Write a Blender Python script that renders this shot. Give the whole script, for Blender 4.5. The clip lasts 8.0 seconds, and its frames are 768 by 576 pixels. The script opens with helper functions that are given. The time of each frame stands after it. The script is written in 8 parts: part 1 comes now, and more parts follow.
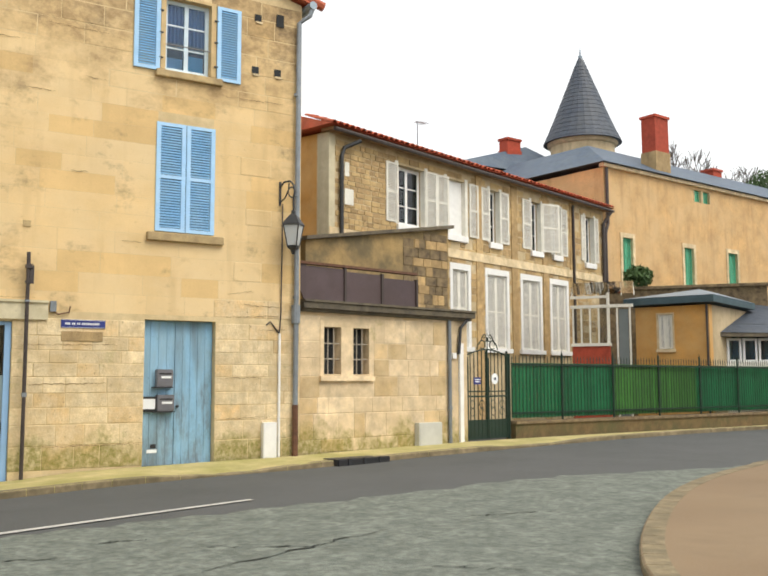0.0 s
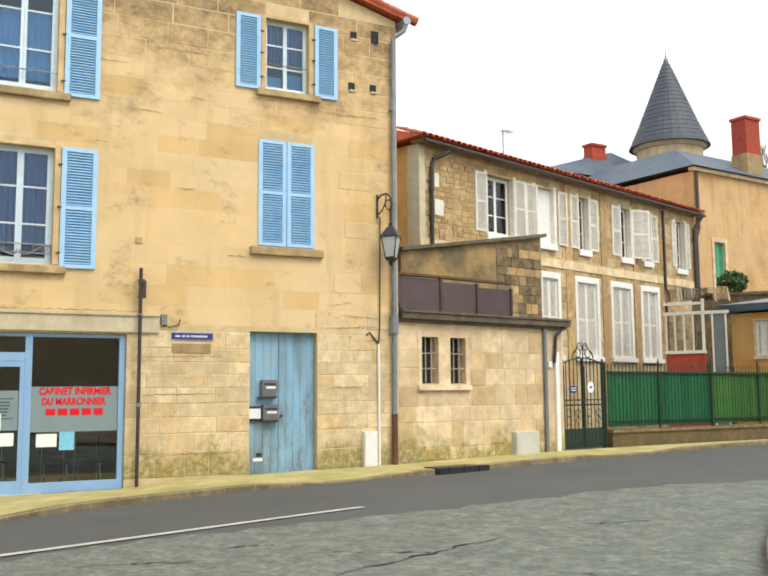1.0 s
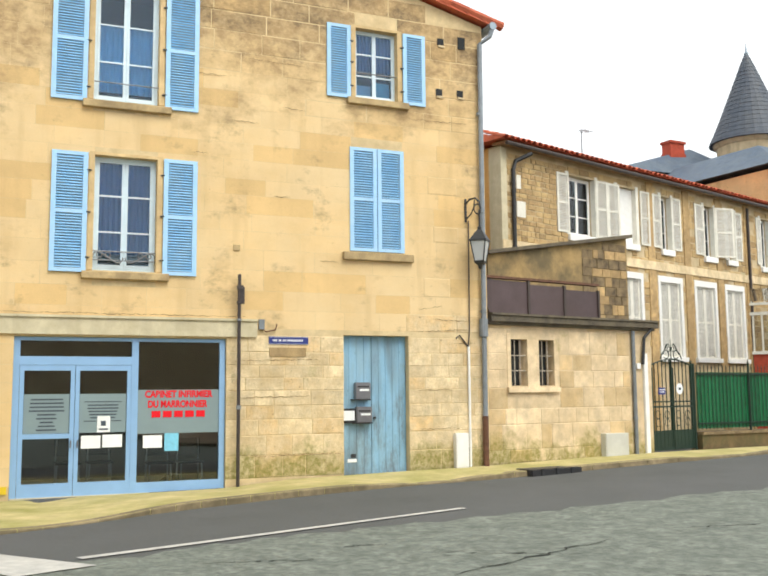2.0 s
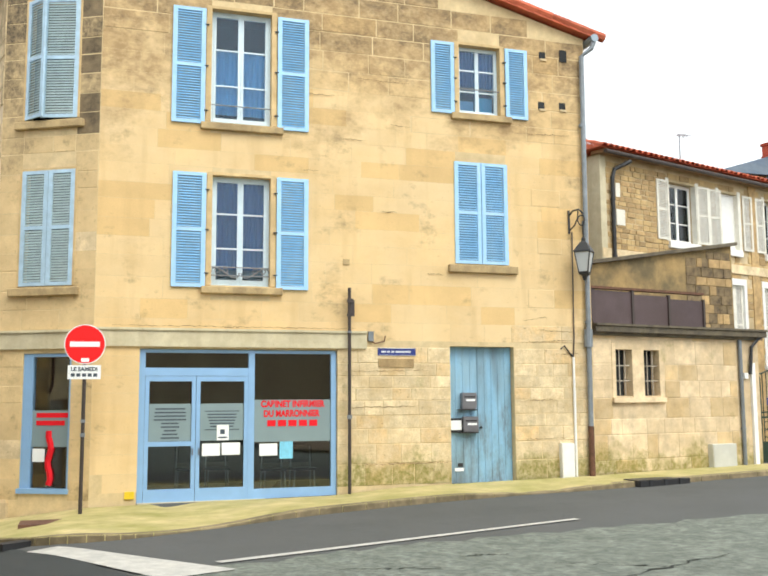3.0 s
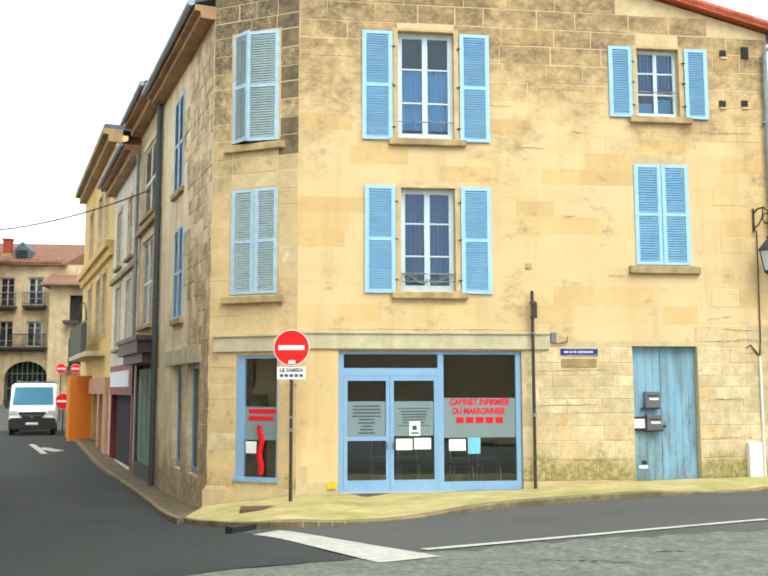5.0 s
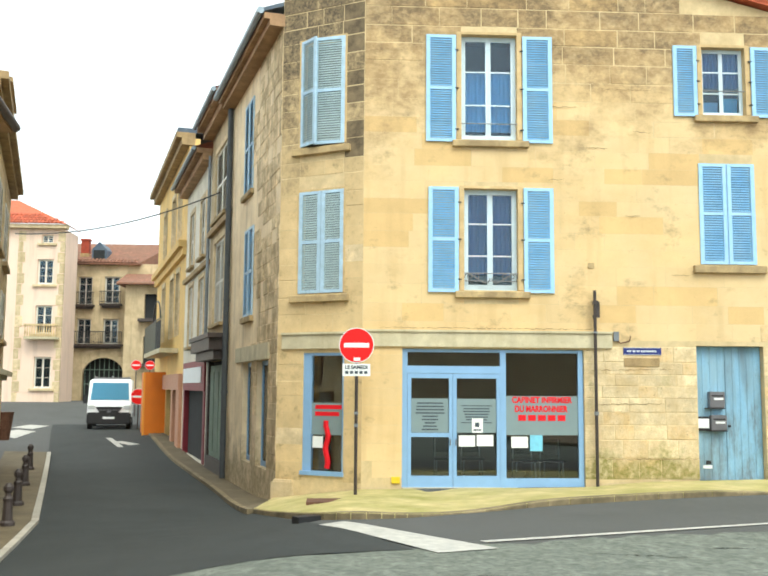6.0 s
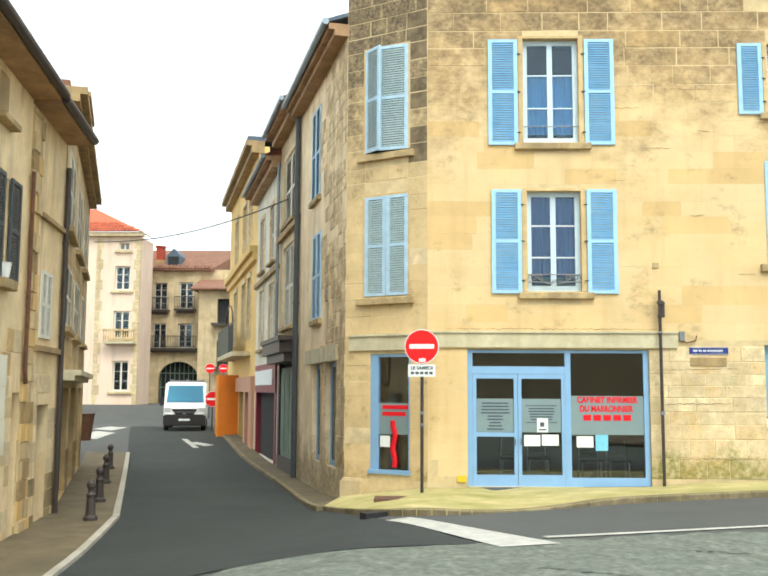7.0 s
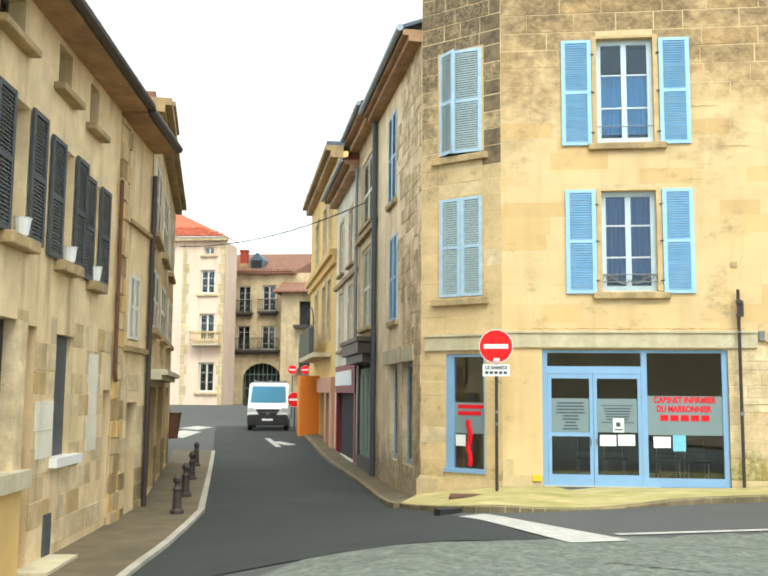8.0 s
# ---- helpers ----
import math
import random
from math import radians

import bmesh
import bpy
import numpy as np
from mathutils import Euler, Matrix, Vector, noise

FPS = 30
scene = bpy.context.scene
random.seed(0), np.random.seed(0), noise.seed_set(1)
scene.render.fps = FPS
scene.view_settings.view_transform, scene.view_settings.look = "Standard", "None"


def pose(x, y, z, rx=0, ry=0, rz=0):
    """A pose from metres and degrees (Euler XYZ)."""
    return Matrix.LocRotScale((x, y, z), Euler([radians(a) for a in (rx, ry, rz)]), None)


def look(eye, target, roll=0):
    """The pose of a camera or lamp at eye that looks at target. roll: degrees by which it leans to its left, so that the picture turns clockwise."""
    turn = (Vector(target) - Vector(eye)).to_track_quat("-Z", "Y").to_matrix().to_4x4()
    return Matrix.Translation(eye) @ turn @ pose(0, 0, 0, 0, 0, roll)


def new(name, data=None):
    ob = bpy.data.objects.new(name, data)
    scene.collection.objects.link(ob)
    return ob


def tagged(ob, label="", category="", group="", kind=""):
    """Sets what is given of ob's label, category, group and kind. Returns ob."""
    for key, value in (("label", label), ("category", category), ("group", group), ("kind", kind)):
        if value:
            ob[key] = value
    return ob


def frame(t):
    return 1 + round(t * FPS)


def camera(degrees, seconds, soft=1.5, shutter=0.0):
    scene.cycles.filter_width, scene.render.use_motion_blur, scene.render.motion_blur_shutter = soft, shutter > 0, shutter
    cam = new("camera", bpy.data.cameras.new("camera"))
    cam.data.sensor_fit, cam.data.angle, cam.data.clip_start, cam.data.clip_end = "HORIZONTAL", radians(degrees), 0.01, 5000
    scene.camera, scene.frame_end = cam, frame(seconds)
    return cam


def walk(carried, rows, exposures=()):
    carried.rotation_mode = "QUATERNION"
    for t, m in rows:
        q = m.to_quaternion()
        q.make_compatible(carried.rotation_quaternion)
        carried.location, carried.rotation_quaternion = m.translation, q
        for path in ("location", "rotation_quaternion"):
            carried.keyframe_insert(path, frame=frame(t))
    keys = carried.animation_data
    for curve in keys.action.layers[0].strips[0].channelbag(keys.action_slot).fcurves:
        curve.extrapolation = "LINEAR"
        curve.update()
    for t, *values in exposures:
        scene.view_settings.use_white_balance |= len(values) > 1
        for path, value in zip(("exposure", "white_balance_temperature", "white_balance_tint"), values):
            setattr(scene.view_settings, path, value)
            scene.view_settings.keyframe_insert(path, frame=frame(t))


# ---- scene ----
# ---- camera ----
cam = camera(44.73, 8.0, soft=1.9)
ROWS = [
    (0.0, pose(16.188, 0.191, 1.552, 95.827, 0.174, 58.250)),
    (0.5, pose(16.183, -0.007, 1.553, 96.062, 0.264, 60.686)),
    (1.0, pose(16.193, -0.250, 1.560, 96.398, 0.439, 63.073)),
    (2.5, pose(16.355, -1.002, 1.656, 96.425, 0.424, 69.763)),
    (3.0, pose(16.500, -1.246, 1.715, 96.736, 0.323, 72.551)),
    (3.5, pose(16.673, -1.484, 1.788, 97.182, 0.308, 74.476)),
    (4.0, pose(16.908, -1.714, 1.871, 96.683, 0.554, 77.286)),
    (4.2, pose(16.998, -1.752, 1.876, 96.537, 0.605, 78.678)),
    (5.5, pose(17.551, -1.677, 1.863, 96.058, -0.344, 85.096)),
    (6.0, pose(17.729, -1.656, 1.835, 96.106, -0.423, 87.167)),
    (6.5, pose(17.902, -1.612, 1.814, 96.302, -0.099, 89.223)),
    (7.0, pose(18.095, -1.570, 1.784, 96.270, -0.278, 91.481)),
    (7.5, pose(18.254, -1.493, 1.746, 96.311, -0.621, 94.047)),
    (8.0, pose(18.399, -1.421, 1.730, 96.373, -0.457, 96.497)),
]
walk(cam, ROWS, exposures=[(0.0, 0.52, 6850, 9), (1.0, 0.60, 6800, 8), (3.0, 0.80, 6550, 6), (4.0, 0.88, 6500, 4), (6.0, 0.93, 6450, 0), (8.0, 0.97, 6450, 0)])

# ---- light: a bright overcast sky ----
world = bpy.data.worlds.new("world")
scene.world = world
world.use_nodes = True
wn = world.node_tree.nodes
wl = world.node_tree.links
wn.clear()
sky = wn.new("ShaderNodeTexSky")
sky.sky_type, sky.sun_disc = "NISHITA", False
sky.sun_elevation, sky.sun_rotation = radians(53), radians(71.5)
sky_bg, cloud_bg = wn.new("ShaderNodeBackground"), wn.new("ShaderNodeBackground")
sky_bg.inputs["Strength"].default_value = 0.05
cloud_bg.inputs["Color"].default_value = (1.0, 0.985, 0.96, 1)
cloud_bg.inputs["Strength"].default_value = 0.72
world_add, world_out = wn.new("ShaderNodeAddShader"), wn.new("ShaderNodeOutputWorld")
wl.new(sky.outputs[0], sky_bg.inputs["Color"])
wl.new(sky_bg.outputs[0], world_add.inputs[0])
wl.new(cloud_bg.outputs[0], world_add.inputs[1])
wl.new(world_add.outputs[0], world_out.inputs[0])
sun = new("sun", bpy.data.lights.new("sun", "SUN"))
sun.data.energy, sun.data.angle, sun.data.color = 1.5, radians(32), (1.0, 0.95, 0.86)
sun.matrix_world = look((13.5, 4.5, 19), (0, 0, 0))


# ---- materials ----
def mat(name, base, rough=0.85, var=0.2, scale=4.0, stain=None, amount=0.35, stain_scale=0.9, bump=0.25, rnd=0.12, metal=0.0, fine=60.0, stretch=(1, 1, 1), sharp=0.12, streak=None, pits=0.0, zones=()):
    """A weathered surface: fine grain, broad patches, stains of a colour of their own, and a shade of its own for each piece.
    zones: (bare height, covered height, raggedness, scale, colour, amount) of soot, lichen or moss that covers a wall unevenly."""
    m = bpy.data.materials.new(name)
    m.use_nodes = True
    nt = m.node_tree
    n, l = nt.nodes, nt.links
    bsdf = n["Principled BSDF"]
    bsdf.inputs["Roughness"].default_value = rough
    bsdf.inputs["Metallic"].default_value = metal
    geo = n.new("ShaderNodeNewGeometry")
    mapping = n.new("ShaderNodeMapping")
    mapping.inputs["Scale"].default_value = stretch
    l.new(geo.outputs["Position"], mapping.inputs["Vector"])

    def noise_at(s, detail, rough_=0.6):
        t = n.new("ShaderNodeTexNoise")
        t.inputs["Scale"].default_value, t.inputs["Detail"].default_value, t.inputs["Roughness"].default_value = s, detail, rough_
        l.new(mapping.outputs[0], t.inputs["Vector"])
        return t.outputs["Fac"]

    def spread(fac, lo, hi, a, b):
        r = n.new("ShaderNodeMapRange")
        for k, value in zip((1, 2, 3, 4), (lo, hi, a, b)):
            r.inputs[k].default_value = value
        l.new(fac, r.inputs[0])
        return r.outputs[0]

    value = n.new("ShaderNodeHueSaturation")
    value.inputs["Color"].default_value = (*base, 1)
    info = n.new("ShaderNodeObjectInfo")
    mul = n.new("ShaderNodeMath")
    mul.operation = "MULTIPLY"
    add = n.new("ShaderNodeMath")
    add.operation = "MULTIPLY"
    l.new(spread(noise_at(scale, 6), 0.3, 0.7, 1 - var, 1 + var), mul.inputs[0])
    both, part_of = n.new("ShaderNodeMath"), n.new("ShaderNodeMath")
    both.operation, part_of.operation = "ADD", "FRACT"
    l.new(info.outputs["Random"], both.inputs[0])
    l.new(geo.outputs["Random Per Island"], both.inputs[1])
    l.new(both.outputs[0], part_of.inputs[0])
    l.new(spread(part_of.outputs[0], 0, 1, 1 - rnd, 1 + rnd), mul.inputs[1])
    l.new(mul.outputs[0], add.inputs[0])
    l.new(spread(noise_at(fine, 3), 0.25, 0.75, 1 - var * 0.55, 1 + var * 0.55), add.inputs[1])
    l.new(add.outputs[0], value.inputs["Value"])
    colour = value.outputs[0]
    if stain:
        mix = n.new("ShaderNodeMix")
        mix.data_type = "RGBA"
        l.new(spread(noise_at(stain_scale, 8, 0.68), 0.52 - sharp, 0.52 + sharp, 0, amount), mix.inputs[0])
        l.new(colour, mix.inputs[6])
        mix.inputs[7].default_value = (*stain, 1)
        colour = mix.outputs[2]
    if streak:
        runs = n.new("ShaderNodeMapping")
        runs.inputs["Scale"].default_value = (1.3, 1.3, 0.16)
        l.new(geo.outputs["Position"], runs.inputs["Vector"])
        tex = n.new("ShaderNodeTexNoise")
        tex.inputs["Scale"].default_value, tex.inputs["Detail"].default_value = 2.2, 7
        l.new(runs.outputs[0], tex.inputs["Vector"])
        mix = n.new("ShaderNodeMix")
        mix.data_type = "RGBA"
        l.new(spread(tex.outputs["Fac"], 0.52, 0.75, 0, streak[3]), mix.inputs[0])
        l.new(colour, mix.inputs[6])
        mix.inputs[7].default_value = (*streak[:3], 1)
        colour = mix.outputs[2]
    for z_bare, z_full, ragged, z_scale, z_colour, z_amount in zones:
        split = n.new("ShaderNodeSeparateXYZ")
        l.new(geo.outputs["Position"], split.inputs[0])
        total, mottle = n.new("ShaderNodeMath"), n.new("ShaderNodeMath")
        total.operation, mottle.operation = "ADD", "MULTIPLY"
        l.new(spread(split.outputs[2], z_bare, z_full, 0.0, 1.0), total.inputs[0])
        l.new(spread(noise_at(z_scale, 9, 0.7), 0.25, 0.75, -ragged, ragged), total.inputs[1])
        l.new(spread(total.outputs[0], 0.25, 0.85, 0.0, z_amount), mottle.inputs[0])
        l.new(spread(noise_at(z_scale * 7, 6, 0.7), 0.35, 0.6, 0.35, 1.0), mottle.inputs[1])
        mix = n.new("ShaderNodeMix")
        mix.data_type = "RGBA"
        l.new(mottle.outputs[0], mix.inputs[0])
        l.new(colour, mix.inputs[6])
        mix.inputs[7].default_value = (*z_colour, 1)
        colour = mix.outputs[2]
    if pits:
        mix = n.new("ShaderNodeMix")
        mix.data_type = "RGBA"
        l.new(spread(noise_at(14, 5, 0.7), 0.62, 0.70, 0, pits), mix.inputs[0])
        l.new(colour, mix.inputs[6])
        mix.inputs[7].default_value = (base[0] * 0.35, base[1] * 0.32, base[2] * 0.3, 1)
        colour = mix.outputs[2]
    l.new(colour, bsdf.inputs["Base Color"])
    if bump:
        b = n.new("ShaderNodeBump")
        b.inputs["Strength"].default_value, b.inputs["Distance"].default_value = bump, 0.02
        l.new(noise_at(fine * 0.6, 5), b.inputs["Height"])
        l.new(b.outputs[0], bsdf.inputs["Normal"])
    return m


def glass_mat(name, tint, gloss=0.06, dark=0.0):
    """Thin window glass: clear, with a mirror on its face that grows at a grazing view."""
    m = bpy.data.materials.new(name)
    m.use_nodes = True
    n, l = m.node_tree.nodes, m.node_tree.links
    n.clear()
    clear, mirror, mix, fres, out = (n.new("ShaderNode" + k) for k in ("BsdfTransparent", "BsdfGlossy", "MixShader", "Fresnel", "OutputMaterial"))
    clear.inputs["Color"].default_value = (*tint, 1)
    mirror.inputs["Roughness"].default_value = 0.02
    fres.inputs["IOR"].default_value = 1.6 + gloss * 8
    l.new(fres.outputs[0], mix.inputs[0])
    l.new(clear.outputs[0], mix.inputs[1])
    l.new(mirror.outputs[0], mix.inputs[2])
    l.new(mix.outputs[0], out.inputs[0])
    return m


MOSS_FOOT = (0.85, 0.25, 0.8, 1.4, (0.19, 0.18, 0.03), 0.9)
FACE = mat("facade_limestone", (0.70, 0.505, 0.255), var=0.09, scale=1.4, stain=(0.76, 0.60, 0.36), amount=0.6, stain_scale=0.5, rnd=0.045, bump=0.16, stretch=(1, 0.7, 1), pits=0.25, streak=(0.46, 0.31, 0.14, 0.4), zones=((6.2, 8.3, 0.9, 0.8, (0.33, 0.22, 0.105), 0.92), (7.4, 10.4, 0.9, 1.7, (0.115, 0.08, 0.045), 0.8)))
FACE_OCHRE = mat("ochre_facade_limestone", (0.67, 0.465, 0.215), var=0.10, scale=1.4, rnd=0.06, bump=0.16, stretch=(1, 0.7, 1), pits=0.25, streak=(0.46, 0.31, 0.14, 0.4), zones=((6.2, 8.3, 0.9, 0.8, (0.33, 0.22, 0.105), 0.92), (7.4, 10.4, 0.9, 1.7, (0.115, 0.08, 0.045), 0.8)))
FACE_LOW = mat("eroded_pale_stone", (0.70, 0.57, 0.36), var=0.2, scale=5, stain=(0.50, 0.36, 0.18), amount=0.6, stain_scale=2.2, sharp=0.1, rnd=0.15, bump=0.6, fine=34, pits=0.75, zones=(MOSS_FOOT,))
FACE_LOW_OCHRE = mat("eroded_ochre_stone", (0.60, 0.43, 0.22), var=0.2, scale=5, stain=(0.72, 0.60, 0.40), amount=0.6, stain_scale=2.4, sharp=0.1, rnd=0.15, bump=0.6, fine=34, pits=0.75, zones=(MOSS_FOOT,))
CORNER = mat("sooty_corner_limestone", (0.69, 0.52, 0.28), var=0.14, scale=2.2, stain=(0.56, 0.40, 0.20), amount=0.5, stain_scale=1.2, rnd=0.07, bump=0.3, pits=0.5, zones=((5.0, 7.6, 0.8, 1.1, (0.27, 0.20, 0.11), 0.9), (6.6, 9.0, 0.9, 2.4, (0.075, 0.058, 0.038), 0.95), (0.55, -0.1, 0.8, 1.6, (0.20, 0.15, 0.07), 0.7)))
CORNER_DARK = mat("soot_black_corner_stone", (0.13, 0.098, 0.058), var=0.3, scale=4, stain=(0.30, 0.22, 0.12), amount=0.6, stain_scale=4.0, sharp=0.16, rnd=0.2, bump=0.5, pits=0.6)
SIDE_RENDER = mat("flaking_pale_side_render", (0.84, 0.69, 0.47), var=0.12, scale=1.6, stain=(0.56, 0.42, 0.245), amount=0.55, stain_scale=0.9, bump=0.25, streak=(0.30, 0.22, 0.12, 0.55), pits=0.3, zones=((1.4, -0.3, 0.7, 1.2, (0.22, 0.175, 0.09), 0.8),))
SIDE_STONE = mat("blotched_side_stone", (0.74, 0.585, 0.36), var=0.25, scale=4, stain=(0.30, 0.22, 0.115), amount=0.8, stain_scale=2.1, sharp=0.09, rnd=0.14, bump=0.6, fine=34, streak=(0.20, 0.145, 0.075, 0.6), pits=0.8, zones=((1.4, -0.3, 0.7, 1.2, (0.22, 0.175, 0.09), 0.8),))
STONE_AGED = mat("weathered_limestone", (0.44, 0.31, 0.15), var=0.25, scale=3, stain=(0.20, 0.14, 0.075), amount=0.7, stain_scale=1.3, sharp=0.16, rnd=0.07, bump=0.45, streak=(0.14, 0.095, 0.05, 0.6), pits=0.6)
STONE_WORN = mat("patchy_limestone", (0.58, 0.41, 0.19), var=0.2, scale=2.4, stain=(0.34, 0.235, 0.11), amount=0.7, stain_scale=1.1, sharp=0.18, rnd=0.05, bump=0.35, streak=(0.24, 0.165, 0.08, 0.55), pits=0.6)
STONE_SIDE = mat("stained_side_limestone", (0.68, 0.52, 0.29), var=0.2, scale=3, stain=(0.27, 0.195, 0.105), amount=0.6, stain_scale=1.1, sharp=0.14, rnd=0.07, bump=0.4, streak=(0.16, 0.115, 0.06, 0.65), pits=0.5)
TILE_OLD = mat("old_brown_clay_tile", (0.27, 0.125, 0.08), rough=0.9, var=0.3, scale=5, stain=(0.15, 0.09, 0.06), amount=0.6, stain_scale=1.2, rnd=0.2)
STONE_OCHRE = mat("ochre_limestone", (0.63, 0.42, 0.17), var=0.12, scale=2.5, rnd=0.05, bump=0.15, streak=(0.46, 0.31, 0.14, 0.4))
STONE_DARK = mat("blackened_limestone", (0.14, 0.10, 0.058), var=0.4, scale=6.0, stain=(0.30, 0.22, 0.11), amount=0.6, stain_scale=6.0, sharp=0.16, rnd=0.2, bump=0.5, pits=0.4)
STONE_LOW = mat("pale_dressed_stone", (0.68, 0.55, 0.35), var=0.18, scale=4, stain=(0.43, 0.32, 0.17), amount=0.6, stain_scale=2.6, rnd=0.17, bump=0.5, streak=(0.34, 0.25, 0.12, 0.4), pits=0.6)
MORTAR = mat("lime_mortar", (0.66, 0.52, 0.30), var=0.15, scale=5, stain=(0.44, 0.32, 0.16), amount=0.5, stain_scale=1.2, rnd=0.0)
CEMENT = mat("grey_green_render", (0.60, 0.54, 0.38), var=0.12, scale=3, stain=(0.42, 0.36, 0.22), amount=0.5, stain_scale=2.5, rnd=0.03, streak=(0.26, 0.21, 0.11, 0.4), pits=0.3)
SILL = mat("sill_stone", (0.46, 0.34, 0.175), var=0.18, stain=(0.17, 0.12, 0.065), amount=0.6, stain_scale=3.0)
BLUE = mat("light_blue_paint", (0.34, 0.59, 0.87), rough=0.55, var=0.07, scale=8, stain=(0.47, 0.66, 0.84), amount=0.4, stain_scale=2.5, rnd=0.05, bump=0.06)
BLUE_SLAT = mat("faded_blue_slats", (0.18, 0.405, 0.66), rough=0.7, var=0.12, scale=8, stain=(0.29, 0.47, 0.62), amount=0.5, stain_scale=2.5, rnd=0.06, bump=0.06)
BLUE_PALE = mat("pale_grey_blue_paint", (0.43, 0.60, 0.75), rough=0.6, var=0.12, scale=8, stain=(0.34, 0.47, 0.56), amount=0.5, stain_scale=3.0, rnd=0.04, bump=0.05)
GREY_SLAT = mat("weathered_grey_slats", (0.36, 0.47, 0.50), rough=0.75, var=0.15, scale=8, stain=(0.44, 0.51, 0.50), amount=0.5, rnd=0.05)
BLUE_DOOR = mat("worn_blue_door_paint", (0.235, 0.45, 0.63), rough=0.6, var=0.12, scale=5, stain=(0.30, 0.42, 0.47), amount=0.5, stain_scale=2.2, rnd=0.06, stretch=(1, 1, 0.25), streak=(0.12, 0.155, 0.16, 0.7), pits=0.6, zones=((1.5, 0.0, 0.9, 3.0, (0.13, 0.15, 0.15), 0.75),))
SHOPBLUE = mat("satin_blue_frame_paint", (0.25, 0.43, 0.68), rough=0.4, var=0.05, scale=4, rnd=0.03, bump=0.03)
WHITE = mat("white_paint", (0.80, 0.80, 0.78), rough=0.5, var=0.06, scale=6, rnd=0.04, bump=0.05)
OFFWHITE = mat("aged_white_shutter_paint", (0.72, 0.70, 0.62), rough=0.6, var=0.1, scale=5, rnd=0.05, bump=0.08)
GREYWHITE = mat("grey_white_louvres", (0.60, 0.585, 0.53), rough=0.7, var=0.1, scale=5, rnd=0.05)
CURTAIN = mat("white_net_curtain", (0.82, 0.90, 1.0), rough=0.9, var=0.08, scale=6, rnd=0.05)
CURTAIN_GREY = mat("grey_blue_curtain", (0.13, 0.225, 0.40), rough=0.9, var=0.12, scale=5, rnd=0.05)
PALE_FRAME = mat("pale_blue_white_window_paint", (0.62, 0.76, 0.85), rough=0.5, var=0.06, scale=6, rnd=0.04, bump=0.05)
SURROUND = mat("window_surround_stone", (0.64, 0.475, 0.25), var=0.14, stain=(0.42, 0.28, 0.13), amount=0.5, stain_scale=3.0)
# room walls coloured dark so that the inside looks dim
ROOM = mat("darkened_plaster_room", (0.165, 0.19, 0.19), rough=0.9, var=0.1, scale=2, rnd=0.05)
# near-black for flat sheets that stand for the shade inside openings
OPENING_SHADE = mat("painted_opening_shade", (0.022, 0.025, 0.027), rough=0.9, var=0.2, scale=2)
PLASTER_Y = mat("ochre_render", (0.56, 0.29, 0.075), var=0.14, scale=2, stain=(0.62, 0.40, 0.17), amount=0.6, stain_scale=0.8, bump=0.3)
PLASTER_O = mat("orange_render", (0.60, 0.375, 0.165), var=0.24, scale=1.2, stain=(0.64, 0.45, 0.24), amount=0.75, stain_scale=0.45, bump=0.4, fine=16, streak=(0.34, 0.19, 0.08, 0.45), pits=0.75)
PLASTER_P = mat("pinkish_cream_render", (0.80, 0.61, 0.49), var=0.08, scale=1, stain=(0.58, 0.44, 0.31), amount=0.35, stain_scale=0.5, streak=(0.40, 0.30, 0.21, 0.4))
PLASTER_C = mat("cream_render", (0.60, 0.48, 0.30), var=0.16, scale=1.5, stain=(0.34, 0.255, 0.145), amount=0.65, stain_scale=0.8, streak=(0.26, 0.2, 0.12, 0.5))
PLASTER_W = mat("off_white_render", (0.76, 0.72, 0.61), var=0.12, scale=1.5, stain=(0.55, 0.50, 0.40), amount=0.5, stain_scale=0.8, streak=(0.34, 0.30, 0.23, 0.4), pits=0.2)
PLASTER_YL = mat("yellow_render", (0.74, 0.50, 0.18), var=0.1, scale=1.5, stain=(0.6, 0.42, 0.2), amount=0.4, stain_scale=0.8)
PLASTER_L = mat("patched_tan_render", (0.86, 0.685, 0.425), var=0.16, scale=2, stain=(0.58, 0.41, 0.20), amount=0.6, stain_scale=0.9, sharp=0.16, bump=0.4, streak=(0.25, 0.17, 0.085, 0.65), pits=0.5)
RUBBLE = mat("rubble_limestone", (0.44, 0.30, 0.14), var=0.25, scale=6, stain=(0.25, 0.17, 0.08), amount=0.5, stain_scale=2.5, rnd=0.25, bump=0.5)
TILE = mat("red_clay_tile", (0.52, 0.11, 0.05), rough=0.8, var=0.28, scale=6, stain=(0.30, 0.11, 0.06), amount=0.5, stain_scale=3, rnd=0.25)
SLATE = mat("blue_grey_slate", (0.062, 0.098, 0.15), rough=0.55, var=0.25, scale=5, stain=(0.12, 0.15, 0.17), amount=0.5, stain_scale=1.5, rnd=0.16)
ZINC = mat("grey_zinc", (0.27, 0.33, 0.38), rough=0.42, var=0.12, scale=4, metal=0.5, rnd=0.05)
ZINC_PIPE = mat("weathered_zinc_pipe", (0.24, 0.27, 0.30), rough=0.5, var=0.15, scale=8, metal=0.3, stain=(0.16, 0.17, 0.17), amount=0.5)
RUST = mat("rusty_iron", (0.13, 0.06, 0.035), rough=0.8, var=0.3, scale=9)
IRON = mat("black_iron", (0.025, 0.027, 0.03), rough=0.45, var=0.2, scale=9)
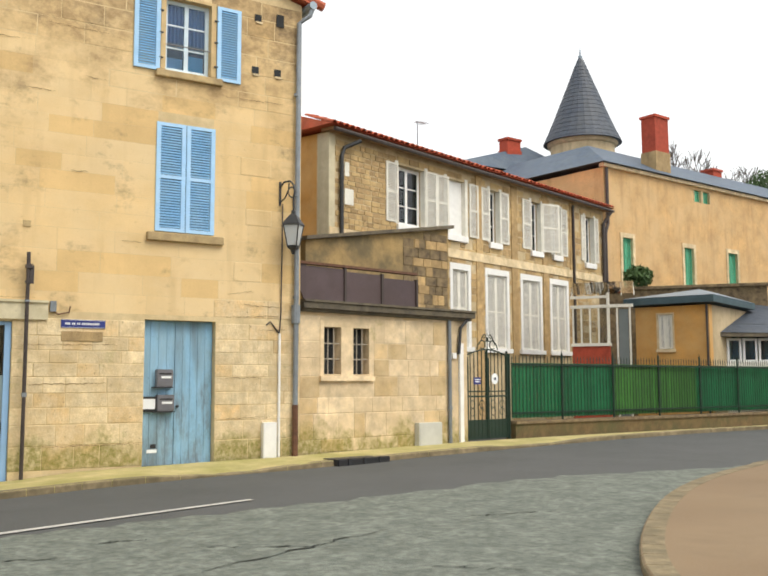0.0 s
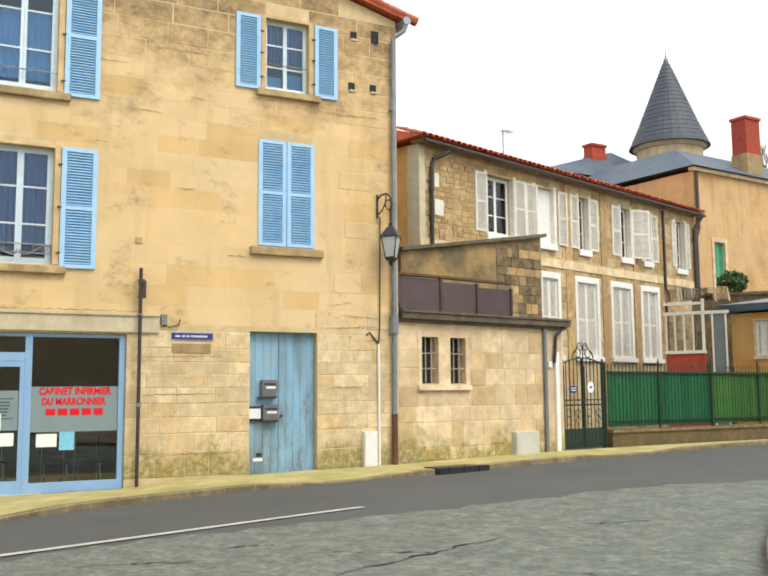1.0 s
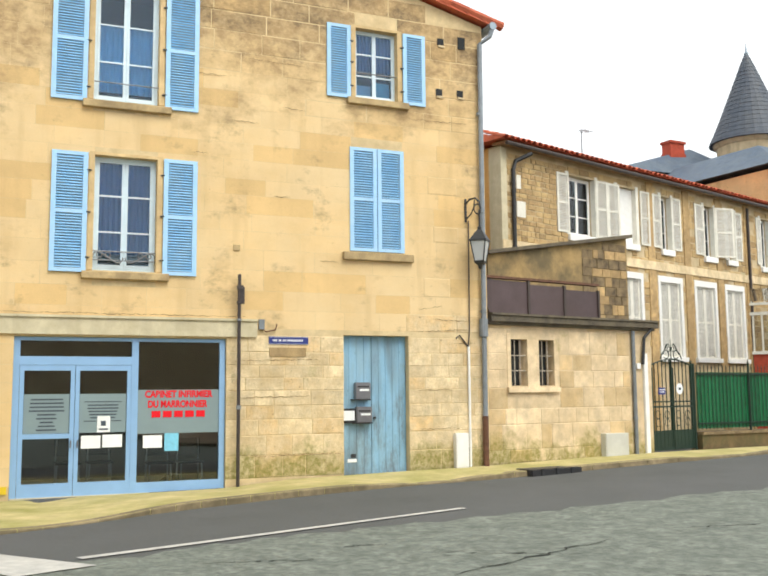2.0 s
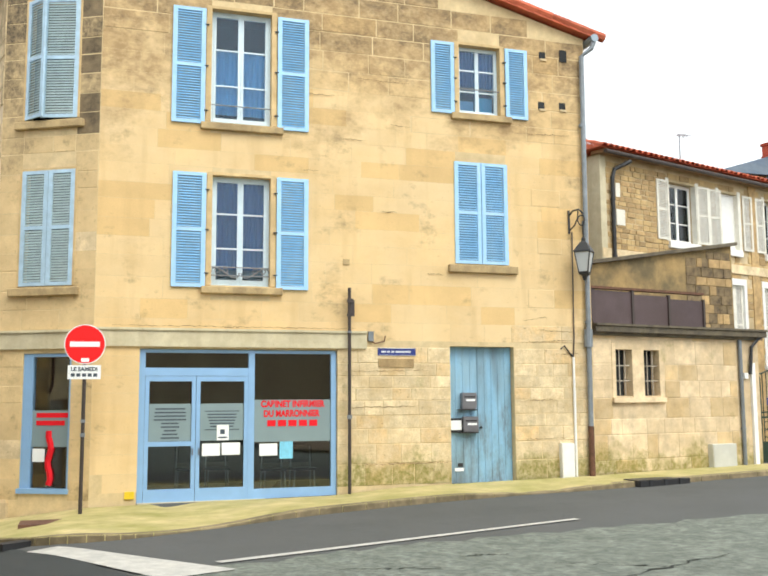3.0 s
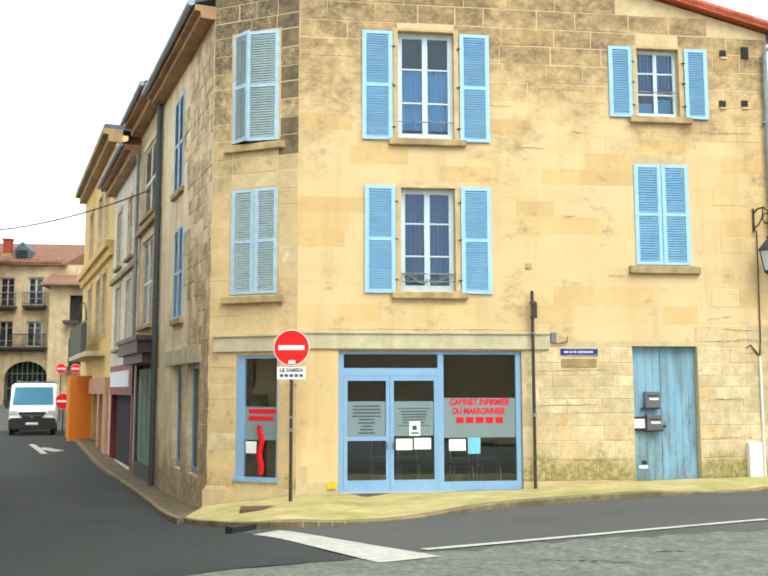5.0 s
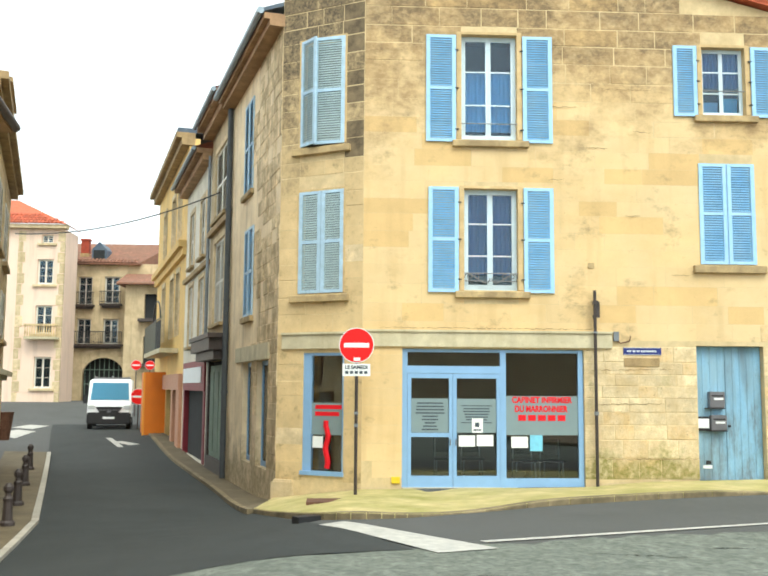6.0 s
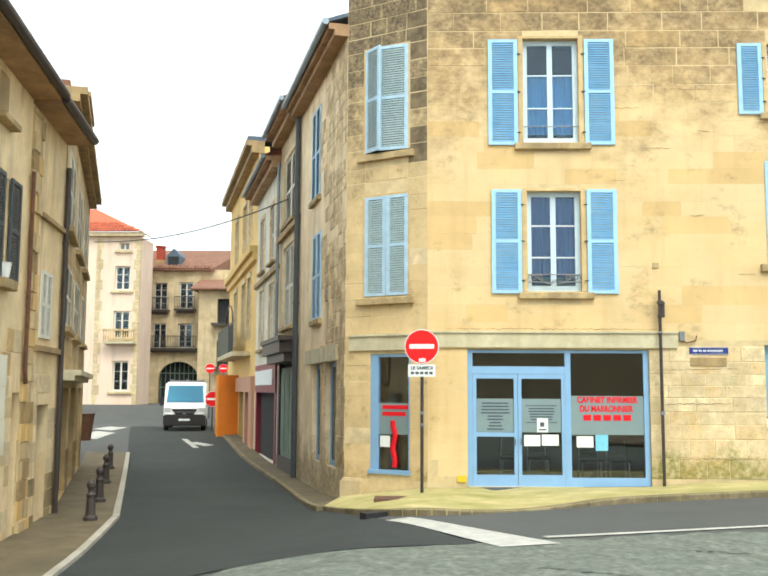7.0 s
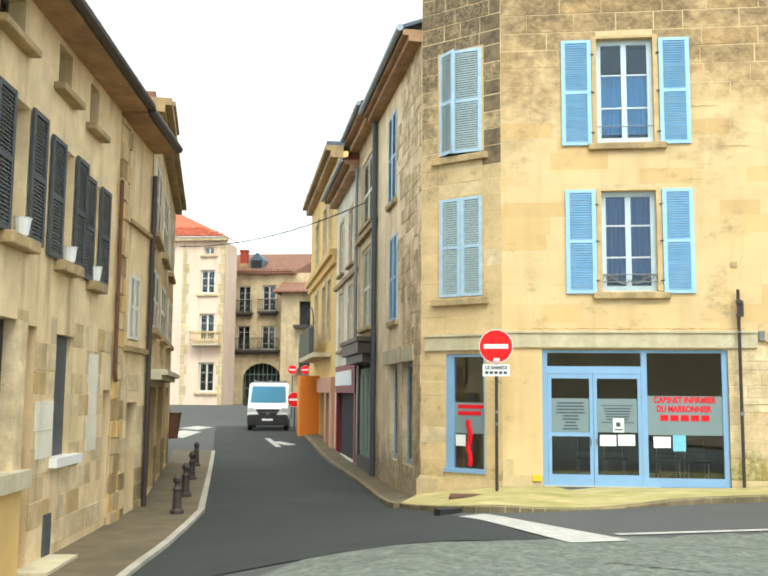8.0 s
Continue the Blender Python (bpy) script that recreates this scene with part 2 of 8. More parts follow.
BROWN_METAL = mat("brown_post_paint", (0.05, 0.038, 0.035), rough=0.5, var=0.2, scale=9)
FENCE_GREEN = mat("green_sheet_metal", (0.008, 0.135, 0.05), rough=0.45, var=0.15, scale=5, rnd=0.22, bump=0.05)
FENCE_LIME = mat("faded_green_sheet_metal", (0.045, 0.165, 0.03), rough=0.5, var=0.18, scale=5, rnd=0.28, bump=0.05)
FENCE_DARK = mat("dark_green_railing_paint", (0.008, 0.028, 0.017), rough=0.5, var=0.15, scale=6)
PURPLE = mat("mauve_brown_sheet", (0.082, 0.055, 0.058), rough=0.5, var=0.16, scale=3, stain=(0.07, 0.045, 0.042), amount=0.6, rnd=0.12)
RED_SIGN = mat("red_sign_enamel", (0.80, 0.003, 0.005), rough=0.75, var=0.03, scale=4, rnd=0.0, bump=0.0)
RED_VINYL = mat("red_vinyl_lettering", (0.72, 0.003, 0.015), rough=0.85, var=0.03, rnd=0.0, bump=0.0)
BLUE_SIGN = mat("navy_enamel", (0.02, 0.035, 0.20), rough=0.35, var=0.05, rnd=0.0, bump=0.0)
PAPER = mat("white_paper", (0.82, 0.85, 0.86), rough=0.8, var=0.04, rnd=0.04, bump=0.0)
CYAN = mat("light_blue_poster", (0.20, 0.55, 0.75), rough=0.7, var=0.15, scale=20, rnd=0.0, bump=0.0)
FROST = mat("frosted_grey_film", (0.22, 0.295, 0.315), rough=0.35, var=0.05, scale=2, rnd=0.03, bump=0.0)
INK = mat("dark_grey_print", (0.055, 0.075, 0.10), rough=0.6, var=0.05, rnd=0.0, bump=0.0)
METAL_BOX = mat("grey_letterbox_steel", (0.22, 0.22, 0.24), rough=0.35, metal=0.6, var=0.1, rnd=0.1, bump=0.05)
ASPHALT = mat("smooth_asphalt", (0.076, 0.080, 0.077), rough=0.9, var=0.10, scale=0.7, stain=(0.09, 0.09, 0.092), amount=0.5, stain_scale=0.35, bump=0.35, fine=130, rnd=0)
# dark grey that also carries the shade between the street's houses
ASPHALT_SHADED = mat("shade_darkened_street_asphalt", (0.027, 0.032, 0.032), rough=0.9, var=0.22, scale=0.9, stain=(0.038, 0.043, 0.043), amount=0.6, stain_scale=0.5, bump=0.35, fine=130, rnd=0)
ASPHALT_OLD = mat("worn_coarse_asphalt", (0.175, 0.195, 0.165), rough=0.9, var=0.42, scale=11, stain=(0.075, 0.09, 0.075), amount=0.7, stain_scale=3.2, bump=0.8, fine=70, rnd=0, sharp=0.14)
PAVING = mat("mossy_yellow_pavement", (0.54, 0.45, 0.22), rough=0.9, var=0.18, scale=2.5, stain=(0.25, 0.25, 0.055), amount=0.9, stain_scale=0.9, sharp=0.17, bump=0.35, rnd=0, pits=0.5)
PAVING_L = mat("tan_pavement", (0.155, 0.122, 0.073), rough=0.9, var=0.22, scale=2.5, stain=(0.09, 0.073, 0.042), amount=0.75, stain_scale=0.8, bump=0.3, rnd=0)
PAVING_R = mat("brown_pavement", (0.235, 0.165, 0.095), rough=0.9, var=0.10, scale=2, stain=(0.17, 0.11, 0.06), amount=0.6, stain_scale=0.5, bump=0.25, rnd=0)
KERB = mat("kerb_stone", (0.24, 0.19, 0.11), rough=0.9, var=0.3, scale=5, stain=(0.11, 0.09, 0.05), amount=0.75, stain_scale=2.2, rnd=0.12)
ROAD_PAINT = mat("worn_white_road_paint", (0.50, 0.49, 0.45), rough=0.8, var=0.12, scale=9, stain=(0.28, 0.28, 0.27), amount=0.5, stain_scale=4, rnd=0)
VAN_WHITE = mat("white_van_paint", (0.80, 0.81, 0.82), rough=0.25, var=0.02, rnd=0, bump=0)
BLACK = mat("black_plastic", (0.02, 0.02, 0.022), rough=0.5, var=0.1, rnd=0, bump=0)
RUBBER = mat("tyre_rubber", (0.018, 0.018, 0.018), rough=0.9, var=0.1, rnd=0)
ORANGE = mat("orange_hoarding_paint", (0.75, 0.20, 0.015), rough=0.5, var=0.06, scale=1.5, rnd=0.03, bump=0.03)
BRICK_RED = mat("red_brick", (0.36, 0.058, 0.03), rough=0.85, var=0.25, scale=6, stain=(0.44, 0.07, 0.03), amount=0.4, rnd=0.15)
SHOP_RED = mat("dark_red_shop_paint", (0.22, 0.02, 0.035), rough=0.5, var=0.1, rnd=0)
SHOP_PINK = mat("salmon_shop_paint", (0.52, 0.27, 0.17), rough=0.6, var=0.1, rnd=0)
SHOP_BROWN = mat("dark_brown_joinery", (0.055, 0.04, 0.035), rough=0.5, var=0.2, scale=6, rnd=0.05)
SHUTTER_DARK = mat("dark_slate_blue_shutters", (0.065, 0.075, 0.085), rough=0.6, var=0.15, scale=6, rnd=0.08)
WOOD_EAVE = mat("brown_stained_eave_boards", (0.42, 0.26, 0.14), rough=0.8, var=0.3, scale=3, stain=(0.22, 0.12, 0.06), amount=0.6, stain_scale=1.3, rnd=0.1)
GREEN_PAINT = mat("sea_green_shutter_paint", (0.07, 0.34, 0.20), rough=0.6, var=0.12, scale=6, rnd=0.06)
LEAF = mat("ivy_leaves", (0.05, 0.10, 0.025), rough=0.7, var=0.35, scale=9, rnd=0.25, bump=0)
BARK = mat("bare_dark_twigs", (0.10, 0.085, 0.075), rough=0.9, var=0.2, scale=8, rnd=0.1)
COPING_DARK = mat("blackened_coping_stone", (0.10, 0.085, 0.065), rough=0.9, var=0.3, scale=5, stain=(0.20, 0.165, 0.10), amount=0.6, stain_scale=3.5, rnd=0.15, bump=0.4)
STONE_BASE = mat("damp_dark_dressed_stone", (0.36, 0.265, 0.14), var=0.28, scale=3.5, stain=(0.13, 0.105, 0.055), amount=0.8, stain_scale=1.6, sharp=0.16, rnd=0.2, bump=0.5, streak=(0.12, 0.09, 0.05, 0.7), pits=0.6)
SLATE_DARK = mat("dark_blue_slate", (0.045, 0.058, 0.08), rough=0.6, var=0.3, scale=5, stain=(0.075, 0.085, 0.095), amount=0.6, stain_scale=1.2, rnd=0.2)
LAMP_GLASS = mat("milky_lantern_glass", (0.52, 0.55, 0.56), rough=0.2, var=0.04, rnd=0, bump=0)
YELLOW = mat("yellow_cover_paint", (0.70, 0.50, 0.02), rough=0.5, var=0.1, rnd=0)
GLASS = glass_mat("window_glass", (0.62, 0.82, 0.96), gloss=0.0)
GLASS_SHOP = glass_mat("shop_window_glass", (0.85, 0.90, 0.92), gloss=0.03)
CLEAR = glass_mat("conservatory_glass", (0.95, 0.97, 0.97), gloss=0.02)


# ---- building blocks ----
def box(bm, x0, x1, y0, y1, z0, z1, m=None):
    vs = [Vector((x, y, z)) for z in (z0, z1) for y in (y0, y1) for x in (x0, x1)]
    vs = [bm.verts.new(m @ v if m else v) for v in vs]
    for f in ((0, 2, 3, 1), (4, 5, 7, 6), (0, 1, 5, 4), (2, 6, 7, 3), (0, 4, 6, 2), (1, 3, 7, 5)):
        bm.faces.new([vs[i] for i in f])


def bar(bm, a, b, r, sides=8, r2=None):
    """A round bar from a to b."""
    a, b = Vector(a), Vector(b)
    q = (b - a).to_track_quat("Z", "Y")
    r2 = r if r2 is None else r2
    rings = []
    for p, rr in ((a, r), (b, r2)):
        rings.append([bm.verts.new(p + q @ Vector((rr * math.cos(t * math.tau / sides), rr * math.sin(t * math.tau / sides), 0))) for t in range(sides)])
    for i in range(sides):
        j = (i + 1) % sides
        bm.faces.new((rings[0][i], rings[0][j], rings[1][j], rings[1][i]))
    bm.faces.new(list(reversed(rings[0])))
    bm.faces.new(rings[1])


def tube(bm, points, r, sides=8):
    """A round bent rod swept along a line of points, in one piece."""
    ps = [Vector(p) for p in points]
    ps = [p for k, p in enumerate(ps) if k == 0 or (p - ps[k - 1]).length > 1e-5]
    side, rings = None, []
    for k, p in enumerate(ps):
        way = (ps[min(k + 1, len(ps) - 1)] - ps[max(k - 1, 0)]).normalized()
        if side is None:
            side = way.orthogonal().normalized()
        side = (side - way * side.dot(way)).normalized()
        other = way.cross(side)
        rings.append([bm.verts.new(p + (side * math.cos(math.tau * q / sides) + other * math.sin(math.tau * q / sides)) * r) for q in range(sides)])
    for a, b in zip(rings, rings[1:]):
        for q in range(sides):
            bm.faces.new((a[q], a[(q + 1) % sides], b[(q + 1) % sides], b[q]))
    bm.faces.new(list(reversed(rings[0])))
    bm.faces.new(rings[-1])


def lathe(bm, profile, sides=16, at=(0, 0, 0)):
    """A turned form from (radius, height) pairs."""
    at = Vector(at)
    rings = [[bm.verts.new(at + Vector((max(r, 0.001) * math.cos(k * math.tau / sides), max(r, 0.001) * math.sin(k * math.tau / sides), z))) for k in range(sides)] for r, z in profile]
    for a, b in zip(rings, rings[1:]):
        for i in range(sides):
            j = (i + 1) % sides
            bm.faces.new((a[i], a[j], b[j], b[i]))
    bm.faces.new(list(reversed(rings[0])))
    bm.faces.new(rings[-1])


def prism(bm, outline, y0, y1):
    """A flat outline of (x, z) pairs, counter-clockwise from outside (-y), given depth."""
    a = [bm.verts.new((x, y0, z)) for x, z in outline]
    b = [bm.verts.new((x, y1, z)) for x, z in outline]
    bm.faces.new(a)
    bm.faces.new(list(reversed(b)))
    for i in range(len(a)):
        j = (i + 1) % len(a)
        bm.faces.new((a[j], a[i], b[i], b[j]))


def slab(bm, outline, z0, z1):
    """A plan outline of (x, y) pairs given height."""
    a = [bm.verts.new((x, y, z0)) for x, y in outline]
    b = [bm.verts.new((x, y, z1)) for x, y in outline]
    bm.faces.new(list(reversed(a)))
    bm.faces.new(b)
    for i in range(len(a)):
        j = (i + 1) % len(a)
        bm.faces.new((a[i], a[j], b[j], b[i]))


def mesh_of(name, bm, material, smooth=False):
    bmesh.ops.recalc_face_normals(bm, faces=bm.faces)
    me = bpy.data.meshes.new(name)
    bm.to_mesh(me)
    bm.free()
    me.materials.append(material)
    if smooth:
        for p in me.polygons:
            p.use_smooth = True
    return me


def part(name, bm, material, parent=None, label="", m=None, smooth=False):
    """One mesh object, under a thing or a part; bm may be a finished mesh."""
    me = bm if isinstance(bm, bpy.types.Mesh) else mesh_of(name, bm, material, smooth)
    ob = new(name, me)
    ob.parent = parent
    if m is not None:
        ob.matrix_basis = m
    return tagged(ob, label)


def thing(name, m, label, category, group="", kind=""):
    ob = new(name)
    ob.empty_display_size = 0.2
    ob.matrix_basis = m
    return tagged(ob, label, category, group, kind)


def boxes(*rows):
    bm = bmesh.new()
    for r in rows:
        box(bm, *r)
    return bm


def face_frame(x, y, yaw, z=0.0):
    """A wall's own axes: x along the wall to the right as one faces it, y into the house, z up."""
    return pose(x, y, z, 0, 0, 90 + yaw)


def wall_mesh(width, height, depth, openings, u0=0.0, z0=0.0, gable=None):
    """A wall with real openings (u0, u1, z0, z1). gable: heights of a slope above, at its left and right."""
    bm = bmesh.new()
    openings = [(o[0] - 0.006, o[1] + 0.006, o[2] - 0.006, o[3] + 0.006) for o in openings]
    us = sorted({u0, width, *(v for o in openings for v in o[:2] if u0 < v < width)})
    zs = sorted({z0, height, *(v for o in openings for v in o[2:] if z0 < v < height)})

    def solid(i, j):
        if not (0 <= i < len(us) - 1 and 0 <= j < len(zs) - 1):
            return False
        u, z = (us[i] + us[i + 1]) / 2, (zs[j] + zs[j + 1]) / 2
        return not any(o[0] < u < o[1] and o[2] < z < o[3] for o in openings)

    def quad(*ps):
        bm.faces.new([bm.verts.new(p) for p in ps])

    for i in range(len(us) - 1):
        for j in range(len(zs) - 1):
            if not solid(i, j):
                continue
            a, b, c, d = us[i], us[i + 1], zs[j], zs[j + 1]
            quad((a, 0, c), (b, 0, c), (b, 0, d), (a, 0, d))
            quad((b, depth, c), (a, depth, c), (a, depth, d), (b, depth, d))
            if not solid(i - 1, j):
                quad((a, depth, c), (a, 0, c), (a, 0, d), (a, depth, d))
            if not solid(i + 1, j):
                quad((b, 0, c), (b, depth, c), (b, depth, d), (b, 0, d))
            if not solid(i, j - 1):
                quad((a, depth, c), (b, depth, c), (b, 0, c), (a, 0, c))
            if not solid(i, j + 1) and not (gable and j == len(zs) - 2):
                quad((a, 0, d), (b, 0, d), (b, depth, d), (a, depth, d))
    if gable:
        prism(bm, [(u0, height), (width, height), (width, gable[1]), (u0, gable[0])], 0, depth)
    bmesh.ops.remove_doubles(bm, verts=bm.verts, dist=0.0005)
    return bm


UNIT = {}


def unit_stone(material, eased=True):
    """One stone of unit size with eased front edges, shared by all pieces of a material."""
    key = material.name + ("" if eased else " flat")
    if key not in UNIT:
        bm = bmesh.new()
        e = 0.03 if eased else 0.004
        back = [bm.verts.new((x, 1, z)) for x, z in ((0, 0), (1, 0), (1, 1), (0, 1))]
        mid = [bm.verts.new((x, 0.3, z)) for x, z in ((0, 0), (1, 0), (1, 1), (0, 1))]
        front = [bm.verts.new((x, 0, z)) for x, z in ((e * 0.6, e), (1 - e * 0.6, e), (1 - e * 0.6, 1 - e), (e * 0.6, 1 - e))]
        bm.faces.new(front)
        for a, b in ((front, mid), (mid, back)):
            for i in range(4):
                j = (i + 1) % 4
                bm.faces.new((a[j], a[i], b[i], b[j]))
        UNIT[key] = mesh_of("stone", bm, material)
    return UNIT[key]


def stones(parent, width, z_low, z_high, course, length, openings, choose, joint=0.008, proud=0.006, u0=0.0, seed=1, top=None, limit=300, uneven=0.14):
    """Courses of dressed stones laid over a wall's face; choose(u, z, rng) gives each stone's material, or None for smooth wall."""
    rng = random.Random(seed)
    z, count = z_low, 0
    rest = {}
    while z < z_high - 0.05:
        h = min(course * rng.uniform(1 - uneven, 1 + uneven), z_high - z)
        cuts, u = [], u0 - rng.uniform(0, length * 0.6)
        spans = [(u0, width)]
        for o in openings:
            if o[2] < z + h - 0.04 and o[3] > z + 0.04:
                spans = [s for a, b in spans for s in ((a, min(b, o[0])), (max(a, o[1]), b)) if s[1] - s[0] > 0.04]
        for a, b in spans:
            p = a
            while p < b - 0.02:
                w = length * rng.uniform(0.55, 1.35)
                if b - p - w < length * 0.4:
                    w = b - p
                w = min(w, b - p)
                if top is None or z + h < top(p + w) - 0.02:
                    material = choose(p + w / 2, z + h / 2, rng)
                    gap, out = joint, 1.0
                    if isinstance(material, tuple):
                        material, gap, out = (*material, 1.0)[:3]
                    if material:
                        d = proud * rng.uniform(0.15, 1.3) * (out if gap > 0.006 else 0.25)
                        m = pose(p + gap / 2, -d, z + gap / 2) @ Matrix.Diagonal((w - gap, d + 0.012, h - gap, 1))
                        if count < limit:
                            ob = new("stone", unit_stone(material, gap > 0.006))
                            ob.parent, ob.matrix_basis = parent, m
                        else:
                            rest.setdefault(material.name, (material, []))[1].append(m)
                        count += 1
                p += w
        z += h
    for material, ms in rest.values():
        bm = bmesh.new()
        for m in ms:
            box(bm, 0, 1, 0, 1, 0, 1, m)
        tagged(part("stonework", bm, material, parent), kind="stuff")


SHUTTERS = {}


def shutter_meshes(w, h, frame_mat, slat_mat, rail=0.5):
    """A louvred shutter leaf: frame and its slats. Origin at the lower left front corner."""
    key = (round(w, 3), round(h, 3), frame_mat.name, slat_mat.name, rail)
    if key not in SHUTTERS:
        s, t = 0.085, 0.035
        zs = [0.07, h * rail - 0.04, h * rail + 0.04, h - 0.07] if rail else [0.07, h - 0.07]
        bm = wall_mesh(w, h, t, [(s, w - s, a, b) for a, b in zip(zs[::2], zs[1::2])])
        frame_me = mesh_of("shutter", bm, frame_mat)
        bm = bmesh.new()
        for a, b in zip(zs[::2], zs[1::2]):
            n = max(3, int((b - a) / 0.047))
            for k in range(n):
                z = a + (k + 0.5) * (b - a) / n
                box(bm, s - 0.005, w - s + 0.005, -0.024, 0.024, -0.004, 0.004, pose(0, t / 2, z, 58, 0, 0))
        SHUTTERS[key] = (frame_me, mesh_of("slats", bm, slat_mat))
    return SHUTTERS[key]


def shutter(parent, u, z, w, h, frame_mat, slat_mat, rail=0.5, turn=0.0, y=-0.045, label=""):
    frame_me, slat_me = shutter_meshes(w, h, frame_mat, slat_mat, rail)
    ob = part("shutter", frame_me, frame_mat, parent, label, pose(u, y, z, 0, 0, turn))
    part("slats", slat_me, slat_mat, ob)
    return ob


def casement(parent, u0, u1, z0, z1, depth=0.16, frame_mat=None, bars=2, leaves=2, curtain=None, curtain_from=0.0, curtain_to=1.0, room=True, glass=None, name="window", label=""):
    """A window in its opening: outer frame, leaves with glazing bars, panes, a curtain and a room behind, dim by its
    colour.
    """
    frame_mat, glass = frame_mat or WHITE, glass or GLASS
    f, s, d = (0.045, 0.05, 0.05) if u1 - u0 > 0.95 else (0.035, 0.036, 0.05)
    bm = boxes((u0, u0 + f, depth, depth + d, z0, z1), (u1 - f, u1, depth, depth + d, z0, z1), (u0 + f, u1 - f, depth, depth + d, z1 - f, z1), (u0 + f, u1 - f, depth, depth + d, z0, z0 + f))
    ob = part(name, bm, frame_mat, parent, label)
    lw = (u1 - u0 - 2 * f) / leaves
    for i in range(leaves):
        a, b = u0 + f + i * lw + 0.002, u0 + f + (i + 1) * lw - 0.002
        c, e = z0 + f + 0.002, z1 - f - 0.002
        bm = boxes((a, a + s, depth - 0.006, depth + d - 0.008, c, e), (b - s, b, depth - 0.006, depth + d - 0.008, c, e), (a + s, b - s, depth - 0.004, depth + d - 0.01, c, c + s * 1.3), (a + s, b - s, depth - 0.004, depth + d - 0.01, e - s, e))
        for k in range(1, bars + 1):
            z = c + (e - c) * k / (bars + 1)
            box(bm, a + s, b - s, depth - 0.002, depth + d - 0.016, z - 0.014, z + 0.014)
        leaf = part("sash", bm, frame_mat, ob)
        for k in range(bars + 1):
            lo, hi = c + (e - c) * k / (bars + 1), c + (e - c) * (k + 1) / (bars + 1)
            part("pane", boxes((a + s - 0.004, b - s + 0.004, depth + 0.016, depth + 0.020, lo + 0.006, hi - 0.006)), glass, leaf)
    if curtain:
        bm = bmesh.new()
        n = 40
        lo = z0 + (z1 - z0) * curtain_from
        rows = [[bm.verts.new((u0 + f + (u1 - u0 - 2 * f) * k / n, depth + 0.11 + 0.016 * math.sin(k * 1.7) + 0.006 * math.sin(k * 0.6), z)) for k in range(n + 1)] for z in (lo, min(z1 - f, z0 + (z1 - z0) * curtain_to))]
        for k in range(n):
            bm.faces.new((rows[0][k], rows[0][k + 1], rows[1][k + 1], rows[1][k]))
        part("curtain", bm, curtain, ob)
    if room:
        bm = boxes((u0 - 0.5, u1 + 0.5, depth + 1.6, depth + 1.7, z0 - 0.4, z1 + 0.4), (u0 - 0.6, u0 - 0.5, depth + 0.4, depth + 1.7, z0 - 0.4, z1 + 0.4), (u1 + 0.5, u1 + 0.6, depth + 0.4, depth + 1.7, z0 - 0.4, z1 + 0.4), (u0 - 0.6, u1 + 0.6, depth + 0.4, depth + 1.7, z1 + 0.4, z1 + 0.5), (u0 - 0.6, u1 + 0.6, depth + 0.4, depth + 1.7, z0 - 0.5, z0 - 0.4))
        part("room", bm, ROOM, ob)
    return ob


def pieces(name, rows, material, parent, label="", m=None):
    """A part for each of several blocks."""
    rows = rows if isinstance(rows[0], (tuple, list)) else (rows,)
    return [part(name, boxes(r), material, parent, label, m) for r in rows]


def sill(parent, u0, u1, z, h=0.13, out=0.09, material=None):
    bm = boxes((u0, u1, -out, 0.1, z - h, z))
    bmesh.ops.bevel(bm, geom=[e for e in bm.edges], offset=0.012, segments=1, affect="EDGES")
    return part("sill", bm, material or SILL, parent)


def pipe(parent, name, points, r, material, label="", collars=()):
    bm = bmesh.new()
    tube(bm, points, r, 10)
    ob = part(name, bm, material, parent, label, smooth=False)
    for c in collars:
        bm = bmesh.new()
        bar(bm, (c[0], c[1], c[2] - 0.03), (c[0], c[1], c[2] + 0.03), r * 1.25, 10)
        part("collar", bm, material, ob)
    return ob


def words(name, text, size, material, parent, m, label="", width=None):
    """Lettering as a thin mesh, centred on its place."""
    cu = bpy.data.curves.new(name, "FONT")
    cu.body, cu.size, cu.align_x, cu.align_y, cu.extrude = text, size, "CENTER", "CENTER", 0.001
    cu.offset = size * 0.04
    tmp = bpy.data.objects.new(name, cu)
    scene.collection.objects.link(tmp)
    me = bpy.data.meshes.new_from_object(tmp.evaluated_get(bpy.context.evaluated_depsgraph_get()))
    bpy.data.objects.remove(tmp)
    if width:
        xs = [v.co.x for v in me.vertices]
        k = width / (max(xs) - min(xs))
        for v in me.vertices:
            v.co.x *= k
    me.materials.clear()
    me.materials.append(material)
    return part(name, me, material, parent, label, m @ pose(0, 0, 0, 90, 0, 0))


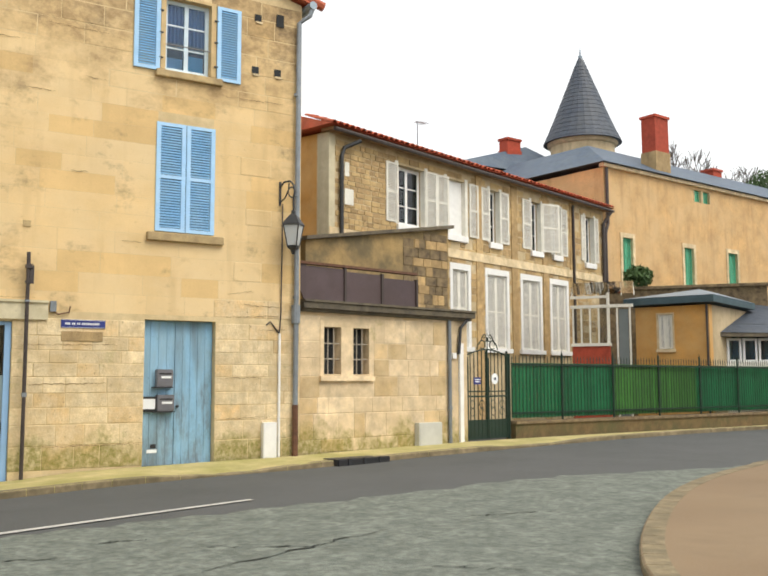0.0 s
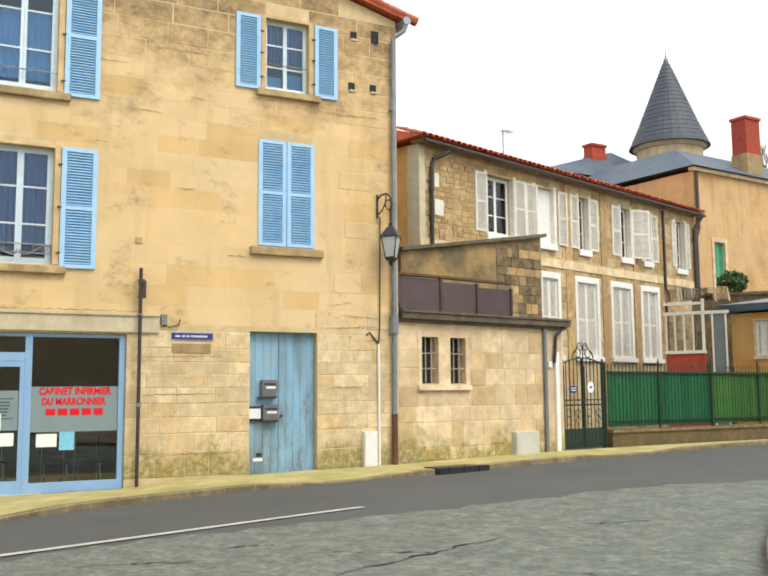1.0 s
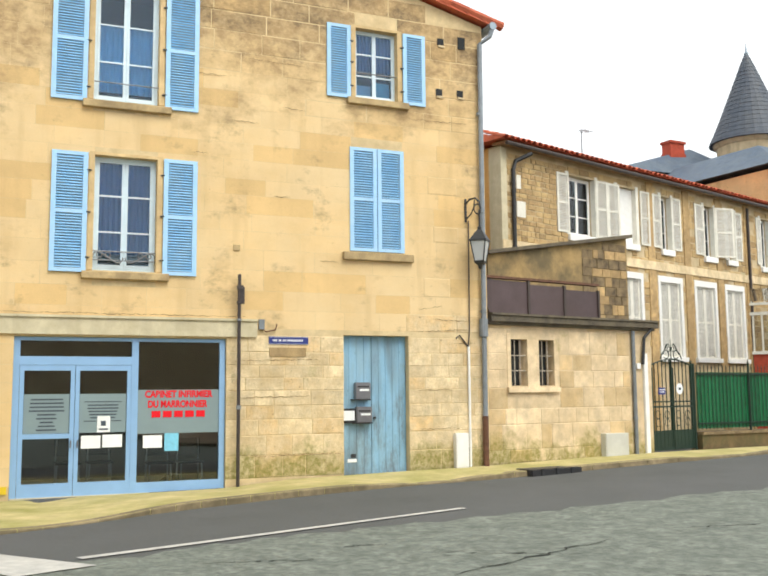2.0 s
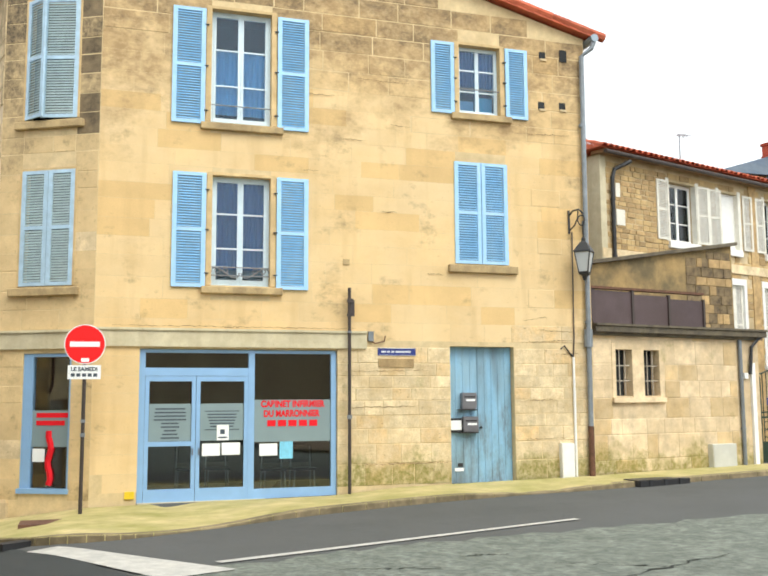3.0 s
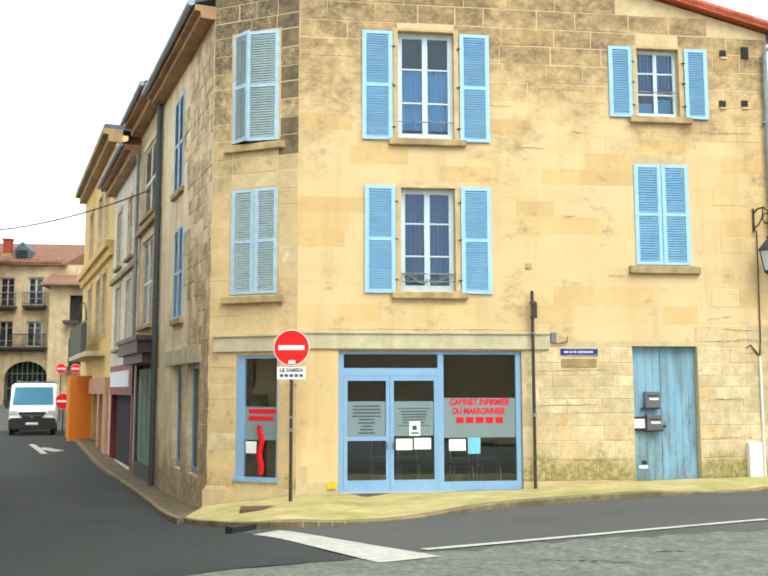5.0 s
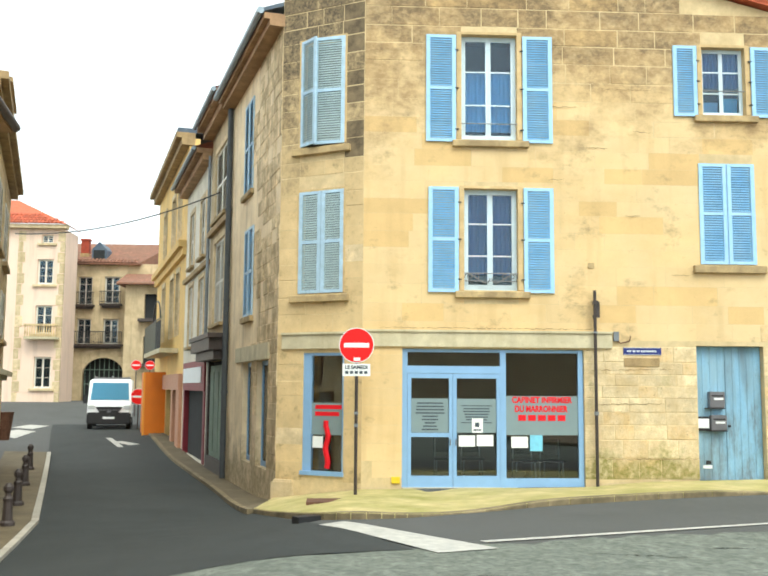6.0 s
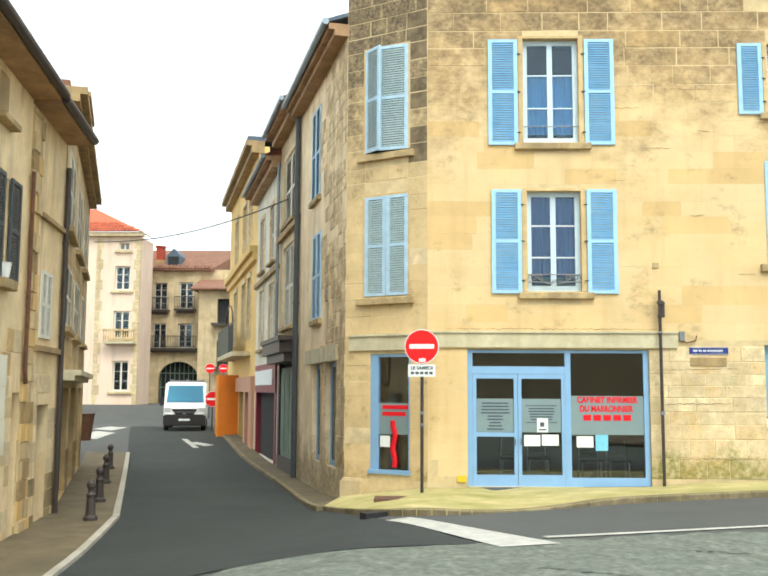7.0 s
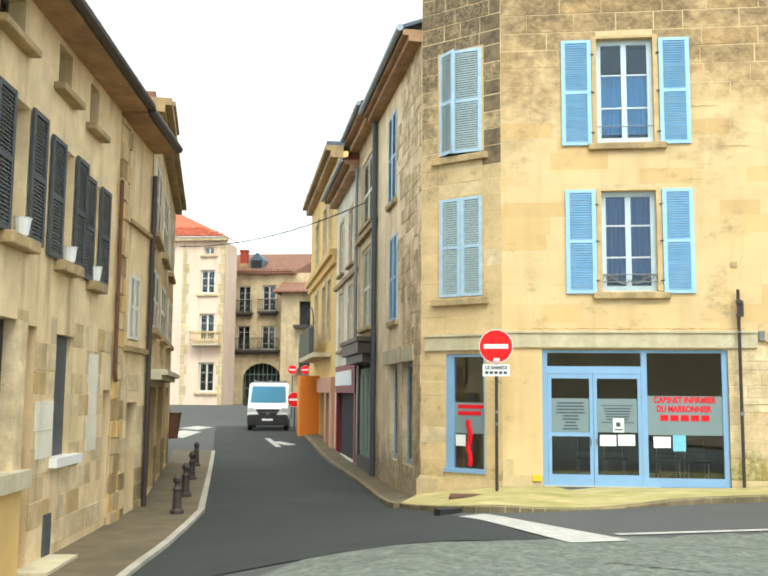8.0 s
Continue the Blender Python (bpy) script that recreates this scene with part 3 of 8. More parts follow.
def roof_tiles(parent, u0, u1, y_low, z_low, y_high, z_high, material=None, rows=2, pitch=0.24, label=""):
    """Rows of half-round clay tiles up a slope, each tile a piece of its own."""
    material = material or TILE
    key = "tile" + material.name
    run = math.hypot(y_high - y_low, z_high - z_low)
    tl = 0.42
    if key not in UNIT:
        bm = bmesh.new()
        n = 6
        ring = lambda y, r: [bm.verts.new((r * math.cos(math.pi * k / n), y, r * 0.75 * math.sin(math.pi * k / n))) for k in range(n + 1)]
        a, b, c, d = ring(0, 0.115), ring(tl, 0.095), ring(0, 0.095), ring(tl, 0.075)
        for k in range(n):
            bm.faces.new((a[k], b[k], b[k + 1], a[k + 1]))
            bm.faces.new((c[k + 1], d[k + 1], d[k], c[k]))
            bm.faces.new((c[k], a[k], a[k + 1], c[k + 1]))
        UNIT[key] = mesh_of("tile", bm, material)
    ang = math.degrees(math.atan2(z_high - z_low, y_high - y_low))
    for r in range(rows):
        t = r * (tl - 0.06) / run
        if t > 0.98:
            break
        for k in range(int((u1 - u0) / pitch)):
            ob = new("tile", UNIT[key])
            ob.parent = parent
            ob.matrix_basis = pose(u0 + (k + 0.5) * pitch + 0.012 * math.sin(k * 7.3), y_low + (y_high - y_low) * t + 0.012 * math.sin(k * 3.1), z_low + (z_high - z_low) * t + 0.02 + 0.012 * r, ang, 0, 0)


# ---- ground ----
def smooth01(t):
    t = min(1.0, max(0.0, t))
    return t * t * (3 - 2 * t)


def ground_z(x, y):
    """The road's level: it falls into the side street and rises along the main road."""
    u = y + 0.25 * x
    z = -0.62 + 0.59 * smooth01((u + 4.6) / 4.6) + 0.08 * smooth01(u / 8) + 0.09 * smooth01((u - 7) / 6)
    return z + 0.42 * smooth01((-x - 12) / 14) + 1.0 * smooth01((-x - 33) / 9)


def steps(lo, hi, near_lo, near_hi, fine):
    out = [lo * 1.0, lo * 0.4, lo * 0.15]
    out += list(np.arange(near_lo, near_hi + 0.001, fine))
    out += [hi * 0.15, hi * 0.4, hi]
    return [float(v) for v in out]


bm = bmesh.new()
gx, gy = steps(-1800, 1800, -64, 44, 0.5), steps(-1800, 1800, -60, 60, 0.5)
rows = [[bm.verts.new((x, y, ground_z(x, y))) for x in gx] for y in gy]
for j in range(len(gy) - 1):
    for i in range(len(gx) - 1):
        bm.faces.new((rows[j][i], rows[j][i + 1], rows[j + 1][i + 1], rows[j + 1][i]))
ground = part("ground", bm, ASPHALT, smooth=True)
tagged(ground, "smooth dark grey asphalt road with faint patches", "road", kind="structure")


def sheet(name, edge_a, edge_b, za, zb, material, label, category, n=10, lip=0.0):
    """A paved strip lofted between two lines in plan; the a side ends in a face down to the road."""
    bm = bmesh.new()
    cols = []
    for (ax, ay), (bx, by) in zip(edge_a, edge_b):
        ps = []
        for k in range(n + 1):
            t = k / n
            x, y = ax + (bx - ax) * t, ay + (by - ay) * t
            ps.append(bm.verts.new((x, y, za(ax, ay) * (1 - t) + zb(bx, by) * t)))
        if lip:
            ps.insert(0, bm.verts.new((ax, ay, za(ax, ay) - lip)))
        cols.append(ps)
    for p, q in zip(cols, cols[1:]):
        for k in range(len(p) - 1):
            bm.faces.new((p[k], q[k], q[k + 1], p[k + 1]))
    ob = part(name, bm, material)
    return tagged(ob, label, category, kind="structure")


def spline(points, n):
    """Evenly taken points on a smooth line through the given ones."""
    out = []
    ps = [Vector((*p, 0)) for p in points]
    ps = [2 * ps[0] - ps[1], *ps, 2 * ps[-1] - ps[-2]]
    for a, b, c, d in zip(ps, ps[1:], ps[2:], ps[3:]):
        for k in range(n):
            t = k / n
            out.append(0.5 * (2 * b + (c - a) * t + (2 * a - 5 * b + 4 * c - d) * t * t + (3 * b - 3 * c + d - a) * t ** 3))
    out.append(ps[-2])
    return [(p.x, p.y) for p in out]


def base_z(y):
    """Height of the pavement against the houses."""
    pts = [(-3.2, -0.36), (-1.2, -0.05), (3.0, 0.0), (4.2, 0.10), (6.6, 0.16), (8.3, 0.19), (13.0, 0.23), (60, 0.23)]
    return float(np.interp(y, [p[0] for p in pts], [p[1] for p in pts]))


KERB_LINE = [(0.3, -3.15), (2.1, -2.62), (3.3, -2.15), (3.95, -1.65), (4.1, -1.0), (3.9, -0.4), (3.4, 0.6), (2.8, 1.7), (2.35, 2.9), (1.95, 4.2), (1.55, 6.0), (1.25, 8.1), (0.95, 10.0), (0.55, 12.4), (-0.5, 16.3), (-1.5, 21.1), (-1.85, 25.3), (-2.3, 40.0)]
WALL_LINE = [(-0.92, -2.88), (-0.7, -2.5), (-0.45, -2.05), (-0.2, -1.6), (0.05, -1.2), (0.05, -0.4), (0.05, 0.6), (0.05, 1.7), (0.05, 2.9), (0.05, 4.2), (0.05, 6.0), (0.05, 8.1), (-0.42, 10.0), (-0.88, 12.4), (-1.5, 16.3), (-2.0, 21.1), (-2.4, 25.3), (-3.8, 40.0)]


def kerb_up(y):
    """The kerb is dropped before the shop and the gate."""
    return 0.025 + 0.075 * (1 - smooth01(1 - abs(y - 0.2) / 1.9)) * (1 - smooth01(1 - abs(y - 6.3) / 1.8)) * (1 - 0.9 * smooth01(1 - abs(y - 14.5) / 2.2))


kl, wl_ = spline(KERB_LINE, 6), spline(WALL_LINE, 6)
sheet("pavement", kl, wl_, lambda x, y: ground_z(x, y) + kerb_up(y), lambda x, y: base_z(y), PAVING, "yellowish cement pavement greened with moss along the houses", "pavement", lip=0.15)


def kerbstones(line, up, width, side, material=KERB):
    """A row of kerbstones along a line; each is a piece of the kerb."""
    top = tagged(new("kerb"), "row of worn stone kerbs along the pavement", "kerb", kind="structure")
    pts = [Vector((*p, 0)) for p in line]
    acc, prev = 0.0, pts[0]
    for a, b in zip(pts, pts[1:]):
        d = b - a
        L = d.length
        nrm = Vector((-d.y, d.x, 0)).normalized() * side
        bm = bmesh.new()
        g = 0.008
        q = [a + d * (g / L), b - d * (g / L)]
        vs = []
        for p in q:
            z = ground_z(p.x, p.y) + up(p.y) + 0.004
            for off, zz in ((-0.012, z - 0.2), (-0.012, z - 0.02), (0.01, z), (width, z), (width, z - 0.2)):
                w = p + nrm * off
                vs.append(bm.verts.new((w.x, w.y, zz)))
        for k in range(4):
            bm.faces.new((vs[k], vs[k + 1], vs[k + 6], vs[k + 5]))
        bm.faces.new(vs[:5])
        bm.faces.new(list(reversed(vs[5:])))
        part("kerbstone", bm, material, top)
    return top


kerbstones(spline(KERB_LINE, 3), kerb_up, 0.14, 1)

# the worn part of the road before the camera
old_far = spline([(7.4, -3.6), (6.4, 0.4), (5.95, 2.1), (5.75, 4.1), (5.5, 6.5), (5.25, 9.3), (5.6, 11.5), (5.9, 14.5)], 8)
old_far = [(x + 0.09 * math.sin(i * 2.3) + 0.05 * math.sin(i * 5.1), y) for i, (x, y) in enumerate(old_far)]
old_near = [(24 - 6 * smooth01((y - 3) / 8), -8 + 1.1 * (y + 3.6)) for x, y in old_far]
bm = bmesh.new()
cols = []
for (ax, ay), (bx, by) in zip(old_far, old_near):
    cols.append([bm.verts.new((ax + (bx - ax) * k / 24, ay + (by - ay) * k / 24, ground_z(ax + (bx - ax) * k / 24, ay + (by - ay) * k / 24) + 0.009)) for k in range(25)])
for p, q in zip(cols, cols[1:]):
    for k in range(24):
        bm.faces.new((p[k], p[k + 1], q[k + 1], q[k]))
tagged(part("road", bm, ASPHALT_OLD), "worn coarse grey-green asphalt with cracks and loose chippings", "road", kind="structure")

# side street asphalt up to its mouth, its colour darkened for the street's shade
lane_a = spline([(6.75, -0.75), (6.0, -1.1), (5.2, -1.45), (3.6, -2.2), (0.3, -3.1), (-4.1, -4.2), (-10.0, -5.85), (-16.0, -7.55), (-26.0, -10.3), (-33.0, -12.3)], 6)
lane_b = spline([(7.7, -4.9), (7.2, -5.9), (6.5, -6.08), (4.3, -6.37), (0.85, -6.97), (-4.0, -8.3), (-8.6, -9.6), (-15.8, -11.7), (-24.0, -14.1), (-32.0, -16.4)], 6)
bm = bmesh.new()
cols = [[bm.verts.new((ax + (bx - ax) * k / 8, ay + (by - ay) * k / 8, ground_z(ax + (bx - ax) * k / 8, ay + (by - ay) * k / 8) + 0.014)) for k in range(9)] for (ax, ay), (bx, by) in zip(lane_a, lane_b)]
for p, q in zip(cols, cols[1:]):
    for k in range(8):
        bm.faces.new((p[k], p[k + 1], q[k + 1], q[k]))
tagged(part("road", bm, ASPHALT_SHADED), "dark grey asphalt of the narrow side street", "road", kind="structure")

# cracks in the worn asphalt
CRACK = mat("crack_shadow_dirt", (0.022, 0.026, 0.022), rough=1.0, var=0.2, rnd=0)
rng = random.Random(77)
crack_rows = [((7.6, 3.2), (8.6, 4.6)), ((8.8, 3.0), (7.9, 5.4)), ((9.4, 2.6), (9.9, 4.0)), ((7.2, 1.2), (7.5, 2.2)), ((8.2, -0.4), (8.9, 0.9)), ((10.0, 1.2), (9.2, 2.4)), ((7.6, 6.4), (8.0, 7.6)), ((9.6, 4.6), (10.4, 5.2)), ((6.9, 2.6), (7.05, 3.2)), ((11.0, -1.0), (10.2, 0.3))]
for (xa, ya), (xb, yb) in crack_rows:
    bm = bmesh.new()
    n_ = 16
    prev = None
    for k in range(n_ + 1):
        t = k / n_
        x, y = xa + (xb - xa) * t + rng.uniform(-0.05, 0.05), ya + (yb - ya) * t + rng.uniform(-0.05, 0.05)
        w_ = 0.004 + 0.022 * rng.random() * math.sin(math.pi * t)
        pair = [bm.verts.new((x + s_ * w_, y + s_ * w_ * 0.4, ground_z(x, y) + 0.016)) for s_ in (-1, 1)]
        if prev:
            bm.faces.new((prev[0], pair[0], pair[1], prev[1]))
        prev = pair
    tagged(part("road_crack", bm, CRACK), "dark jagged crack in the worn asphalt", "road crack", "cracks in the road", "structure")

# painted markings, laid on the road
bm = bmesh.new()
def paint(outline, lift=0.024):
    ps = [Vector((x, y, 0)) for x, y in outline]
    n = 12
    a = [ps[0].lerp(ps[1], k / n) for k in range(n + 1)]
    b = [ps[3].lerp(ps[2], k / n) for k in range(n + 1)]
    va = [bm.verts.new((p.x, p.y, ground_z(p.x, p.y) + lift)) for p in a]
    vb = [bm.verts.new((p.x, p.y, ground_z(p.x, p.y) + lift)) for p in b]
    for k in range(n):
        bm.faces.new((va[k], va[k + 1], vb[k + 1], vb[k]))
paint([(6.15, 0.1), (4.72, 5.2), (4.83, 5.24), (6.28, 0.15)], 0.013)
tagged(part("road_line", bm, ROAD_PAINT), "thin white painted edge line on the asphalt", "road marking", kind="structure")
bm = bmesh.new()
paint([(4.5, -1.9), (7.0, -0.5), (6.75, 0.25), (4.35, -1.55)], 0.019)
tagged(part("stop_line", bm, ROAD_PAINT), "broad worn white stop line across the street mouth", "road marking", kind="structure")
bm = bmesh.new()
paint([(-18.0, -9.6), (-21.5, -10.9), (-21.4, -11.1), (-17.9, -9.8)])
paint([(-20.2, -10.2), (-19.0, -9.2), (-18.6, -9.5), (-19.8, -10.5)])
tagged(part("road_arrow", bm, ROAD_PAINT), "white painted arrow on the side street", "road marking", kind="structure")

bm = bmesh.new()
for q_ in (0, 1):
    paint([(-21.0 - 5.5 * q_, -14.6 - 1.1 * q_), (-24.6 - 5.5 * q_, -14.9 - 1.1 * q_), (-26.0 - 5.5 * q_, -16.2 - 1.2 * q_), (-22.6 - 5.5 * q_, -16.0 - 1.2 * q_)])
tagged(part("road_crossing", bm, ROAD_PAINT), "worn white painted patches at the square", "road marking", kind="structure")
# island pavement on the near side of the bend
ISLAND = spline([(12.8, 4.4), (11.05, 5.7), (9.55, 7.35), (8.2, 9.25), (7.25, 11.05), (6.5, 12.9), (6.0, 14.6), (5.2, 22.0), (4.8, 34.0)], 5)
ISLAND_BACK = [(26, 4.0 + 1.15 * (y - 4.6)) for x, y in ISLAND]
isl_up = lambda y: 0.11
sheet("pavement", ISLAND, ISLAND_BACK, lambda x, y: ground_z(x, y) + 0.11, lambda x, y: ground_z(x, y) + 0.13, PAVING_R, "brown tarred pavement on the inside of the bend", "pavement", lip=0.14)
kerbstones(ISLAND, isl_up, 0.2, -1)

# pavement before the houses of the side street
LEFT_KERB = spline([(10.6, -4.6), (8.6, -5.65), (6.6, -6.1), (4.25, -6.42), (0.8, -7.02), (-0.4, -7.33), (-8.0, -9.5), (-15.8, -11.75)], 4)
LEFT_WALL = spline([(12.6, -6.42), (9.6, -6.9), (7.1, -7.3), (4.25, -7.7), (0.8, -8.25), (-0.4, -8.5), (-8.0, -10.85), (-15.8, -13.2)], 4)
sheet("pavement", LEFT_KERB, LEFT_WALL, lambda x, y: ground_z(x, y) + 0.07, lambda x, y: ground_z(x, y) + 0.09, PAVING_L, "tan cement pavement along the narrow side street", "pavement", lip=0.14)
kerbstones(LEFT_KERB, lambda y: 0.07, 0.13, -1, mat("pale_kerb_stone", (0.40, 0.37, 0.31), var=0.15, rnd=0.1))
RK = [(0.3, -3.15), (-4.1, -4.25), (-10.0, -5.9), (-16.0, -7.6), (-26, -10.4)]
RW = [(-0.9, -2.83), (-4.2, -3.75), (-10.0, -5.37), (-16, -7.05), (-26, -9.84)]
sheet("pavement", spline(RK, 5), spline(RW, 5), lambda x, y: ground_z(x, y) + 0.09, lambda x, y: ground_z(x, y) + 0.1, PAVING_L, "narrow stone pavement edge of the side street", "pavement", lip=0.14)

kerbstones(spline(RK, 5), lambda y: 0.09, 0.13, 1, KERB)

# ---- corner house ----
house = thing("corner_house", pose(0, 0, 0), "tall yellow limestone corner house with light blue shutters", "house")
FACADE = face_frame(0, -1.2, 0)
W = 9.5
gable_l, gable_r = 11.55, 9.07
top_at = lambda u: gable_l + (gable_r - gable_l) * u / W
OPEN = dict(
    shop=(0.77, 4.25, -0.06, 2.58), door=(6.46, 7.77, 0.10, 2.68), first=(1.95, 3.0, 3.72, 5.70), first_b=(6.62, 7.68, 4.30, 6.26),
    second=(1.9, 3.0, 6.68, 8.80), second_b=(6.72, 7.6, 7.28, 8.66))
op = list(OPEN.values())
wall = part("wall", wall_mesh(W, 9.0, 0.42, op, 0.0, -0.5, (gable_l, gable_r)), MORTAR, house, "", FACADE)


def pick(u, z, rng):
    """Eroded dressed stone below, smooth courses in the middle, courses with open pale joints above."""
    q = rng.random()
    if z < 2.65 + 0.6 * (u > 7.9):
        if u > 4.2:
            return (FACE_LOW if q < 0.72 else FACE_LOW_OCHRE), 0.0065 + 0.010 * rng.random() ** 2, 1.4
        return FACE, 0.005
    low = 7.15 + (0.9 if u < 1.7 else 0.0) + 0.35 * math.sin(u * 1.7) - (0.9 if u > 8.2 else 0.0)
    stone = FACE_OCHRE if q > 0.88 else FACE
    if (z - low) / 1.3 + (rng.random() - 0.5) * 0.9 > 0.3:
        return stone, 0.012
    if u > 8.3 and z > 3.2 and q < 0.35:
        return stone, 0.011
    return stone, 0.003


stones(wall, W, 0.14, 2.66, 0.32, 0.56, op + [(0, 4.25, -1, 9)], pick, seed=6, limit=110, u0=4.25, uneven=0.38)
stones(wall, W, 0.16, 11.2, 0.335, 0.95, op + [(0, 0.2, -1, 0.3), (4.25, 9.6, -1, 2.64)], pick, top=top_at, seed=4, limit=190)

rng = random.Random(31)
DIRT = mat("dark_joint_dirt", (0.25, 0.175, 0.085), rough=1.0, var=0.3, rnd=0)
for u, z, L, h in ((7.95, 2.78, 1.1, 0.05), (8.3, 3.02, 0.8, -0.03), (8.0, 3.2, 0.5, 0.08), (8.6, 2.55, 0.6, 0.02), (5.0, 2.42, 0.7, -0.02), (4.4, 2.2, 1.6, 0.03), (7.95, 1.66, 0.75, 0.0), (8.0, 0.92, 0.9, 0.01), (4.5, 1.55, 1.3, 0.02), (4.6, 0.52, 1.8, 0.0), (6.0, 4.05, 0.35, 0.0), (3.6, 5.9, 0.3, 0.0), (4.3, 6.55, 0.5, 0.0), (5.3, 6.9, 0.4, -0.02), (3.3, 7.35, 0.9, 0.02), (4.6, 7.75, 1.1, -0.02), (7.9, 6.95, 1.2, 0.03), (0.3, 2.98, 4.3, 0.0), (5.1, 5.2, 0.3, 0.01), (3.2, 8.6, 1.2, 0.02)):
    bm = bmesh.new()
    n_ = max(6, int(L / 0.05))
    prev = None
    for k in range(n_ + 1):
        t = k / n_
        w_ = 0.0015 + 0.007 * rng.random() * math.sin(math.pi * t) ** 0.5
        zz_ = z + h * t + rng.uniform(-0.012, 0.012)
        pair = [bm.verts.new((u + L * t, -0.0185, zz_ + s_ * w_)) for s_ in (-1, 1)]
        if prev:
            bm.faces.new((prev[0], pair[0], pair[1], prev[1]))
        prev = pair
    part("crack", bm, DIRT, house, "", FACADE)

# chamfered corner
CH_L = 1.89
CHAMFER = face_frame(-0.917, -2.853, -29)
ch_open = [(0.45, 1.46, 3.67, 5.70), (0.45, 1.46, 6.62, 8.80), (0.60, 1.50, 0.18, 2.50)]
chw = part("wall", wall_mesh(CH_L, 11.6, 0.40, ch_open, 0.0, -0.9), MORTAR, house, "", CHAMFER)


def pick_ch(u, z, rng):
    q = rng.random()
    if z > 5.9 and u > 1.45 and q < 0.8:
        return CORNER_DARK, 0.010
    return (CORNER if q < 0.9 or z > 5 else STONE_LOW), (0.009 if z > 5.5 or q < 0.3 else 0.005)


stones(chw, CH_L, 0.05, 11.4, 0.34, 0.62, ch_open, pick_ch, seed=9)
part("plinth", boxes((-0.06, 0.42, -0.07, 0.1, -0.75, 0.0), (-0.02, 0.40, -0.05, 0.1, 0.0, 0.05)), STONE_LOW, house, "", CHAMFER)

# side wall on the narrow street (left end far, right end at the corner)
SIDE_L = 6.1
sd = Vector((-math.sin(radians(105.6)), math.cos(radians(105.6)), 0))
s0 = Vector((-0.917, -2.853, 0)) + sd * SIDE_L
SIDE = face_frame(s0.x, s0.y, 105.6 - 180)
side_open = [(1.86, 3.0, 6.46, 8.70), (2.12, 3.25, 3.46, 5.56), (2.2, 3.28, 0.14, 2.40), (3.95, 5.18, 0.14, 2.40)]
sw = part("wall", wall_mesh(SIDE_L, 9.35, 0.4, side_open, 0.0, -0.9), SIDE_RENDER, house, "", SIDE)
stones(sw, SIDE_L, 0.2, 9.3, 0.31, 0.5, side_open, lambda u, z, r: (SIDE_STONE, 0.010) if u > 3.45 + 0.5 * math.sin(z * 2.3) and r.random() < 0.93 else None, seed=12, limit=240, proud=0.014)
for a, b, c, d in side_open[2:]:
    casement(house, a, b, c, d, depth=0.12, frame_mat=SHOPBLUE, bars=0, leaves=1, room=False, name="shop_window").matrix_basis = SIDE
    part("blind", boxes((a, b, 0.30, 0.32, c, d)), FROST, house, "dim grey blind behind the side window", SIDE)
for i, (a, b, c, d) in enumerate(side_open[:2]):
    casement(house, a, b, c, d, depth=0.25, room=False).matrix_basis = SIDE
    for u, w in ((a, (b - a) / 2), ((a + b) / 2, (b - a) / 2)):
        sh = shutter(house, 0, 0, w - 0.01, d - c, BLUE_PALE, BLUE_SLAT, y=0)
        sh.matrix_basis = SIDE @ pose(u + 0.005, -0.03, c)
    ob = sill(house, a - 0.1, b + 0.1, c, material=SILL)
    ob.matrix_basis = SIDE
part("fascia", boxes((1.3, 5.33, -0.05, 0.05, 2.42, 2.76)), CEMENT, house, "pale rendered beam over the side windows", SIDE)
part("eave", boxes((-0.1, SIDE_L + 0.02, -0.42, 0.1, 9.35, 9.48), (-0.1, SIDE_L + 0.02, -0.30, 0.1, 9.22, 9.35)), WOOD_EAVE, house, "brown boarded eave", SIDE)
bm = bmesh.new()
bar(bm, (-0.1, -0.5, 9.5), (SIDE_L + 0.05, -0.5, 9.5), 0.075, 10)
part("gutter", bm, ZINC, house, "", SIDE)
bm = bmesh.new()
v = [bm.verts.new(p) for p in ((-0.1, -0.5, 9.56), (SIDE_L, -0.5, 9.56), (SIDE_L, 4.0, 11.3), (-0.1, 4.0, 11.3), (-0.1, -0.5, 9.48), (SIDE_L, -0.5, 9.48), (SIDE_L, 4.0, 11.2), (-0.1, 4.0, 11.2))]
for f in ((0, 1, 2, 3), (7, 6, 5, 4), (0, 4, 5, 1), (1, 5, 6, 2), (2, 6, 7, 3), (3, 7, 4, 0)):
    bm.faces.new([v[i] for i in f])
part("roof", bm, SLATE, house, "", SIDE)

# roof over the gable: a slope that runs down to the right, with a tiled verge
bm = bmesh.new()
prism(bm, [(-0.2, gable_l + 0.08), (W + 0.28, gable_r - 0.02), (W + 0.28, gable_r + 0.09), (-0.2, gable_l + 0.19)], -0.16, 7.0)
roof = part("roof", bm, TILE, house, "red clay tile roof edge", FACADE)
for k in range(24):
    u = 0.3 + k * 0.4
    if u > W + 0.2:
        break
    b2 = bmesh.new()
    bar(b2, (u, -0.1, top_at(u) + 0.16), (u + 0.43, -0.1, top_at(u + 0.43) + 0.15), 0.085, 8, 0.1)
    part("tile", b2, TILE, roof)
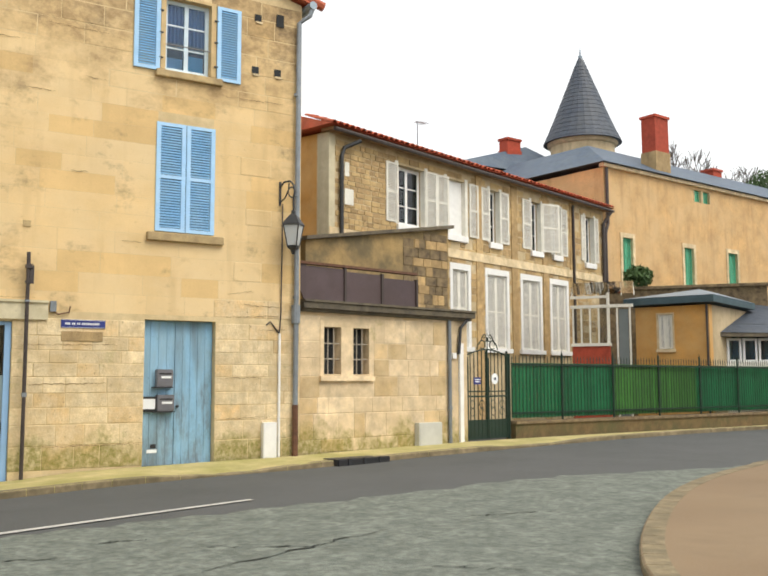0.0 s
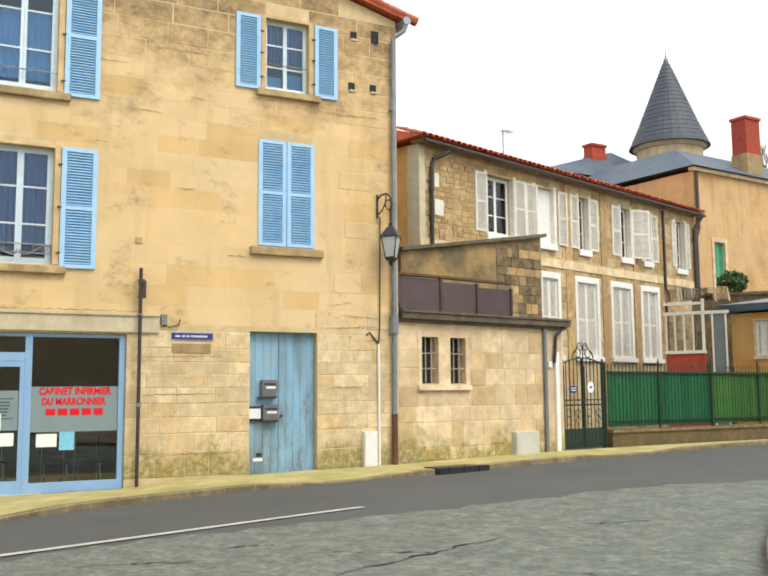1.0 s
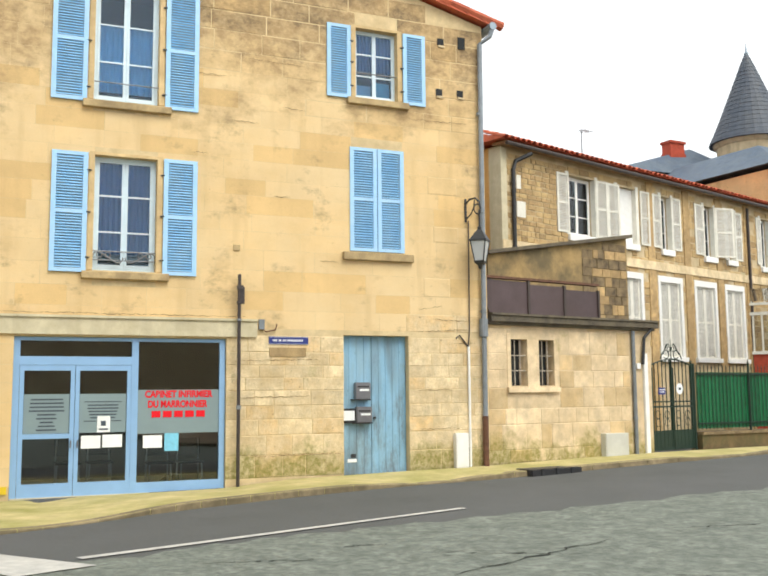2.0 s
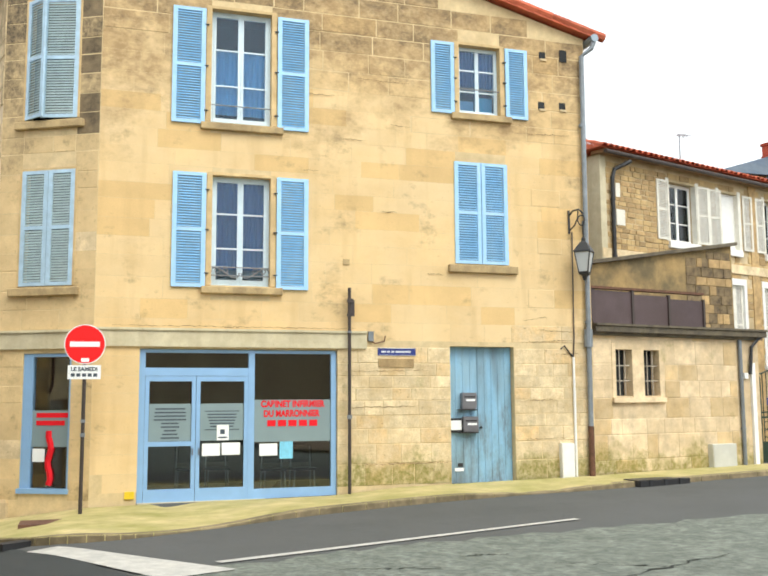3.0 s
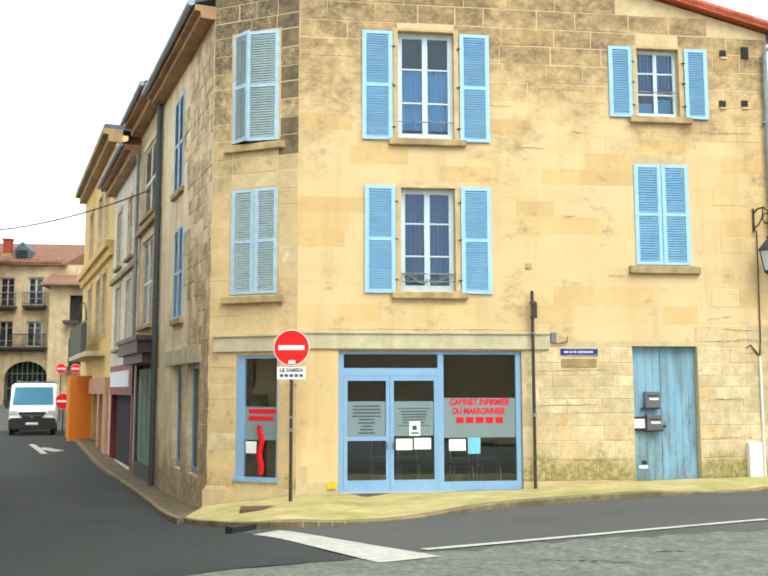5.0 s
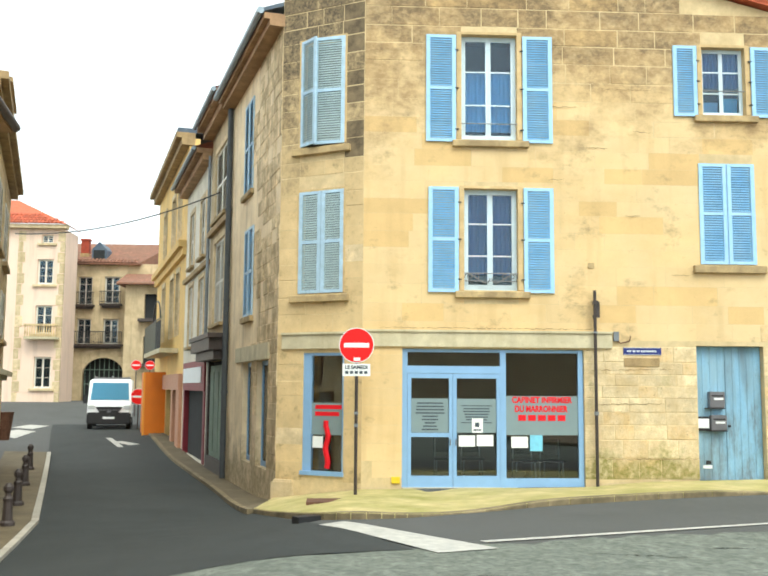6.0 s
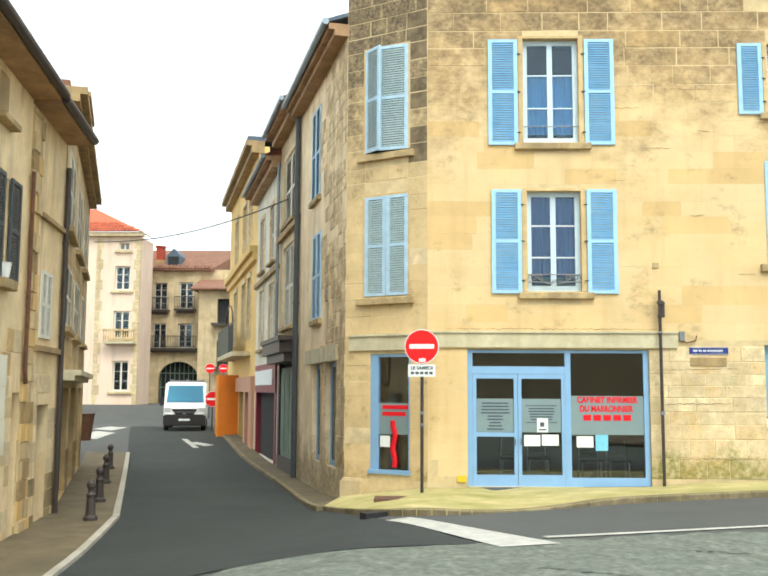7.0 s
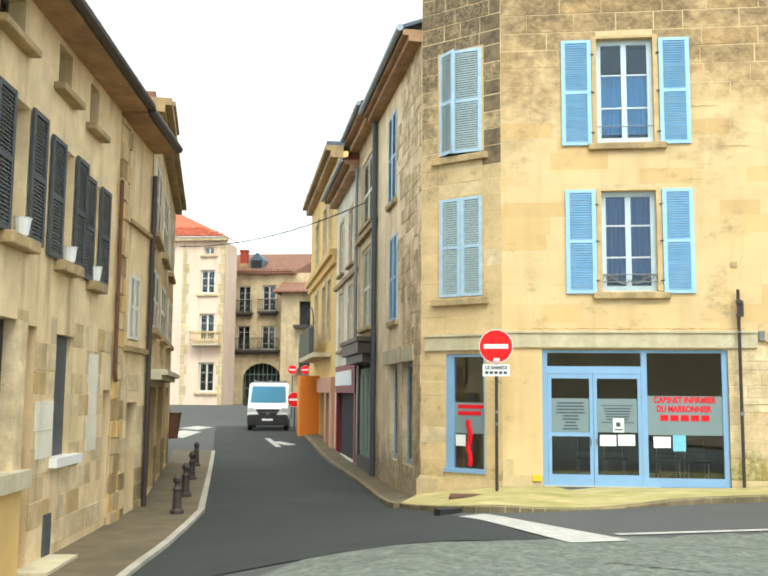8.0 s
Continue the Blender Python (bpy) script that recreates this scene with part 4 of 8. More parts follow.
# rear and far walls of the corner house close it
part("wall", boxes((9.1, 9.5, 0.42, 7.0, -0.4, 9.0)), STONE_AGED, house, "", FACADE)
part("wall", boxes((0.4, 9.1, 6.6, 7.0, -0.4, 11.0)), STONE_AGED, house, "", FACADE)
part("floor_slab", boxes((0.43, 9.1, 0.43, 6.5, 2.95, 3.1)), ROOM, house, "", FACADE)

# windows of the facade
def in_frame(ob, m):
    ob.matrix_basis = m @ ob.matrix_basis
    return ob


a, b, c, d = OPEN["first"]
in_frame(casement(house, a, b, c, d, depth=0.14, bars=2, frame_mat=PALE_FRAME, curtain=CURTAIN_GREY, curtain_from=0.16, label="tall white casement window with dim grey curtains"), FACADE)
a, b, c, d = OPEN["second"]
in_frame(casement(house, a, b, c, d, depth=0.14, bars=2, frame_mat=PALE_FRAME, curtain=CURTAIN, curtain_from=0.10, curtain_to=0.68, label="tall white casement window with short net curtains"), FACADE)
a, b, c, d = OPEN["second_b"]
w3 = in_frame(casement(house, a, b, c, d, depth=0.14, bars=2, frame_mat=PALE_FRAME, curtain=CURTAIN_GREY, curtain_from=0.45, label="small white casement window with a towel behind the pane"), FACADE)
part("towel", boxes((a + 0.5, a + 0.82, 0.27, 0.29, c + 0.04, c + 0.42)), mat("turquoise_towel", (0.25, 0.62, 0.68), var=0.1), w3, "folded turquoise towel")
part("panel", boxes((a + 0.06, a + 0.42, 0.27, 0.29, c + 0.04, c + 0.33)), PAPER, w3)
for (a, b, c, d), sw_, lo, hi in ((OPEN["first"], 0.585, 3.67, 5.72), (OPEN["second"], 0.585, 6.62, 8.77), (OPEN["second_b"], 0.48, 7.23, 8.67)):
    s_gap = 0.11
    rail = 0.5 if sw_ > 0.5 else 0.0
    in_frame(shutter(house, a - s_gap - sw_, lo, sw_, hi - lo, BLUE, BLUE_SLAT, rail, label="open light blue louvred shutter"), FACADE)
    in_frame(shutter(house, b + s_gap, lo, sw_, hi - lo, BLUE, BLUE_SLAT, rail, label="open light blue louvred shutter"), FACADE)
    pieces("hinge", [(u - 0.035, u + 0.035, -0.05, -0.018, z - 0.01, z + 0.01) for u in (a - 0.09, b + 0.09) for z in (lo + 0.25, (lo + hi) / 2, hi - 0.3)], IRON, house, "", FACADE)
    in_frame(sill(house, a - 0.18, b + 0.22, c - 0.03, 0.13), FACADE)
    # dressed surround
    pieces("window_surround", ((a - 0.09, a, -0.018, 0.14, c, d + 0.05), (b, b + 0.09, -0.018, 0.14, c, d + 0.05), (a, b, -0.018, 0.14, d, d + 0.05)), SURROUND, house, "", FACADE)
    # support rail before the glass
    bm = bmesh.new()
    z = c + (0.33 if sw_ > 0.5 else 0.5)
    bar(bm, (a, 0.05, z), (b, 0.05, z), 0.012, 6)
    if c < 5:
        for s in (-1, 1):
            mid = (a + b) / 2 + s * 0.27
            pts = [(mid + s * 0.25 * math.cos(t) , 0.05, z - 0.1 + 0.09 * math.sin(2 * t)) for t in np.linspace(0, math.pi, 12)]
            tube(bm, pts, 0.013, 5)
            for q in (0.0, 0.14):
                c0 = (mid + s * q, z - 0.06)
                tube(bm, [(c0[0] + 0.045 * math.cos(t), 0.05, c0[1] + 0.045 * math.sin(t)) for t in np.linspace(0, math.tau, 9)], 0.01, 5)
        bar(bm, (a, 0.05, z - 0.15), (b, 0.05, z - 0.15), 0.01, 6)
    in_frame(part("window_rail", bm, ZINC_PIPE, house, "wrought iron window rail"), FACADE)
a, b, c, d = OPEN["first_b"]
hw = (b - a) / 2
# near-black sheet paints the darkness behind the closed slats
in_frame(part("backing", boxes((a, b, 0.2, 0.24, c, d)), OPENING_SHADE, house), FACADE)
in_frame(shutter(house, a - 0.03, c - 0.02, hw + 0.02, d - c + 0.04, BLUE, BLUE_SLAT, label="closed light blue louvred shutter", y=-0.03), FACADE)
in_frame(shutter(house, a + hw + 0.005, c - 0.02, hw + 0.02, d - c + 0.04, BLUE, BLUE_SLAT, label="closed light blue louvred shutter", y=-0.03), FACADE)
in_frame(sill(house, a - 0.18, b + 0.2, c - 0.05, 0.15), FACADE)
# chamfer: closed shutters below, a pair ajar above
a, b, c, d = ch_open[0]
hw = (b - a) / 2
for o, k in ((ch_open[0], 0), (ch_open[1], 1)):
    a, b, c, d = o
    # shade behind the corner shutters, painted as a near-black sheet
    in_frame(part("backing", boxes((a, b, 0.24, 0.28, c, d)), OPENING_SHADE, house), CHAMFER)
    if k == 0:
        in_frame(shutter(house, a, c, hw - 0.005, d - c, BLUE_PALE, GREY_SLAT, label="closed pale blue shutter with weathered slats", y=-0.02), CHAMFER)
        in_frame(shutter(house, a + hw + 0.005, c, hw - 0.005, d - c, BLUE_PALE, GREY_SLAT, label="closed pale blue shutter with weathered slats", y=-0.02), CHAMFER)
    else:
        in_frame(shutter(house, a + 0.0, c, hw - 0.005, d - c, BLUE_PALE, GREY_SLAT, label="pale blue shutter standing ajar", y=-0.02, turn=-25), CHAMFER)
        sh = shutter(house, 0, 0, hw + 0.15, d - c, BLUE_PALE, GREY_SLAT, label="pale blue shutter standing ajar", y=0)
        sh.matrix_basis = CHAMFER @ pose(b, -0.02, c, 0, 0, 10) @ pose(-hw - 0.15, 0, 0)
    in_frame(sill(house, a - 0.16, b + 0.14, c - 0.04, 0.14), CHAMFER)
    pieces("window_surround", ((a - 0.04, a, -0.016, 0.2, c, d + 0.04), (b, b + 0.04, -0.016, 0.2, c, d + 0.04), (a, b, -0.016, 0.2, d, d + 0.04)), SURROUND, house, "", CHAMFER)

# long rendered beam over the shop, round the corner
in_frame(part("shop_beam", boxes((0.02, 4.80, -0.05, 0.06, 2.62, 2.90), (0.02, 4.80, -0.08, 0.06, 2.90, 2.94)), CEMENT, house, "pale cement beam over the shop front"), FACADE)
in_frame(part("shop_beam", boxes((0.12, CH_L - 0.03, -0.05, 0.06, 2.58, 2.86), (0.12, CH_L - 0.03, -0.08, 0.06, 2.86, 2.90)), CEMENT, house, "pale cement beam over the corner window"), CHAMFER)

# ---- shop front ----
shop = thing("shop_front", FACADE, "light blue glazed shop front with a half-glazed double door", "shop front")
a, b, c, d = OPEN["shop"]
c += 0.04
dy0, dy1 = 0.06, 0.14
mu = 2.70
bm = boxes((a, a + 0.10, dy0, dy1, c, d), (b - 0.10, b, dy0, dy1, c, d), (a + 0.1, b - 0.1, dy0 + 0.002, dy1, d - 0.06, d), (mu - 0.055, mu + 0.055, dy0 - 0.004, dy1, c, d - 0.06), (a + 0.1, mu - 0.055, dy0, dy1, 2.12, 2.26), (mu + 0.055, b - 0.1, dy0 + 0.002, dy1, c, c + 0.17))
part("frame", bm, SHOPBLUE, shop)
part("pane", boxes((a + 0.1, mu - 0.055, dy0 + 0.04, dy0 + 0.048, 2.26, d - 0.06)), GLASS_SHOP, shop)
part("pane", boxes((mu + 0.055, b - 0.1, dy0 + 0.04, dy0 + 0.048, c + 0.17, d - 0.06)), GLASS_SHOP, shop)
dm = (a + 0.1 + mu - 0.055) / 2 - 0.02
for da, db, cross in ((a + 0.105, dm - 0.004, True), (dm + 0.004, mu - 0.0555, False)):
    glazed = [(da + 0.075, db - 0.075, c + 0.22, c + 0.93), (da + 0.075, db - 0.075, c + 1.02, 2.02)] if cross else [(da + 0.075, db - 0.075, c + 0.22, 2.02)]
    bm = wall_mesh(db, 2.115, 0.055, glazed, da, c)
    bmesh.ops.translate(bm, verts=bm.verts, vec=(0, dy0 + 0.005, 0))
    leaf = part("door", bm, SHOPBLUE, shop, "half-glazed light blue door leaf")
    part("pane", boxes((da + 0.075, db - 0.075, dy0 + 0.04, dy0 + 0.048, c + 0.22, 2.02)), GLASS_SHOP, leaf)
    bm = bmesh.new()
    bar(bm, (db - 0.05 if cross else da + 0.05, dy0 - 0.03, c + 0.78), (db - 0.05 if cross else da + 0.05, dy0 - 0.03, c + 0.9), 0.012, 6)
    part("handle", bm, METAL_BOX, leaf)
    f = FROST
    film = part("frosted_film", boxes((da + 0.075, db - 0.075, dy0 + 0.030, dy0 + 0.034, c + 1.02, c + 1.66)), f, leaf, "frosted grey film with printed lines")
    rng = random.Random(5 if cross else 6)
    bm = bmesh.new()
    cu = (da + db) / 2
    if cross:
        for k in range(9):
            wdt = rng.uniform(0.10, 0.16) if k > 3 else rng.uniform(0.2, 0.28)
            part("printed_line", boxes((cu - wdt, cu + wdt, dy0 + 0.026, dy0 + 0.030, c + 1.56 - k * 0.062, c + 1.585 - k * 0.062)), INK, leaf)
    else:
        part("printed_line", boxes((cu - 0.3, cu + 0.3, dy0 + 0.026, dy0 + 0.030, c + 1.52, c + 1.535)), INK, leaf)
        part("printed_line", boxes((cu - 0.3, cu + 0.3, dy0 + 0.026, dy0 + 0.030, c + 1.20, c + 1.215)), INK, leaf)
        for k in range(5):
            wdt = rng.uniform(0.2, 0.26)
            part("printed_line", boxes((cu - wdt, cu + wdt, dy0 + 0.026, dy0 + 0.030, c + 1.46 - k * 0.052, c + 1.482 - k * 0.052)), INK, leaf)
    if not cross:
        for u0, u1, z0, z1 in ((cu - 0.34, cu - 0.03, c + 0.76, c + 0.97), (cu + 0.0, cu + 0.32, c + 0.77, c + 0.98), (cu - 0.09, cu + 0.12, c + 1.02, c + 1.29)):
            part("notice", boxes((u0, u1, dy0 + 0.018, dy0 + 0.022, z0, z1)), PAPER, leaf, "white paper notice taped to the glass")
        pieces("printed_line", ((cu - 0.03, cu + 0.05, dy0 + 0.014, dy0 + 0.017, c + 1.13, c + 1.21), (cu - 0.06, cu + 0.09, dy0 + 0.014, dy0 + 0.017, c + 1.06, c + 1.085)), INK, leaf)
pane_u0, pane_u1 = mu + 0.055, b - 0.1
part("frosted_film", boxes((pane_u0, pane_u1, dy0 + 0.030, dy0 + 0.034, c + 0.98, c + 1.72)), FROST, shop, "frosted grey film across the pane")
pc = (pane_u0 + pane_u1) / 2
words("lettering", "CABINET INFIRMIER", 0.16, RED_VINYL, shop, pose(pc - 0.0, dy0 + 0.026, c + 1.64), "red vinyl lettering", width=1.16)
words("lettering", "DU MARRONNIER", 0.16, RED_VINYL, shop, pose(pc - 0.02, dy0 + 0.026, c + 1.47), "red vinyl lettering", width=1.02)
pieces("red_bar", [(pc - 0.46 + k * 0.19, pc - 0.46 + k * 0.19 + 0.15, dy0 + 0.024, dy0 + 0.028, c + 1.25, c + 1.36) for k in range(5)], RED_VINYL, shop)
part("notice", boxes((pane_u0 + 0.10, pane_u0 + 0.42, dy0 + 0.018, dy0 + 0.022, c + 0.74, c + 0.95)), PAPER, shop, "white paper notice taped to the glass")
part("poster", boxes((pane_u0 + 0.46, pane_u0 + 0.70, dy0 + 0.018, dy0 + 0.022, c + 0.68, c + 0.98)), CYAN, shop, "small light blue poster on the glass")
part("threshold", boxes((0.78, 4.25, -0.03, 0.2, -0.35, c)), CEMENT, shop, "pale stone threshold")
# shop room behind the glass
# olive walls darkened in colour for the dim inside
part("room", boxes((0.45, 5.6, 3.4, 3.5, -0.05, 2.9), (5.5, 5.6, 0.43, 3.4, -0.05, 2.9), (0.43, 0.5, 1.6, 3.4, -0.05, 2.9), (0.43, 5.6, 0.43, 3.5, 2.8, 2.9)), mat("darkened_olive_room", (0.15, 0.145, 0.115), rough=0.9, var=0.15, scale=1.5), house, "", FACADE)
part("room_floor", boxes((0.43, 5.6, 0.15, 3.5, -0.1, -0.02)), mat("grey_lino", (0.48, 0.47, 0.42), rough=0.35, var=0.08), house, "", FACADE)
# corner shop window
cs = thing("shop_window", CHAMFER, "narrow blue-framed corner shop window with red lettering", "window")
a, b, c, d = ch_open[2]
part("frame", boxes((a, a + 0.17, 0.02, 0.12, c, d), (b - 0.04, b, 0.02, 0.12, c, d), (a + 0.17, b - 0.04, 0.022, 0.12, d - 0.05, d), (a - 0.03, b + 0.02, -0.04, 0.12, c - 0.02, c + 0.06)), SHOPBLUE, cs)
part("pane", boxes((a + 0.17, b - 0.04, 0.07, 0.078, c + 0.06, d - 0.05)), GLASS_SHOP, cs)
part("frosted_film", boxes((a + 0.17, b - 0.04, 0.062, 0.066, c + 0.75, c + 1.36)), FROST, cs)
pieces("red_bar", ((a + 0.25, b - 0.06, 0.056, 0.060, c + 1.24, c + 1.32), (a + 0.25, b - 0.12, 0.056, 0.060, c + 1.11, c + 1.19)), RED_VINYL, cs)
bm = bmesh.new()
tube(bm, [(a + 0.52 + 0.03 * math.sin(k * 1.3), 0.056, c + 0.12 + k * 0.1) for k in range(10)], 0.055, 6)
part("red_shape", bm, RED_VINYL, cs)
part("notice", boxes((a + 0.2, a + 0.43, 0.052, 0.055, c + 0.5, c + 0.72)), PAPER, cs)

# added near-black sheet that makes the inside look unlit through the pane
part("inner_panel", boxes((a - 0.03, b + 0.03, 0.42, 0.44, c - 0.1, d + 0.05)), OPENING_SHADE, cs)
CHROME = mat("bright_chair_chrome", (0.75, 0.78, 0.80), rough=0.25, metal=0.6, var=0.03, rnd=0, bump=0)
# chairs inside the shop
def chair(u, y):
    ch = thing("waiting_chair", FACADE @ pose(u, y, -0.02), "plain dark metal waiting chair inside the shop", "chair", "chairs in the waiting room")
    part("seat", boxes((-0.22, 0.22, -0.22, 0.22, 0.42, 0.46)), BLACK, ch)
    part("backrest", boxes((-0.22, 0.22, 0.18, 0.22, 0.55, 0.85)), BLACK, ch)
    for sx in (-0.2, 0.2):
        for sy in (-0.2, 0.2):
            bm = bmesh.new()
            bar(bm, (sx, sy, 0), (sx * 0.9, sy * 0.9, 0.84 if sy > 0 else 0.42), 0.016, 6)
            part("leg", bm, CHROME, ch)
for u, y in ((1.75, 1.5), (2.3, 1.5), (3.25, 0.85), (3.8, 0.85)):
    chair(u, y)

# ---- blue door with its letter boxes ----
dr = thing("front_door", FACADE, "worn light blue plank double door with letter boxes", "door")
a, b, c, d = OPEN["door"]
mid = a + (b - a) * 0.46
for da, db in ((a, mid - 0.004), (mid + 0.004, b)):
    leaf = part("door_leaf", boxes((da, db, 0.16, 0.20, c, d)), BLUE_DOOR, dr)
    n = 4 if db < b else 5
    for k in range(n):
        w = (db - da) / n
        part("plank", boxes((da + k * w + 0.003, da + (k + 1) * w - 0.003, 0.146, 0.161, c + 0.02, d)), BLUE_DOOR, leaf)
part("threshold", boxes((a - 0.02, b + 0.02, -0.02, 0.3, c - 0.1, c)), SILL, dr)
part("kick_plate", boxes((a + 0.12, a + 0.30, 0.138, 0.146, c + 0.24, c + 0.30)), PAPER, dr)
part("vent", boxes((a + 0.18, a + 0.28, 0.136, 0.147, c + 0.32, c + 0.39)), BLACK, dr)
bm = bmesh.new()
bar(bm, (mid + 0.05, 0.08, c + 1.05), (mid + 0.05, 0.15, c + 1.05), 0.022, 8)
part("door_knob", bm, IRON, dr)
for u0, u1, z0, z1 in ((a + 0.24, a + 0.54, 1.50, 1.81), (a + 0.26, a + 0.57, 1.07, 1.36)):
    lb = thing("letter_box", FACADE, "small grey steel letter box fixed to the blue door", "letter box", "letter boxes on the door")
    bm = boxes((u0, u1, 0.02, 0.145, z0, z1))
    bmesh.ops.bevel(bm, geom=list(bm.edges), offset=0.012, segments=2, affect="EDGES")
    part("case", bm, METAL_BOX, lb)
    part("slot", boxes((u0 + 0.04, u1 - 0.04, 0.012, 0.021, z1 - 0.09, z1 - 0.065)), BLACK, lb)
    part("name_plate", boxes((u0 + 0.08, u1 - 0.04, 0.014, 0.021, z1 - 0.16, z1 - 0.12)), PAPER, lb)
    part("tray", boxes((u0 - 0.06, u1, 0.01, 0.145, z0 - 0.02, z0 - 0.001)), BLACK, lb)
nt_ = thing("notice", FACADE, "white paper notice on a dark board beside the letter box", "notice")
part("board", boxes((a + 0.0, a + 0.25, 0.09, 0.145, 1.06, 1.33)), BLACK, nt_)
part("sheet", boxes((a + 0.02, a + 0.24, 0.080, 0.089, 1.11, 1.29)), PAPER, nt_)

# ---- fixtures on the facade ----
sg = thing("street_name_sign", FACADE, "small navy blue enamel street name sign with pale lettering", "street sign")
part("plate", boxes((5.02, 5.76, -0.02, -0.001, 2.50, 2.64)), BLUE_SIGN, sg)
part("border", boxes((5.03, 5.75, -0.024, -0.0205, 2.629, 2.634), (5.03, 5.75, -0.024, -0.0205, 2.506, 2.511)), PAPER, sg)
bm = bmesh.new()
u = 5.09
for word in (3, 2, 2, 10):
    for k in range(word):
        box(bm, u, u + 0.020, -0.025, -0.0205, 2.553, 2.588)
        u += 0.030
    u += 0.022
part("lettering", bm, PAPER, sg)
cabb = thing("meter_box", FACADE, "white plastic meter box at the foot of the wall", "meter box")
part("case", boxes((8.70, 8.97, -0.12, 0.0, 0.17, 0.83)), WHITE, cabb)
part("door", boxes((8.715, 8.955, -0.128, -0.121, 0.2, 0.8)), WHITE, cabb)
conduit = thing("cable_conduit", FACADE, "thin white conduit rising up the wall", "conduit")
pipe(conduit, "pipe", [(9.05, -0.035, 0.18), (9.05, -0.035, 2.5)], 0.025, WHITE)
pipe(conduit, "cable", [(9.05, -0.03, 2.5), (9.0, -0.03, 2.55), (8.86, -0.03, 2.72), (8.78, -0.03, 2.66)], 0.014, IRON)
pipe(conduit, "cable", [(9.05, -0.03, 2.5), (9.08, -0.03, 2.85), (9.1, -0.03, 5.0)], 0.012, BROWN_METAL)
dp = thing("drainpipe", FACADE, "grey zinc drainpipe with a rusty iron foot", "drainpipe")
pipe(dp, "pipe", [(9.62, -0.22, 8.95), (9.58, -0.2, 8.82), (9.40, -0.09, 8.66), (9.37, -0.08, 1.1)], 0.05, ZINC_PIPE, collars=((9.37, -0.08, 7.2), (9.37, -0.08, 5.2), (9.37, -0.08, 3.2)))
pipe(dp, "hopper", [(9.37, -0.08, 2.7), (9.37, -0.08, 3.05)], 0.085, ZINC_PIPE)
pipe(dp, "foot", [(9.37, -0.08, 1.15), (9.37, -0.08, 0.17)], 0.058, RUST)
gt = thing("gutter_end", FACADE, "end of a grey zinc gutter at the roof corner", "gutter")
bm = bmesh.new()
bar(bm, (9.62, -0.28, 9.02), (9.62, 4.0, 9.02), 0.085, 10)
part("channel", bm, ZINC, gt)
# no hole is cut: a near-black plate paints the shade inside each
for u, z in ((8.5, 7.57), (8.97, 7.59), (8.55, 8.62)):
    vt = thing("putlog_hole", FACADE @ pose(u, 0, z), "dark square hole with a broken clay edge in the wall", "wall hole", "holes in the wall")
    part("hollow", boxes((-0.07, 0.07, -0.02, -0.012, -0.07, 0.07)), OPENING_SHADE, vt)
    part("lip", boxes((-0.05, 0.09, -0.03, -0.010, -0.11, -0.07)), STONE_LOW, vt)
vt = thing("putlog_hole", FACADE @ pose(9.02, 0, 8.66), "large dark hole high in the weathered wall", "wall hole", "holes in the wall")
# near-black plate in place of the hole's shaded inside
part("hollow", boxes((-0.08, 0.08, -0.02, -0.012, -0.13, 0.12)), OPENING_SHADE, vt)
vt = thing("wall_anchor", FACADE @ pose(4.42, 0, 4.22), "small rusty square wall anchor", "wall anchor")
part("plate", boxes((-0.06, 0.06, -0.02, 0.0, -0.05, 0.05)), SILL, vt)
vt = thing("cable_clamp", FACADE @ pose(4.86, 0, 2.86), "small rusty cable clamp on the wall", "clamp")
part("box", boxes((-0.03, 0.07, -0.06, 0.0, -0.1, 0.08)), ZINC_PIPE, vt)
pipe(vt, "cable", [(0.02, -0.04, -0.08), (0.1, -0.04, -0.14), (0.28, -0.04, -0.1), (0.3, -0.04, 0.0)], 0.012, RUST)
vt = thing("gas_cover", pose(0.02, -0.55, 0.12), "small yellow gas cover low on the wall", "gas cover")
part("lid", boxes((-0.02, 0.012, -0.08, 0.08, -0.06, 0.06)), YELLOW, vt)

part("stone_plate", boxes((5.03, 5.72, -0.022, 0.02, 2.28, 2.44)), STONE_AGED, house, "plain pale stone plate", FACADE)
# wall lantern on its bracket
lan = thing("wall_lantern", FACADE @ pose(9.17, -0.36, -0.31), "black iron wall lantern with milky glass on a scrolled bracket", "lantern")
bm = boxes((-0.14, -0.10, 0.335, 0.36, 5.28, 5.75))
tube(bm, [(-0.12, 0.34, 5.64), (-0.10, 0.22, 5.72), (-0.04, 0.09, 5.73), (0.0, 0.0, 5.64), (0.01, -0.03, 5.5), (0, 0, 5.38), (0, 0, 5.12)], 0.02, 6)
tube(bm, [(-0.12, 0.34, 5.34), (-0.08, 0.2, 5.42), (-0.05, 0.12, 5.56), (-0.05, 0.1, 5.7)], 0.015, 6)
tube(bm, [(0.08 * math.cos(q) - 0.02, 0.03, 5.5 + 0.10 * math.sin(q)) for q in np.linspace(0.3, 5.2, 12)], 0.014, 6)
part("bracket", bm, IRON, lan)
bm = bmesh.new()
lathe(bm, [(0.02, 5.16), (0.05, 5.13), (0.05, 5.08), (0.10, 5.04), (0.235, 4.88), (0.235, 4.85)], 4)
part("cap", bm, IRON, lan)
bm = bmesh.new()
lathe(bm, [(0.125, 4.47), (0.205, 4.85)], 4)
part("glass", bm, LAMP_GLASS, lan)
bm = bmesh.new()
